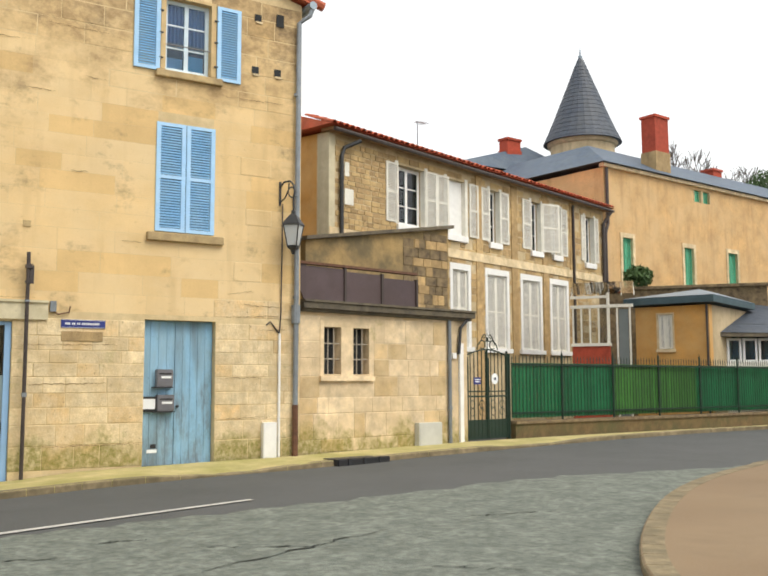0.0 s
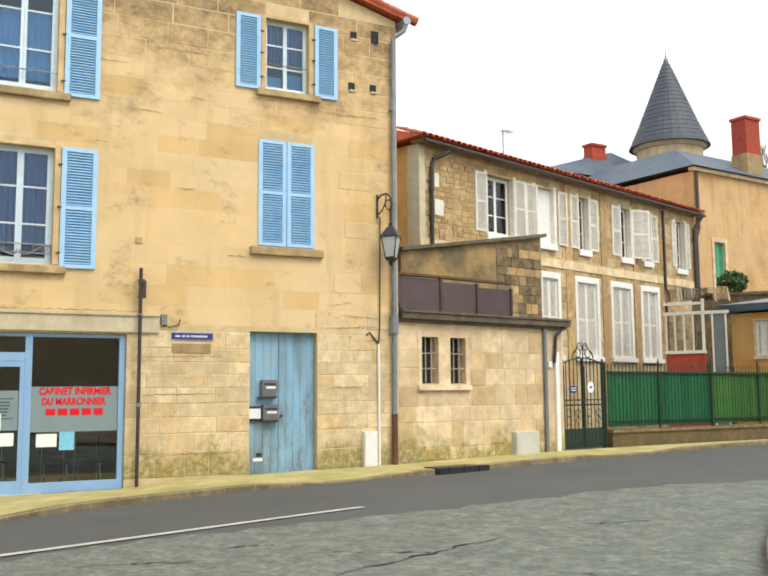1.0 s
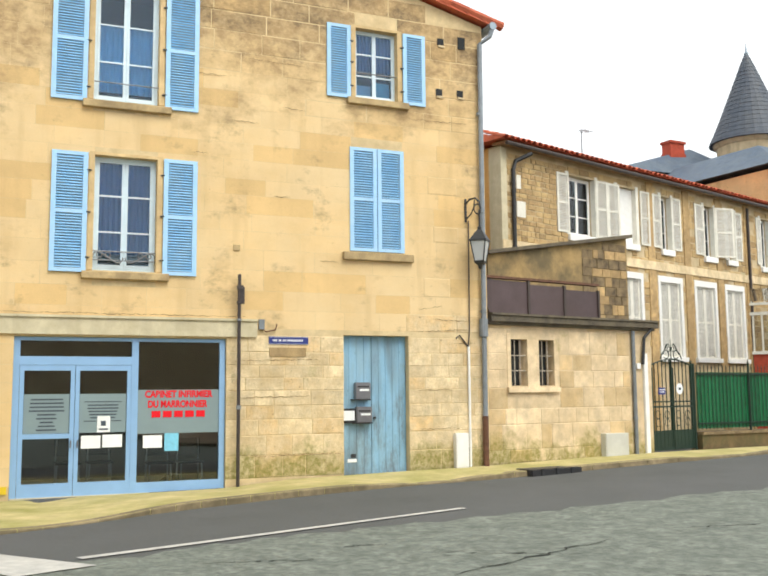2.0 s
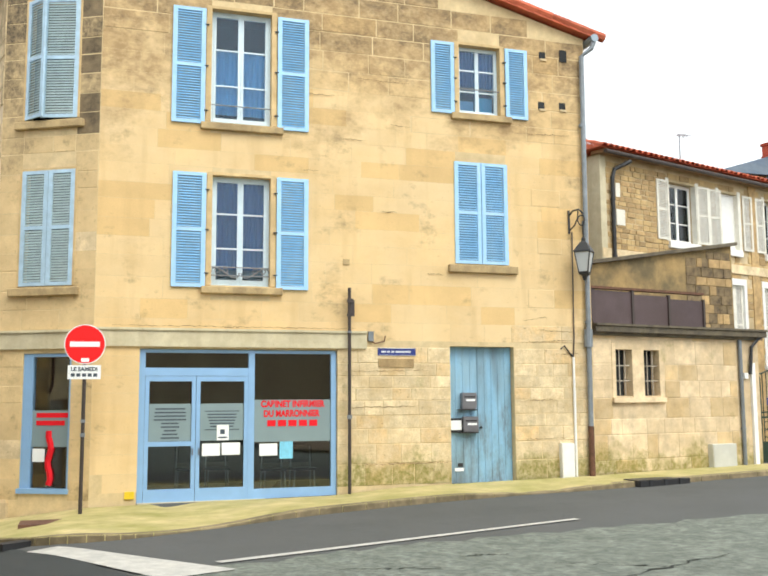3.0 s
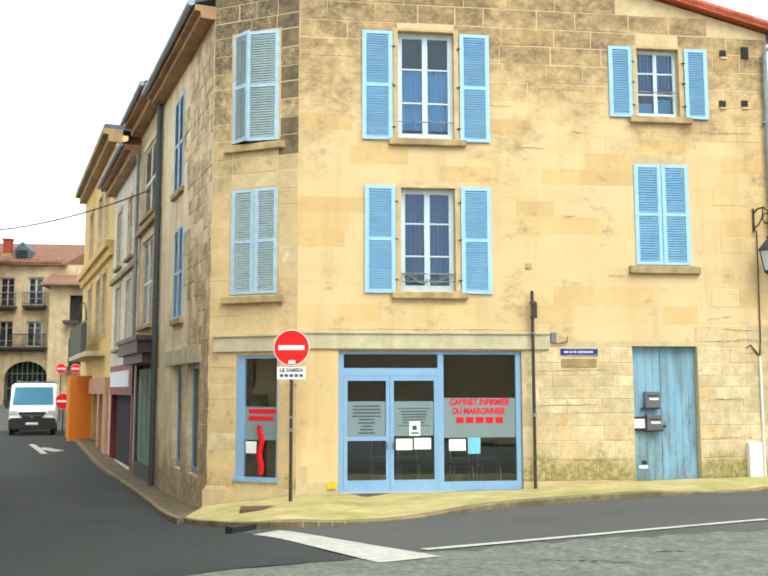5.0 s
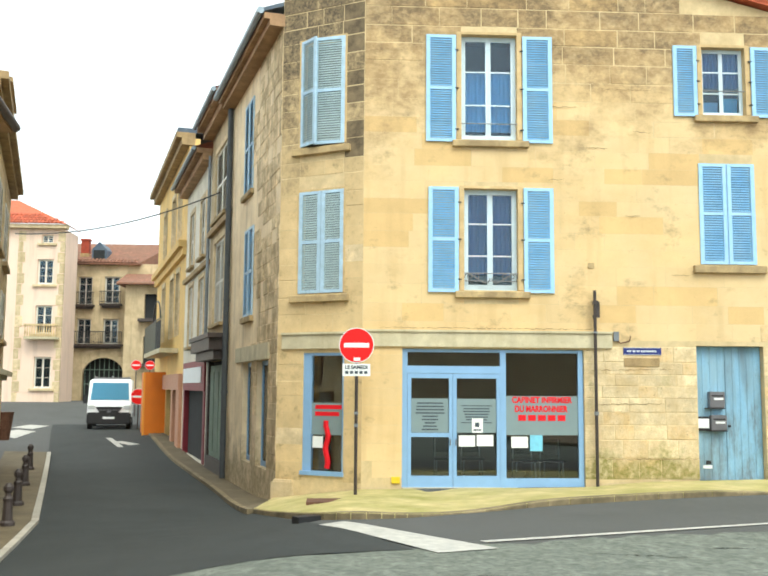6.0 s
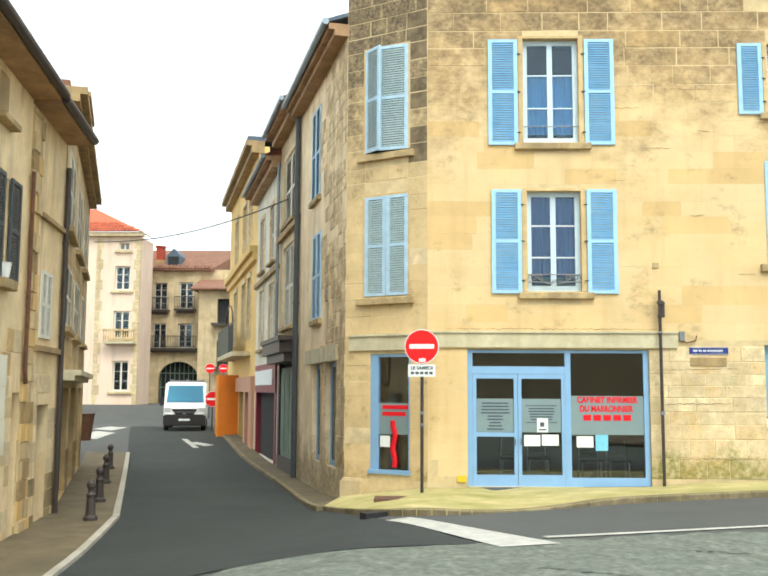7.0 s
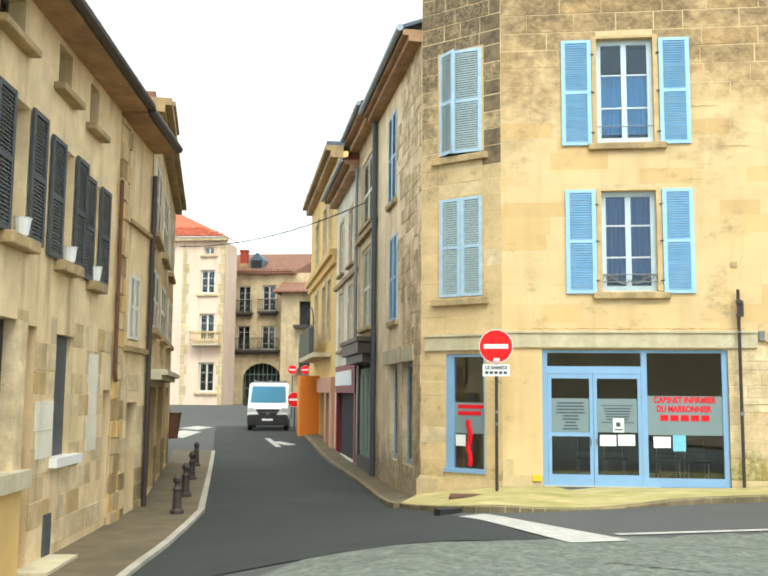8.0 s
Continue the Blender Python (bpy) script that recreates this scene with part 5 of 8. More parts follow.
for k in range(4):
    t = k * math.pi / 2
    bar(bm, (0.128 * math.cos(t), 0.128 * math.sin(t), 4.46), (0.212 * math.cos(t), 0.212 * math.sin(t), 4.86), 0.013, 5)
lathe(bm, [(0.14, 4.46), (0.13, 4.42), (0.06, 4.38), (0.03, 4.30)], 4)
part("cage", bm, IRON, lan)

# brown post against the wall
po = thing("sign_post", pose(0.16, 3.24, 0), "tall thin brown metal post standing by the wall", "post")
bm = bmesh.new()
bar(bm, (0, 0, 0.0), (0, 0, 3.72), 0.032, 8)
part("pole", bm, BROWN_METAL, po)
part("bracket", boxes((-0.04, 0.05, -0.04, 0.06, 3.45, 3.52), (-0.04, 0.05, -0.04, 0.06, 3.2, 3.25), (-0.02, 0.02, 0.03, 0.09, 3.2, 3.5)), BROWN_METAL, po)
part("clip", boxes((-0.035, 0.037, -0.035, 0.037, 1.35, 1.42), (-0.035, 0.037, -0.035, 0.037, 2.9, 2.93)), ZINC_PIPE, po)


def no_entry(m, label, small=True, pole_h=2.2, r=0.315):
    """A no-entry disc on its pole, facing along +x of its pose."""
    t = thing("no_entry_sign", m, label, "road sign", "no entry signs")
    bm = bmesh.new()
    bar(bm, (0, 0, 0), (0, 0, pole_h + 0.3), 0.03, 8)
    part("pole", bm, BROWN_METAL, t)
    bm = bmesh.new()
    bar(bm, (0.035, 0, pole_h + 0.05), (0.055, 0, pole_h + 0.05), r, 40)
    part("rim", bm, PAPER, t)
    bm = bmesh.new()
    bar(bm, (0.05, 0, pole_h + 0.05), (0.058, 0, pole_h + 0.05), r * 0.955, 40)
    d = part("disc", bm, RED_SIGN, t)
    part("bar", boxes((0.0575, 0.062, -r * 0.72, r * 0.72, pole_h + 0.05 - r * 0.13, pole_h + 0.05 + r * 0.13)), PAPER, d)
    return t


ne = no_entry(pose(0.95, -1.32, -0.06, 0, 0, -6), "round red no entry sign with plate on brown pole", pole_h=2.6)
part("plate", boxes((0.036, 0.05, -0.25, 0.25, 2.10, 2.32)), PAPER, ne, "small white plate with dark lettering")
words("lettering", "LE SAMEDI", 0.085, INK, ne, pose(0.052, 0, 2.255, 0, 0, 90), width=0.40)
part("sticker", boxes((0.0585, 0.061, -0.05, 0.07, 2.37, 2.43)), PAPER, ne)
pieces("printed_bar", [(0.051, 0.053, -0.2 + k * 0.085, -0.2 + k * 0.085 + 0.06, 2.14, 2.19) for k in range(5)], INK, ne)
part("clip", boxes((-0.034, 0.034, -0.034, 0.034, 1.42, 1.47), (-0.034, 0.034, -0.034, 0.034, 1.2, 1.26)), ZINC_PIPE, ne)
mh = thing("manhole_cover", pose(1.75, -1.75, -0.035), "dark iron cover plate in the pavement", "manhole cover")
part("lid", boxes((-0.28, 0.28, -0.4, 0.4, -0.16, -0.012)), RUST, mh)

cd = thing("storm_drain", pose(3.75, -1.98, ground_z(3.75, -1.98), 0, 0, 35), "dark storm drain mouth in the corner kerb", "drain")
part("mouth", boxes((-0.12, 0.06, -0.3, 0.3, -0.05, 0.075)), BLACK, cd)

# ---- low outbuilding beside the corner house ----
GAR = face_frame(-0.12, 8.36, 11)
gar = thing("outbuilding", pose(0, 0, 0), "low pale stone outbuilding with a barred twin window", "outbuilding")
g_open = [(0.60, 1.04, 1.74, 2.68), (1.36, 1.80, 1.74, 2.68)]
BAR_GREY = mat("pale_rusty_bar_paint", (0.42, 0.37, 0.30), rough=0.7, var=0.25, scale=12)
GAR_STONE = mat("pale_pinkish_stone", (0.70, 0.555, 0.36), var=0.26, scale=3.5, stain=(0.56, 0.42, 0.24), amount=0.6, stain_scale=1.6, rnd=0.14, bump=0.45, pits=0.5, zones=((0.9, 0.3, 0.8, 1.4, (0.21, 0.19, 0.03), 0.9),))
GAR_PATCH = mat("tan_patched_stone", (0.58, 0.42, 0.22), var=0.2, scale=3.5, stain=(0.66, 0.52, 0.32), amount=0.6, stain_scale=1.6, rnd=0.12, bump=0.45, pits=0.6, zones=((0.9, 0.3, 0.8, 1.4, (0.21, 0.19, 0.03), 0.9),))
gw_ = part("wall", wall_mesh(4.82, 2.98, 0.4, g_open, 0.0, -0.1), GAR_STONE, gar, "", GAR)
stones(gw_, 4.1, 0.2, 2.95, 0.36, 0.5, g_open + [(0.5, 1.95, 1.58, 2.82)], lambda u, z, r: ((GAR_STONE if r.random() < 0.8 else GAR_PATCH), 0.010) if z < 1.62 else ((GAR_STONE if r.random() < 0.7 else GAR_PATCH), 0.0065), seed=21, proud=0.009, uneven=0.45)
part("coping", boxes((-0.02, 4.95, -0.16, 0.45, 3.02, 3.14), (-0.02, 4.90, -0.08, 0.45, 2.96, 3.02)), COPING_DARK, gar, "blackened projecting stone coping", GAR)
part("roof_edge", boxes((-0.02, 4.95, -0.19, 0.5, 3.145, 3.19)), COPING_DARK, gar, "blackened roof edge", GAR)
part("roof", boxes((0.0, 4.8, 0.5, 4.6, 3.0, 3.12)), ZINC, gar, "", GAR)
part("wall", boxes((4.42, 4.82, 0.4, 4.6, -0.1, 3.0)), GAR_STONE, gar, "", GAR)
pieces("window_surround", ((0.5, 0.60, -0.012, 0.3, 1.70, 2.80), (1.04, 1.36, -0.02, 0.3, 1.70, 2.68), (1.80, 1.90, -0.012, 0.3, 1.70, 2.80), (0.60, 1.80, -0.012, 0.3, 2.68, 2.80), (0.48, 1.92, -0.07, 0.3, 1.60, 1.70)), GAR_STONE, gar, "", GAR)
for a, b, c, d in g_open:
    # near-black sheet behind the bars, painted for the unlit inside
    wn_ = part("window", boxes((a, b, 0.24, 0.26, c, d)), OPENING_SHADE, gar, "small dark barred window", GAR)
    for k in range(1, 3):
        u = a + (b - a) * k / 3
        bm = bmesh.new()
        bar(bm, (u, 0.05, c), (u, 0.05, d), 0.011, 6)
        part("window_bar", bm, BAR_GREY, wn_)
    for z in (c + 0.30, c + 0.61):
        bm = bmesh.new()
        bar(bm, (a, 0.062, z), (b, 0.062, z), 0.012, 6)
        part("window_bar", bm, BAR_GREY, wn_)
ub = thing("meter_box", GAR, "grey utility box at the foot of the mossy wall", "meter box")
part("case", boxes((3.12, 3.83, -0.14, 0.0, 0.2, 0.70)), mat("pale_grey_plastic", (0.55, 0.55, 0.5), var=0.08), ub)
part("lid", boxes((3.14, 3.81, -0.15, -0.141, 0.22, 0.68)), mat("pale_grey_lid", (0.58, 0.58, 0.53), var=0.08), ub)
dp = thing("drainpipe", GAR, "grey zinc drainpipe on the outbuilding", "drainpipe")
pipe(dp, "pipe", [(4.19, -0.05, 2.95), (4.19, -0.05, 0.2)], 0.045, ZINC_PIPE, collars=((4.19, -0.05, 1.0),))
pipe(dp, "branch", [(4.78, -0.1, 3.02), (4.55, -0.06, 2.8), (4.48, -0.06, 2.2)], 0.035, IRON)
wp = thing("white_post", GAR, "white painted gate post", "post")
part("post", boxes((4.52, 4.64, -0.06, 0.08, 0.15, 2.45)), WHITE, wp)
al = thing("alarm_box", GAR, "small white alarm box on the wall", "alarm box")
part("case", boxes((4.30, 4.42, -0.05, 0.0, 2.1, 2.23)), WHITE, al)
# glazed lean-to panels on its roof
pan = thing("roof_screen", GAR, "mauve brown sheet metal screen standing on the flat roof", "screen")
for k in range(3):
    a, b = 0.35 + k * 1.05, 0.35 + (k + 1) * 1.05
    part("panel", boxes((a + 0.03, b - 0.03, 0.30, 0.32, 3.19, 3.92 - 0.05 * k)), PURPLE, pan)
    part("post", boxes((b - 0.03, b + 0.03, 0.27, 0.34, 3.19, 3.95 - 0.05 * k)), SHOP_BROWN, pan)
bm = bmesh.new()
prism(bm, [(0.0, 3.9), (0.35, 3.19), (0.38, 3.19), (0.38, 3.95), (0.0, 4.0)], 0.30, 0.33)
part("wing", bm, PURPLE, pan)
part("rail", boxes((-0.1, 3.5, 0.26, 0.42, 3.95, 4.0)), RUST, pan)
# wall behind the screen
bw = thing("garden_wall", face_frame(-1.55, 9.2, 11), "mossy stone garden wall stepping up beside the outbuilding", "wall")
bm = bmesh.new()
prism(bm, [(0.0, 3.0), (4.45, 3.0), (4.45, 5.35), (0.0, 4.62)], 0, 0.4)
wl2 = part("wall", bm, mat("mossy_grey_wall", (0.38, 0.26, 0.11), var=0.25, scale=3, stain=(0.10, 0.085, 0.05), amount=0.8, stain_scale=1.0, bump=0.5), bw)
bm = bmesh.new()
prism(bm, [(-0.05, 4.62), (4.55, 5.36), (4.55, 5.44), (-0.05, 4.70)], -0.12, 0.5)
part("coping", bm, COPING_DARK, bw)
stones(wl2, 4.4, 3.2, 5.2, 0.22, 0.3, [(0, 2.9, 0, 9)], lambda u, z, r: STONE_DARK if r.random() < 0.7 else RUBBLE, seed=33, proud=0.02, top=lambda u: 4.6 + 0.16 * u)

# ---- long house with white shutters ----
BK = face_frame(-5.9, 12.1, 18)
bk = thing("long_house", pose(0, 0, 0), "long rubble stone house with white shutters and red tile roof", "house")
BL = 16.05
up = [(2.97, 4.25, 6.25, 8.05), (5.41, 6.4, 6.25, 8.05), (7.84, 8.42, 6.25, 8.05), (10.5, 11.15, 6.25, 8.05), (12.0, 12.55, 6.25, 8.05), (14.5, 15.2, 6.2, 8.05)]
lo = [(5.55, 6.65, 2.7, 5.36), (7.52, 8.94, 2.7, 5.36), (9.71, 11.13, 2.7, 5.36), (11.72, 13.05, 2.7, 5.36)]
bwall = part("wall", wall_mesh(BL, 8.45, 0.45, up + lo, 0.0, 0.1), mat("sandy_render", (0.62, 0.50, 0.31), var=0.2, scale=3, stain=(0.36, 0.26, 0.13), amount=0.6, stain_scale=1.1), bk, "", BK)
stones(bwall, 2.9, 5.2, 8.3, 0.15, 0.3, up, lambda u, z, r: (RUBBLE if r.random() < 0.6 else STONE_WORN) if u > 0.25 else None, seed=41, proud=0.02, joint=0.025, limit=170)
stones(bwall, BL - 0.1, 3.0, 8.3, 0.24, 0.42, up + lo, lambda u, z, r: (RUBBLE if r.random() < 0.5 else STONE_WORN) if r.random() < 0.8 else None, seed=42, u0=2.95, proud=0.018, joint=0.03, limit=300)
tagged(part("band", boxes((0.0, BL, -0.05, 0.05, 5.52, 5.80)), STONE_LOW, bk, "", BK))
part("wall", boxes((0.0, 0.4, 0.45, 8.0, 0.1, 8.45)), PLASTER_Y, bk, "", BK)
part("wall", boxes((BL - 0.4, BL, 0.45, 8.0, 0.1, 8.45)), PLASTER_Y, bk, "", BK)
part("wall", boxes((0.4, BL - 0.4, 7.6, 8.0, 0.1, 8.45)), PLASTER_Y, bk, "", BK)
part("corner_stone", boxes((-0.02, 0.22, -0.03, 0.4, 0.1, 8.4)), CEMENT, bk, "", BK)
pieces("quoin", ((0.62, 0.8, -0.035, 0.1, 7.3, 7.7), (0.62, 0.98, -0.035, 0.1, 6.5, 6.95), (0.62, 0.95, -0.035, 0.1, 5.3, 5.75)), OFFWHITE, bk, "", BK)
for a, b, c, d in up:
    wv = casement(bk, a, b, c, d, depth=0.2, frame_mat=WHITE, bars=2)
    wv.matrix_basis = BK
    ob = sill(bk, a - 0.08, b + 0.08, c, 0.2, 0.1, WHITE)
    ob.matrix_basis = BK
    pieces("window_surround", ((a - 0.14, a, -0.03, 0.15, c, d + 0.1), (b, b + 0.14, -0.03, 0.15, c, d + 0.1)), OFFWHITE, bk, "", BK)


a, b, c, d = up[1]
part("blind", boxes((a, b, 0.13, 0.15, c, d)), WHITE, bk, "closed white roller blind", BK)


def white_shutter(u, z, w, h, turn=0.0, y=-0.05):
    sh = shutter(bk, 0, 0, w, h, OFFWHITE, GREYWHITE, y=0, label="white louvred shutter")
    sh.matrix_basis = BK @ pose(u, y, z, 0, 0, turn)


for u, w, turn in ((2.40, 0.56, 0), (4.28, 0.55, -4), (4.86, 0.54, -8), (6.62, 0.52, 0), (7.32, 0.50, 0), (8.43, 0.56, 0), (9.88, 0.60, 0), (11.2, 0.78, -24), (12.56, 0.5, 0), (14.16, 0.34, 0), (15.2, 0.36, 0)):
    white_shutter(u, 6.28, w, 1.78, turn)
for a, b, c, d in lo:
    pieces("window_surround", ((a - 0.02, a + 0.12, -0.03, 0.2, c, d), (b - 0.12, b + 0.02, -0.03, 0.2, c, d), (a + 0.12, b - 0.12, -0.03, 0.2, d - 0.2, d), (a - 0.1, b + 0.1, -0.1, 0.2, c - 0.15, c)), WHITE, bk, "", BK)
    hw = (b - a - 0.24) / 2
    white_shutter(a + 0.12, c, hw, d - c - 0.2, y=0.05)
    white_shutter(a + 0.12 + hw, c, hw, d - c - 0.2, y=0.05)
    # unlit inside behind the white shutters, as a near-black sheet
    part("backing", boxes((a, b, 0.3, 0.33, c, d)), OPENING_SHADE, bk, "", BK)
for u in (7.18, 9.33, 11.42, 13.45):
    ob = part("pier", boxes((u - 0.18, u + 0.2, -0.04, 0.1, 0.2, 8.4)), RUBBLE, bk, "", BK)
bm = bmesh.new()
bar(bm, (-0.1, -0.33, 8.45), (BL + 0.3, -0.33, 8.45), 0.06, 8)
part("gutter", bm, BROWN_METAL, bk, "", BK)
part("eave", boxes((-0.1, BL + 0.2, -0.3, 0.2, 8.45, 8.53)), WOOD_EAVE, bk, "", BK)
bm = bmesh.new()
v = [bm.verts.new(p) for p in ((-0.3, -0.38, 8.55), (BL + 0.3, -0.38, 8.55), (BL + 0.3, 4.2, 10.1), (-0.3, 4.2, 10.1), (BL + 0.3, 8.4, 8.55), (-0.3, 8.4, 8.55))]
bm.faces.new((v[0], v[1], v[2], v[3]))
bm.faces.new((v[3], v[2], v[4], v[5]))
bm.faces.new((v[5], v[4], v[1], v[0]))
bm.faces.new((v[0], v[3], v[5]))
bm.faces.new((v[1], v[4], v[2]))
rf = part("roof", bm, TILE, bk, "low red clay tile roof", BK)
roof_tiles(rf, -0.3, BL + 0.3, -0.40, 8.55, 4.2, 10.1, rows=3)
dp = thing("drainpipe", BK, "dark zinc drainpipe at the corner of the long house", "drainpipe")
pipe(dp, "pipe", [(0.95, -0.33, 8.30), (0.5, -0.12, 8.05), (0.42, -0.1, 7.8), (0.42, -0.1, 3.0)], 0.06, IRON, collars=((0.42, -0.1, 5.6), (0.42, -0.1, 7.2)))
dp = thing("drainpipe", BK, "brown drainpipe between the shuttered windows", "drainpipe")
pipe(dp, "pipe", [(13.42, -0.1, 8.3), (13.42, -0.1, 2.0)], 0.05, BROWN_METAL, collars=((13.42, -0.1, 4.0), (13.42, -0.1, 6.2)))
dp = thing("drainpipe", BK, "dark drainpipe at the far end of the long house", "drainpipe")
pipe(dp, "pipe", [(BL + 0.1, -0.33, 8.4), (BL - 0.2, -0.12, 7.9), (BL - 0.2, -0.1, 2.0)], 0.07, BROWN_METAL)
an = thing("tv_aerial", BK @ pose(9.3, 4.2, 10.03), "thin television aerial on the roof", "aerial")
bm = bmesh.new()
bar(bm, (0, 0, 0), (0, 0, 1.5), 0.025, 6)
bar(bm, (-0.1, 0, 1.45), (0.5, 0, 1.5), 0.018, 6)
for k in range(4):
    bar(bm, (0.05 + k * 0.14, -0.2, 1.47), (0.05 + k * 0.14, 0.2, 1.47), 0.012, 5)
part("mast", bm, ZINC_PIPE, an)

# ---- orange rendered house and its turret ----
OR = face_frame(-11.85, 28.46, 6.6, -0.22)
orange = thing("manor_house", pose(0, 0, 0), "large orange rendered house with slate roof and green shuttered windows", "house")
o_open = [(1.15, 1.85, 5.6, 7.95), (5.65, 6.4, 5.6, 7.9), (9.25, 10.05, 5.6, 7.95), (6.6, 7.15, 10.15, 10.7), (7.3, 7.85, 10.15, 10.7)]
part("wall", wall_mesh(22, 10.85, 0.5, o_open, 0, 0.1), PLASTER_O, orange, "", OR)
for i, (a, b, c, d) in enumerate(o_open):
    pieces("window_surround", ((a - 0.16, a, -0.04, 0.2, c, d + 0.2), (b, b + 0.16, -0.04, 0.2, c, d + 0.2), (a, b, -0.04, 0.2, d, d + 0.2)) if i < 3 else ((a - 0.05, a, -0.03, 0.2, c, d), (b, b + 0.05, -0.03, 0.2, c, d)), STONE_LOW, orange, "", OR)
    sh = shutter(orange, 0, 0, (b - a) / 2, d - c, GREEN_PAINT, GREEN_PAINT, rail=0, y=0)
    sh.matrix_basis = OR @ pose(a, 0.1, c)
    sh = shutter(orange, 0, 0, (b - a) / 2, d - c, GREEN_PAINT, GREEN_PAINT, rail=0, y=0)
    sh.matrix_basis = OR @ pose(a + (b - a) / 2, 0.1, c)
    part("backing", boxes((a, b, 0.25, 0.28, c, d)), OPENING_SHADE, orange, "", OR)
part("wall", boxes((-0.01, 0.5, 0.5, 11, 0.1, 10.85)), PLASTER_O, orange, "", OR)
part("wall", boxes((0.5, 22, 10.5, 11, 0.1, 10.85)), PLASTER_O, orange, "", OR)
part("wall", boxes((21.5, 22, 0.5, 10.5, 0.1, 10.85)), PLASTER_O, orange, "", OR)
part("cornice", boxes((-0.15, 22.1, -0.15, 0.1, 10.85, 11.0)), STONE_LOW, orange, "", OR)
bm = bmesh.new()
v = [bm.verts.new(p) for p in ((-0.3, -0.3, 11.02), (22.3, -0.3, 11.02), (22.3, 11.3, 11.02), (-0.3, 11.3, 11.02), (2.1, 2.5, 12.6), (20.0, 2.5, 12.6), (20.0, 9.0, 12.6), (2.1, 9.0, 12.6))]
for f in ((0, 1, 5, 4), (1, 2, 6, 5), (2, 3, 7, 6), (3, 0, 4, 7), (4, 5, 6, 7), (3, 2, 1, 0)):
    bm.faces.new([v[i] for i in f])
part("roof", bm, SLATE, orange, "blue-grey slate hipped roof", OR)
pipe(orange, "drainpipe", [(0.1, -0.1, 10.8), (0.1, -0.1, 8.4), (-0.1, -0.12, 8.0), (-0.1, -0.12, 2.0)], 0.07, BROWN_METAL, "dark drainpipe").matrix_basis = OR
# lower wing with slate roof to its side
wg = thing("side_wing", pose(-0.33, -0.4, 0), "rendered side wing with a slate roof behind the tiled roof", "house")
part("wall", boxes((-25.5, -19.2, 27.2, 35.5, 0.1, 12.1)), PLASTER_Y, wg)
bm = bmesh.new()
v = [bm.verts.new(p) for p in ((-18.9, 26.6, 12.1), (-18.9, 36.0, 12.1), (-26.0, 36.0, 12.1), (-26.0, 26.6, 12.1), (-20.6, 32.4, 13.95), (-23.0, 32.4, 13.95))]
for f in ((0, 1, 4), (1, 2, 5, 4), (2, 3, 5), (3, 0, 4, 5), (3, 2, 1, 0)):
    bm.faces.new([v[i] for i in f])
part("roof", bm, SLATE, wg)
tw = thing("turret", pose(-18.33, 33.57, 0), "round turret with a steep pointed slate roof", "tower")
bm = bmesh.new()
lathe(bm, [(1.62, 8.0), (1.62, 13.5), (1.72, 13.55), (1.8, 13.72), (1.84, 13.78)], 28)
part("wall", bm, PLASTER_C, tw, "cream rendered drum", smooth=False)
bm = bmesh.new()
prof = [(1.98, 13.72), (1.93, 13.84), (1.72, 14.3), (1.4, 15.05), (1.02, 16.0), (0.66, 16.9), (0.33, 17.75), (0.09, 18.3)]
steps_ = []
for (r0, z0), (r1, z1) in zip(prof, prof[1:]):
    m_ = max(1, int((z1 - z0) / 0.2))
    for k in range(m_):
        steps_.append((r0 + (r1 - r0) * k / m_ + 0.015, z0 + (z1 - z0) * k / m_))
        steps_.append((r0 + (r1 - r0) * (k + 0.98) / m_, z0 + (z1 - z0) * (k + 0.98) / m_))
lathe(bm, steps_ + [(0.09, 18.3)], 28)
part("roof", bm, SLATE_DARK, tw, "steep blue-grey slate cone")
bm = bmesh.new()
lathe(bm, [(0.1, 18.25), (0.12, 18.36), (0.05, 18.44), (0.03, 18.7), (0.005, 18.9)], 10)
part("finial", bm, ZINC, tw, "lead finial")
def chimney(m, w, d, h0, h1, label, material=BRICK_RED, foot=STONE_AGED):
    c_ = thing("chimney", m, label, "chimney", "chimneys")
    part("shaft", boxes((-w / 2, w / 2, -d / 2, d / 2, h0, h1)), material, c_)
    part("base", boxes((-w / 2 - 0.04, w / 2 + 0.04, -d / 2 - 0.04, d / 2 + 0.04, h0 - 0.6, h0 + (h1 - h0) * 0.3)), foot, c_)
    part("cap", boxes((-w / 2 - 0.06, w / 2 + 0.06, -d / 2 - 0.06, d / 2 + 0.06, h1 - 0.12, h1)), material, c_)
chimney(pose(-13.07, 33.05, 0, 0, 0, 96), 1.0, 0.75, 11.3, 13.75, "tall red brick chimney with a pale stone base")
chimney(pose(-16.19, 40.81, 0, 0, 0, 96), 0.8, 0.7, 11.9, 12.8, "low red brick chimney on the slate roof", foot=BRICK_RED)
chimney(pose(-20.63, 30.69, 0, 0, 0, 96), 0.95, 0.6, 13.2, 14.1, "red brick chimney behind the tiled roof", foot=BRICK_RED)

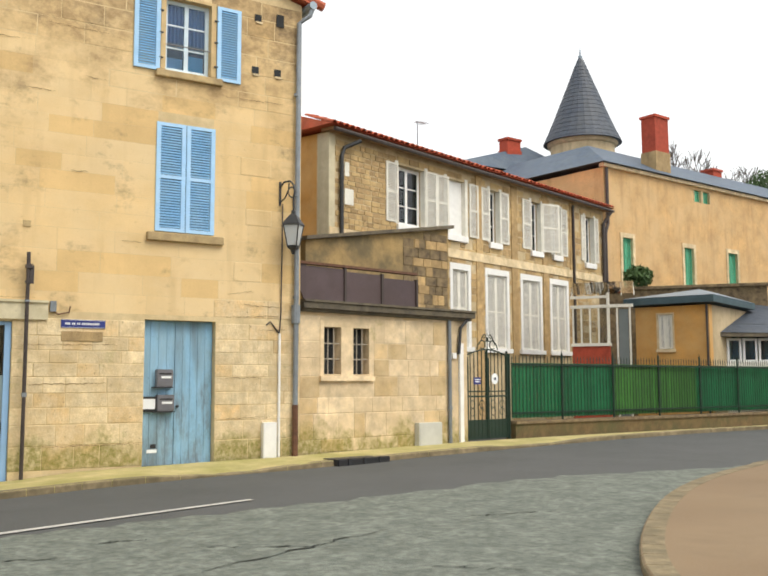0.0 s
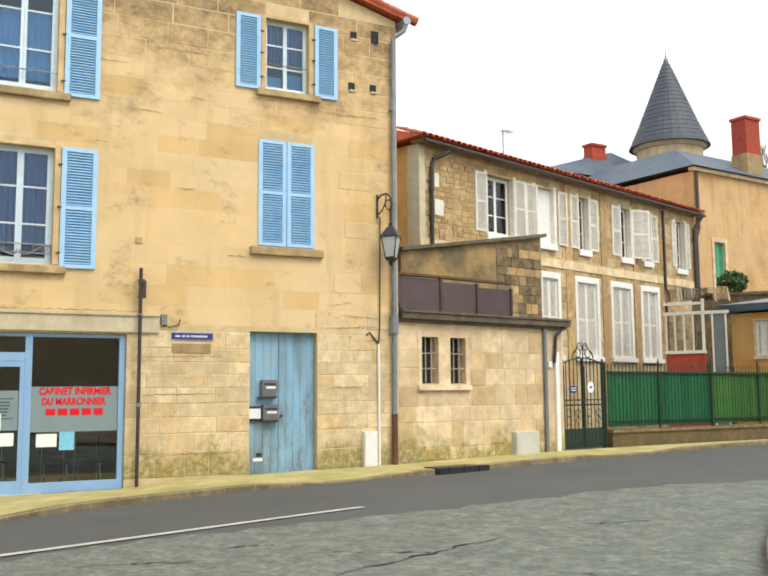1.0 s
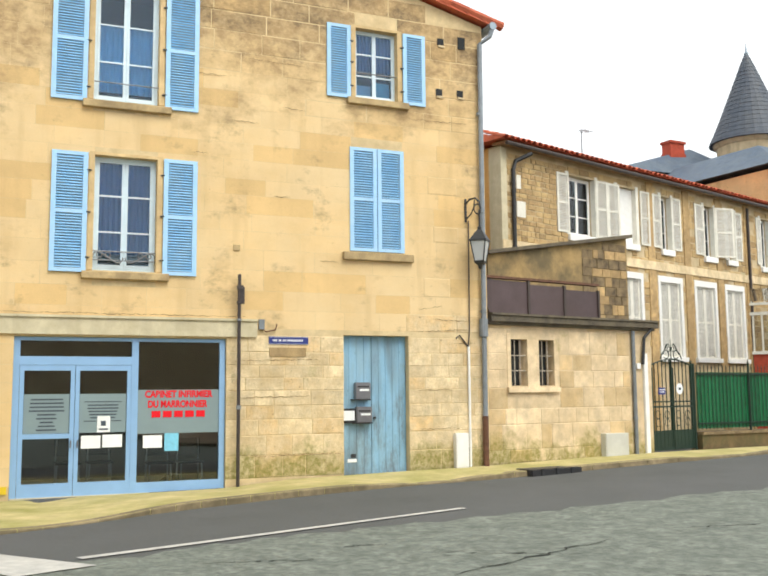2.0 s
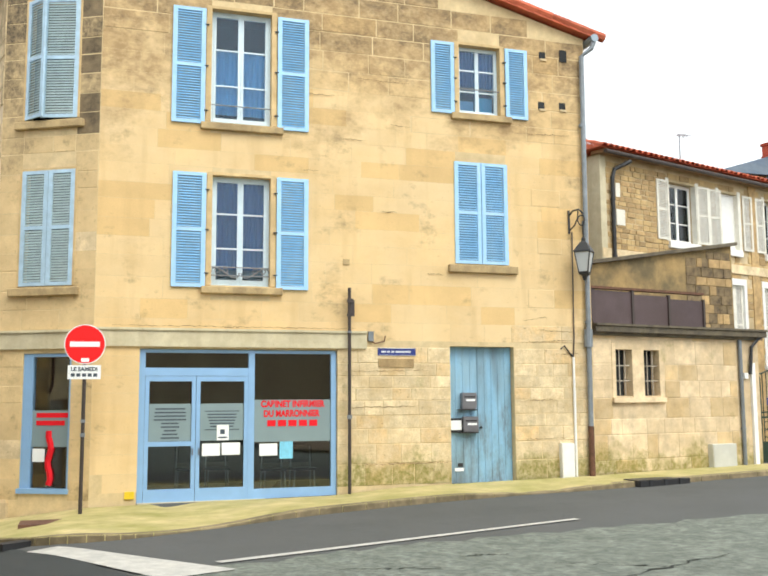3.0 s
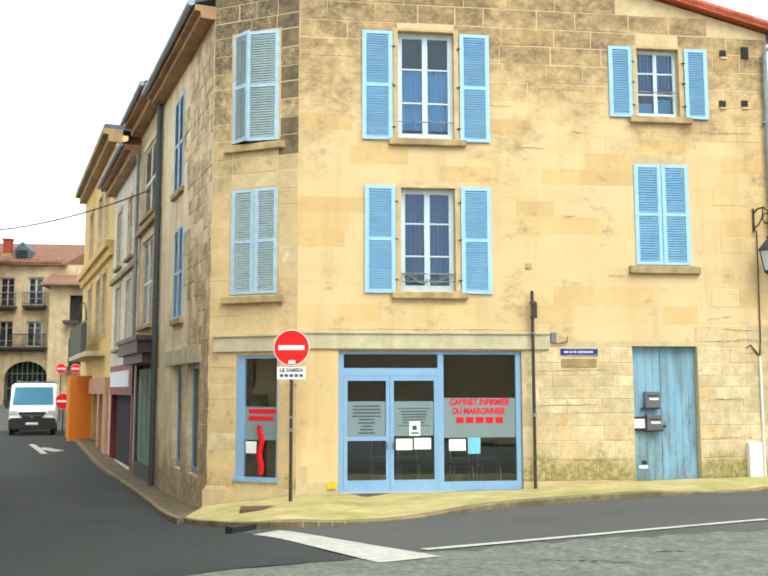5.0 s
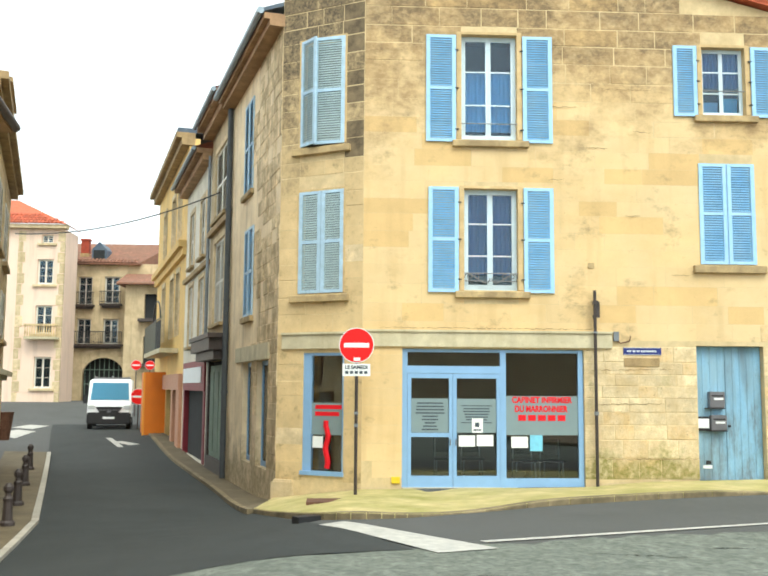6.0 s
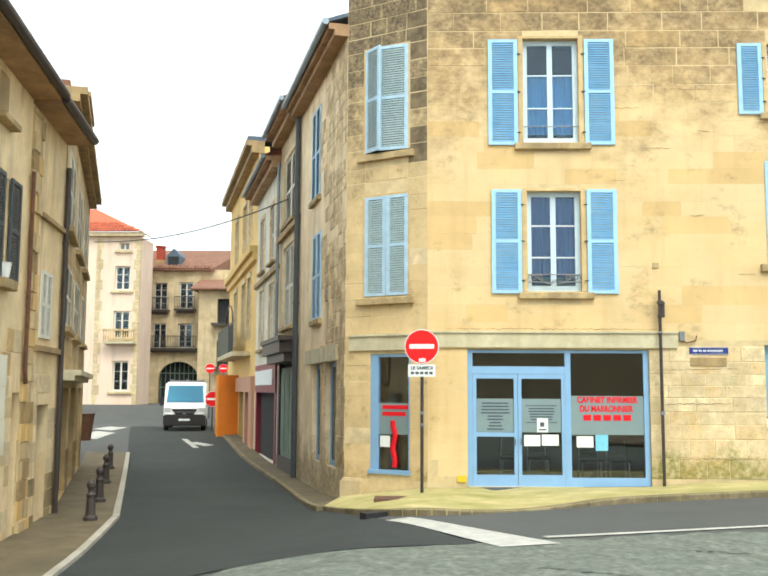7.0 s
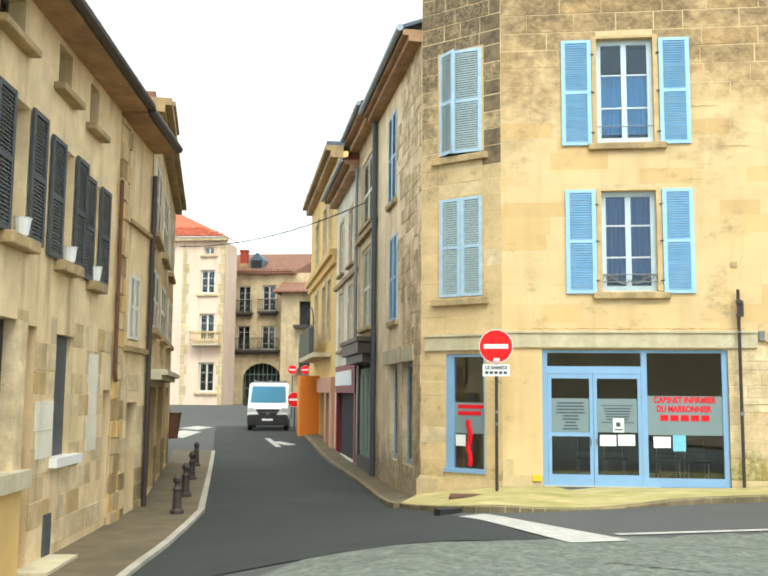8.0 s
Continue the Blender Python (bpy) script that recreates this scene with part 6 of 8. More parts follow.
# ---- ochre annex, conservatory and dark-roofed shed in the garden ----
ax = thing("garden_annex", pose(0, 0, 0), "ochre rendered annex with a flat zinc roof", "outbuilding")
AX = face_frame(-5.58, 23.43, -69.1)
part("wall", wall_mesh(2.41, 4.0, 0.3, [(0.76, 1.24, 2.62, 3.74)], 0, 0.1), PLASTER_Y, ax, "", AX)
part("wall", boxes((2.11, 2.41, 0.3, 4.0, 0.1, 4.0)), PLASTER_C, ax, "", AX)
part("wall", boxes((0.0, 0.3, 0.3, 4.0, 0.1, 4.0)), PLASTER_Y, ax, "", AX)
pieces("window_surround", ((0.71, 0.76, -0.03, 0.2, 2.55, 3.79), (1.24, 1.29, -0.03, 0.2, 2.55, 3.79), (0.76, 1.24, -0.03, 0.2, 3.74, 3.79), (0.68, 1.32, -0.06, 0.2, 2.52, 2.62)), STONE_LOW, ax, "", AX)
for s in (0, 1):
    sh = shutter(ax, 0, 0, 0.235, 1.1, OFFWHITE, GREYWHITE, rail=0, y=0, label="closed white louvred shutter")
    sh.matrix_basis = AX @ pose(0.765 + s * 0.237, 0.03, 2.63)
part("backing", boxes((0.76, 1.24, 0.2, 0.23, 2.62, 3.74)), OPENING_SHADE, ax, "", AX)
part("fascia", boxes((-0.3, 2.65, -0.25, 4.2, 4.06, 4.28)), mat("dark_teal_fascia", (0.05, 0.085, 0.10), var=0.15), ax, "dark teal roof fascia", AX)
bm = bmesh.new()
v = [bm.verts.new(p) for p in ((-0.3, -0.25, 4.29), (2.65, -0.25, 4.29), (2.65, 4.2, 4.29), (-0.3, 4.2, 4.29), (1.7, 1.3, 4.62), (1.7, 3.0, 4.62))]
for f in ((0, 1, 4), (1, 2, 5, 4), (2, 3, 5), (3, 0, 4, 5)):
    bm.faces.new([v[i] for i in f])
part("roof", bm, ZINC, ax, "ribbed zinc roof", AX)
dp = thing("drainpipe", AX, "dark drainpipe at the corner of the ochre annex", "drainpipe")
pipe(dp, "pipe", [(2.36, -0.06, 4.0), (2.36, -0.06, 0.5)], 0.035, BROWN_METAL)
cv = thing("conservatory", face_frame(-6.49, 21.46, -55.1), "small white framed conservatory with a glass lean-to roof", "conservatory")
part("base", boxes((0.0, 1.2, 0, 0.2, 0.1, 2.72)), BRICK_RED, cv)
part("sill", boxes((-0.03, 1.23, -0.04, 0.22, 2.72, 2.82)), OFFWHITE, cv)
for u in (0.03, 0.3, 0.58, 0.86, 1.16, 1.45, 1.85):
    part("post", boxes((u - 0.025, u + 0.025, 0.02, 0.08, 0.1 if u > 1.2 else 2.82, 4.0)), OFFWHITE, cv)
part("post", boxes((1.13, 1.21, 0.0, 0.1, 2.82, 4.45)), OFFWHITE, cv)
pieces("beam", ((-0.05, 1.95, 0.0, 0.1, 3.96, 4.06), (-0.05, 1.2, 0.0, 0.1, 4.28, 4.36)), OFFWHITE, cv)
for a, b in ((0.06, 0.27), (0.33, 0.55), (0.61, 0.83), (0.89, 1.1)):
    part("pane", boxes((a, b, 0.05, 0.055, 2.82, 3.96)), CLEAR, cv)
part("door", boxes((1.5, 1.8, 0.04, 0.08, 0.3, 3.9)), ROOM, cv)
for k in range(6):
    bm = bmesh.new()
    tube(bm, [(k * 0.4, 0.05, 4.36), (k * 0.4 - 0.3, 1.8, 4.95)], 0.022, 4)
    part("rafter", bm, OFFWHITE, cv)
bm = bmesh.new()
v = [bm.verts.new(p) for p in ((-0.05, 0, 4.4), (2.0, 0, 4.4), (1.7, 1.9, 5.0), (-0.35, 1.9, 5.0))]
bm.faces.new(v)
bmesh.ops.solidify(bm, geom=list(bm.faces), thickness=0.01)
part("roof_glass", bm, CLEAR, cv)
shd = thing("garden_shed", pose(0, 0, 0), "white framed garden building with a dark slate lean-to roof", "outbuilding")
SH = face_frame(-4.19, 24.84, -24.1)
part("wall", boxes((0, 3.4, 0.1, 0.4, 0.1, 2.2)), OFFWHITE, shd, "", SH)
for a in (0.1, 1.0, 1.55, 2.1, 2.65):
    wv = casement(shd, a, a + (0.8 if a < 0.5 else 0.5), 2.2, 2.98, depth=0.1, frame_mat=WHITE, bars=1 if a < 0.5 else 0, leaves=2 if a < 0.5 else 1)
    wv.matrix_basis = SH
part("eave", boxes((-0.7, 3.8, -0.28, 0.2, 3.02, 3.14)), COPING_DARK, shd, "", SH)
bm = bmesh.new()
v = [bm.verts.new(p) for p in ((-0.75, -0.3, 3.15), (3.9, -0.3, 3.15), (3.9, 2.6, 4.3), (1.3, 2.6, 4.3), (-0.75, 2.6, 3.15))]
for f in ((0, 1, 2, 3), (0, 3, 4)):
    bm.faces.new([v[i] for i in f])
part("roof", bm, SLATE_DARK, shd, "", SH)
gw2 = thing("garden_wall", face_frame(-9.01, 25.92, -50.1), "dark mossy garden wall behind the annex", "wall")
part("wall", boxes((-0.5, 5.4, 0, 0.4, 0.1, 5.0)), STONE_DARK, gw2)
part("coping", boxes((-0.6, 5.5, -0.12, 0.5, 5.0, 5.1)), STONE_DARK, gw2)


def leaf_clump(name, m, size, count, label, seed, category="shrub"):
    """A loose crown of many single leaves on short twigs."""
    t = thing(name, m, label, category)
    rng = random.Random(seed)
    bm = bmesh.new()
    for k in range(count):
        d = Vector((rng.gauss(0, 1), rng.gauss(0, 1), rng.gauss(0, 1))).normalized() * rng.random() ** 0.45
        p = Vector((d.x * size[0], d.y * size[1], d.z * size[2] + size[2]))
        q = Euler((rng.uniform(0, 6.3), rng.uniform(0, 6.3), rng.uniform(0, 6.3))).to_matrix()
        s = rng.uniform(0.06, 0.13)
        vs = [bm.verts.new(p + q @ Vector(c)) for c in ((-s, 0, 0), (0, -s * 0.5, s * 0.2), (s, 0, 0), (0, s * 0.5, s * 0.2))]
        bm.faces.new(vs)
    part("leaves", bm, LEAF, t)
    bm = bmesh.new()
    for k in range(7):
        bar(bm, (0, 0, -0.3), (rng.uniform(-1, 1) * size[0] * 0.7, rng.uniform(-1, 1) * size[1] * 0.7, size[2] * rng.uniform(0.8, 1.6)), 0.02, 5, 0.006)
    part("twigs", bm, BARK, t)
    return t


leaf_clump("shrub", pose(-8.37, 26.63, 5.08), (0.5, 0.6, 0.42), 700, "dark green ivy bush on top of the garden wall", 3)
leaf_clump("shrub", pose(-18.92, 49.26, 12.0), (1.3, 1.5, 1.2), 1500, "dark evergreen beyond the slate roof", 5)


def bare_tree(x, y, z0, h, seed):
    t = thing("bare_tree", pose(x, y, z0), "bare leafless winter tree beyond the roofs", "tree", "winter trees")
    rng = random.Random(seed)
    trunk, twigs = bmesh.new(), bmesh.new()
    bar(trunk, (0, 0, 0), (0, 0, h * 0.62), 0.2, 7, 0.1)
    def grow(p, d, L, r, depth):
        q = p + d * L
        r = max(r, 0.02)
        bar(trunk if depth < 2 else twigs, p, q, r, 5, max(r * 0.65, 0.016))
        if depth < 4:
            for _ in range(2 if depth < 1 else 3):
                e = (d + Vector((rng.uniform(-0.7, 0.7), rng.uniform(-0.7, 0.7), rng.uniform(-0.15, 0.5)))).normalized()
                grow(q, e, L * rng.uniform(0.6, 0.85), r * 0.62, depth + 1)
    for _ in range(3):
        grow(Vector((0, 0, h * 0.6)), Vector((rng.uniform(-0.4, 0.4), rng.uniform(-0.4, 0.4), 1)).normalized(), h * 0.12, 0.09, 0)
    part("trunk", trunk, BARK, t)
    part("crown", twigs, BARK, t)


for i, (x, y, z0, h) in enumerate(((-30.2, 54.0, 0, 19.6), (-29.0, 55.4, 0, 19.0), (-26.6, 56.6, 0, 17.6), (-25.6, 57.4, 0, 17.8), (-24.4, 58.2, 0, 17.4), (-41.2, 40.3, 0, 18.4), (-39.5, 42.6, 0, 18.0))):
    bare_tree(x, y, z0, h, 40 + i)

# ---- gate and green fence ----
def fence_point(t):
    """Plan point along the railing, t in metres from the gate."""
    pts = [(-1.08, 13.05), (-1.58, 14.8), (-1.94, 18.73), (-2.76, 26.11), (-4.27, 39.89)]
    for (ax_, ay_), (bx_, by_) in zip(pts, pts[1:]):
        L = math.hypot(bx_ - ax_, by_ - ay_)
        if t <= L or (bx_, by_) == pts[-1]:
            return ax_ + (bx_ - ax_) * t / L, ay_ + (by_ - ay_) * t / L, math.degrees(math.atan2(-(bx_ - ax_), by_ - ay_))
        t -= L


gx_, gy_, gyaw = fence_point(0.05)
GATE = face_frame(gx_, gy_, gyaw, 0.2)
gate = thing("garden_gate", GATE, "dark green wrought iron double gate with a scrolled crest", "gate")
GWd = 1.72
for s in (0, 1):
    u0, u1 = (0.06, GWd / 2 - 0.01) if s == 0 else (GWd / 2 + 0.01, GWd - 0.06)
    bm = boxes((u0, u0 + 0.035, 0, 0.035, 0.05, 1.95), (u1 - 0.035, u1, 0, 0.035, 0.05, 2.12), (u0, u1, 0.002, 0.033, 0.05, 0.1), (u0, u1, 0.002, 0.033, 1.02, 1.06), (u0, u1, 0.002, 0.033, 1.14, 1.17))
    leaf = part("gate_leaf", bm, FENCE_DARK, gate)
    part("kick_panel", boxes((u0 + 0.03, u1 - 0.03, 0.012, 0.02, 0.08, 0.5)), FENCE_DARK, leaf)
    for k in range(5):
        u = u0 + 0.12 + k * (u1 - u0 - 0.2) / 4
        bm = bmesh.new()
        arch = 1.98 + 0.14 * math.sin(math.pi * u / GWd)
        bar(bm, (u, 0.017, 0.1), (u, 0.017, arch), 0.011, 6)
        part("rod", bm, FENCE_DARK, leaf)
    for zc in (0.68, 0.86):
        for k in range(2):
            uc = u0 + 0.2 + k * 0.36
            bm = bmesh.new()
            tube(bm, [(uc + 0.09 * math.cos(t), 0.017, zc + 0.09 * math.sin(t)) for t in np.linspace(0, 5.4, 10)], 0.009, 5)
            part("scroll", bm, FENCE_DARK, leaf)
bm = bmesh.new()
tube(bm, [(GWd * k / 12, 0.017, 1.98 + 0.16 * math.sin(math.pi * k / 12)) for k in range(13)], 0.018, 6)
for s in (-1, 1):
    tube(bm, [(GWd / 2 + s * (0.42 - 0.36 * k / 10), 0.017, 2.14 + 0.34 * math.sin(math.pi * 0.5 * k / 10) + 0.03 * math.sin(k)) for k in range(11)], 0.014, 6)
    tube(bm, [(GWd / 2 + s * (0.2 + 0.11 * math.cos(t)), 0.017, 2.25 + 0.1 * math.sin(t)) for t in np.linspace(0, 5.5, 10)], 0.012, 6)
    tube(bm, [(GWd / 2 + s * (0.08 + 0.06 * math.cos(t)), 0.017, 2.38 + 0.06 * math.sin(t)) for t in np.linspace(0, 5.5, 8)], 0.011, 6)
bar(bm, (GWd / 2, 0.017, 2.1), (GWd / 2, 0.017, 2.62), 0.014, 6, 0.004)
part("crest", bm, FENCE_DARK, gate, "scrolled iron crest")
for u in (0.0, GWd):
    bm = bmesh.new()
    bar(bm, (u, 0.017, -0.05), (u, 0.017, 2.05), 0.04, 8)
    part("gate_post", bm, FENCE_DARK, gate)
gs = thing("gate_sign", GATE, "small blue sign fixed to the gate", "sign")
part("plate", boxes((0.26, 0.52, -0.03, -0.014, 1.32, 1.48)), BLUE_SIGN, gs)
part("bars", boxes((0.29, 0.49, -0.034, -0.0305, 1.42, 1.44), (0.31, 0.47, -0.034, -0.0305, 1.37, 1.39)), PAPER, gs)
gs = thing("gate_sign", GATE, "round white notice fixed to the gate", "sign")
bm = bmesh.new()
bar(bm, (1.1, -0.02, 1.45), (1.1, -0.012, 1.45), 0.13, 20)
part("plate", bm, PAPER, gs)
part("mark", boxes((1.06, 1.14, -0.026, -0.0205, 1.42, 1.48)), INK, gs)

fence = thing("railing_fence", pose(0, 0, 0), "dark green spiked railing backed with bright green metal slats", "fence")
fw_ = thing("fence_wall", pose(0, 0, 0), "low mossy stone wall under the railing", "wall")
t = 1.88
PITCH = 0.125
k = 0
slat_me = mesh_of("slat", boxes((0.004, PITCH - 0.010, 0.03, 0.042, 0.52, 1.86)), FENCE_GREEN)
lime_me = mesh_of("slat", boxes((0.004, PITCH - 0.010, 0.03, 0.042, 0.52, 1.86)), FENCE_LIME)
rod_bm = bmesh.new()
bar(rod_bm, (0, 0, 0.5), (0, 0, 1.95), 0.010, 5)
bar(rod_bm, (0, 0, 1.95), (0, 0, 2.06), 0.017, 5, 0.002)
rod_me = mesh_of("rod", rod_bm, FENCE_DARK)
while t < 21.5:
    x, y, yaw = fence_point(t)
    m = face_frame(x, y, yaw, 0.18)
    part("slat", lime_me if 5.7 < t < 9.5 else slat_me, FENCE_GREEN, fence, "", m)
    part("rod", rod_me, FENCE_DARK, fence, "", m)
    if k % 16 == 14:
        bm = bmesh.new()
        bar(bm, (0, -0.02, 0.4), (0, -0.02, 2.10), 0.028, 8)
        bar(bm, (0, -0.02, 2.10), (0, -0.02, 2.20), 0.02, 8, 0.004)
        part("post", bm, FENCE_DARK, fence, "", m)
    t += PITCH
    k += 1
for a, b in ((1.86, 5.7), (5.7, 13.1), (13.1, 21.6)):
    xa, ya, yaw = fence_point(a + 0.02)
    m = face_frame(xa, ya, yaw, 0.18)
    L = b - a
    part("rail", boxes((0, L, -0.015, 0.028, 1.80, 1.84), (0, L, -0.015, 0.028, 0.62, 0.66)), FENCE_DARK, fence, "", m)
    part("wall", boxes((0, L, -0.10, 0.25, -0.15, 0.38)), mat("mossy_low_wall", (0.16, 0.105, 0.045), var=0.3, scale=4, stain=(0.08, 0.08, 0.03), amount=0.8, stain_scale=1.5), fw_, "", m)
    part("coping", boxes((0, L, -0.14, 0.29, 0.38, 0.45)), STONE_DARK, fw_, "", m)

# storm drain in the kerb
sdn = thing("storm_drain", pose(1.1, 9.0, 0.0, 0, 0, 8.5), "dark cast iron storm drain set in the kerb", "drain")
part("lid", boxes((-0.30, 0.12, -0.62, 0.62, 0.06, 0.19)), IRON, sdn)
part("mouth", boxes((0.12, 0.15, -0.60, 0.60, 0.0, 0.18)), BLACK, sdn)
for s in (-0.36, 0.0, 0.36):
    part("bar", boxes((0.14, 0.17, s - 0.03, s + 0.03, 0.0, 0.2)), IRON, sdn)

# ---- houses on the far side of the narrow street ----
LH = face_frame(10.156, -6.793, 98.7, -0.223)
lh = thing("terrace_house", pose(0, 0, 0), "tan rendered terrace house with dark shutters and a deep wooden eave", "house", "terrace houses")
l_up = [(2.10, 2.70, 3.82, 5.48), (4.12, 4.66, 3.76, 5.36), (5.72, 6.04, 3.66, 5.2)]
l_att = [(1.55, 2.38, 6.22, 6.76), (3.76, 4.36, 6.16, 6.76), (5.34, 5.84, 6.06, 6.72)]
l_lo = [(0.6, 2.62, 0.97, 2.80), (4.2, 5.02, 1.02, 2.72), (3.02, 3.36, -0.3, 2.76), (6.82, 7.24, -0.4, 1.94)]
l_all = l_up + l_att + l_lo
LEND = 7.3
lwall = part("wall", wall_mesh(LEND, 6.86, 0.45, l_all, 0, -0.75), PLASTER_L, lh, "", LH)
stones(lwall, LEND, -0.5, 2.95, 0.34, 0.55, l_all, lambda u, z, r: ((STONE_BASE if z < 0.3 and r.random() < 0.6 else (STONE_LOW if r.random() < 0.45 else (STONE_WORN if r.random() < 0.3 else STONE_SIDE))), 0.009) if r.random() < 0.7 else None, seed=51, proud=0.008)
for i, (a, b, c, d) in enumerate(l_up + l_att):
    casement(lh, a, b, c, d, depth=0.22, frame_mat=SHOP_BROWN if i > 2 else WHITE, bars=1, room=False).matrix_basis = LH
    part("backing", boxes((a, b, 0.40, 0.43, c, d)), OPENING_SHADE, lh, "", LH)
    ob = sill(lh, a - 0.2, b + 0.2, c - 0.02, 0.15 if i < 3 else 0.1, 0.16)
    ob.matrix_basis = LH
    if i < 3:
        w = 0.58
        for u in (a - w - 0.01, b + 0.02):
            sh = shutter(lh, 0, 0, w, d - c + 0.05, SHUTTER_DARK, SHUTTER_DARK, y=0, label="open dark slate blue louvred shutter")
            sh.matrix_basis = LH @ pose(u, -0.06, c - 0.02)
        fl = thing("flower_pot", LH @ pose(b - 0.25, -0.06, c), "white flower pot on the window sill", "flower pot")
        bm = bmesh.new()
        lathe(bm, [(0.08, 0), (0.11, 0.2), (0.12, 0.22)], 12)
        part("pot", bm, WHITE, fl)
a, b, c, d = l_lo[0]
part("window", boxes((a, b, 0.16, 0.20, c, d)), BLACK, lh, "dark boarded shop opening", LH)
part("window_post", boxes((b, b + 0.3, -0.03, 0.2, c - 1.4, d)), STONE_LOW, lh, "", LH)
part("sill", boxes((a, b + 0.34, -0.16, 0.2, c - 0.22, c)), CEMENT, lh, "", LH)
part("wall_base", boxes((a, b + 0.3, -0.05, 0.05, -0.75, c - 0.22)), PLASTER_YL, lh, "plain yellow rendered wall foot", LH)
a, b, c, d = l_lo[1]
part("window", boxes((a, b, 0.10, 0.14, c, d)), SHUTTER_DARK, lh, "dark grey boarded window", LH)
part("sill", boxes((a - 0.12, b + 0.3, -0.12, 0.2, c - 0.13, c)), WHITE, lh, "white painted window sill", LH)
pieces("repair_block", ((a - 0.68, a - 0.03, -0.016, 0.1, c + 0.02, c + 0.38), (a - 0.74, a - 0.03, -0.014, 0.1, c + 0.39, c + 0.78), (b + 0.85, b + 1.4, -0.012, 0.1, c - 0.02, c + 0.52), (b + 0.9, b + 1.36, -0.012, 0.1, c + 0.53, c + 1.02), (b + 0.82, b + 1.38, -0.012, 0.1, c + 1.03, c + 1.5)), PLASTER_W, lh, "", LH)
for (a, b, c, d), mt in zip(l_lo[2:], (WOOD_EAVE, GREYWHITE)):
    part("door", boxes((a, b, 0.18, 0.22, c, d)), mt, lh, "", LH)
pt = thing("vent_cover", LH @ pose(4.1, 0, 0), "tall dark grille low on the wall", "vent")
part("grille", boxes((-0.14, 0.14, -0.03, 0.0, -0.3, 0.28)), SHUTTER_DARK, pt)
st = thing("door_step", LH @ pose(3.6, 0, -0.42), "low stone door step on the pavement", "step")
part("slab", boxes((-0.7, 0.6, -0.42, 0.0, 0.0, 0.15)), CEMENT, st)
# deep wooden eave
def deep_eave(house_, u0, u1, z):
    part("eave", boxes((u0, u1, -0.46, 0.3, z, z + 0.09)), WOOD_EAVE, house_, "brown boarded eave", LH)
    b_ = bmesh.new()
    bar(b_, (u0, -0.52, z + 0.1), (u1, -0.52, z + 0.1), 0.08, 10)
    part("gutter", b_, BROWN_METAL, house_, "", LH)
    b_ = bmesh.new()
    vs_ = [b_.verts.new(p) for p in ((u0, -0.5, z + 0.17), (u1, -0.5, z + 0.17), (u1, 4.5, z + 1.9), (u0, 4.5, z + 1.9))]
    b_.faces.new(vs_)
    bmesh.ops.solidify(b_, geom=list(b_.faces), thickness=0.08)
    part("roof", b_, TILE_OLD, house_, "", LH)


deep_eave(lh, -0.4, LEND, 6.86)
part("wall", boxes((0, 0.4, 0.45, 7, -0.75, 6.86), (0.4, LEND, 6.6, 7.0, -0.75, 6.86)), PLASTER_L, lh, "", LH)
# narrow house between a stone pier and the next terrace
ln = thing("terrace_house", pose(0, 0, 0), "narrow tan stone house with white shutters beside a stone pier", "house", "terrace houses")
n_open = [(8.35, 9.15, 2.9, 4.1), (8.5, 9.35, -0.45, 1.72)]
nw = part("wall", wall_mesh(10.0, 6.80, 0.45, n_open, LEND, -0.75), PLASTER_L, ln, "", LH)
stones(nw, 8.0, -0.5, 6.75, 0.33, 0.36, [], lambda u, z, r: STONE_SIDE if r.random() < 0.55 else (STONE_OCHRE if r.random() < 0.6 else RUBBLE), seed=52, u0=LEND + 0.02, proud=0.05)
stones(nw, 10.0, -0.5, 2.4, 0.3, 0.5, n_open, lambda u, z, r: (STONE_BASE if z < 0.4 else STONE_LOW) if r.random() < 0.6 else None, seed=54, u0=8.05, proud=0.01)
a, b, c, d = n_open[0]
for q_ in (0, 1):
    sh = shutter(ln, 0, 0, (b - a) / 2, d - c, OFFWHITE, GREYWHITE, y=0, label="closed white louvred shutter")
    sh.matrix_basis = LH @ pose(a + q_ * (b - a) / 2, -0.03, c)
part("backing", boxes((a, b, 0.3, 0.33, c, d)), OPENING_SHADE, ln, "", LH)
a, b, c, d = n_open[1]
part("door", boxes((a, b, 0.2, 0.24, c, d)), SHOP_BROWN, ln, "dark brown door", LH)
pieces("string_course", ((8.05, 9.95, -0.08, 0.05, 2.66, 2.76), (8.05, 9.95, -0.08, 0.05, 5.0, 5.08)), STONE_AGED, ln, "", LH)
deep_eave(ln, LEND + 0.01, 10.05, 6.80)
part("wall", boxes((LEND, 10.0, 6.6, 7.0, -0.75, 6.4)), PLASTER_L, ln, "", LH)
dp = thing("drainpipe", LH, "dark drainpipe between two terrace houses", "drainpipe")
pipe(dp, "pipe", [(9.9, -0.08, 6.3), (9.9, -0.08, -0.4)], 0.05, BROWN_METAL, collars=((9.9, -0.08, 1.3), (9.9, -0.08, 3.0), (9.9, -0.08, 4.8)))
dp = thing("drainpipe", LH, "rusty drainpipe on the stone pier", "drainpipe")
pipe(dp, "pipe", [(7.22, -0.08, 5.6), (7.22, -0.08, 2.3), (7.3, -0.08, 2.1)], 0.035, RUST)
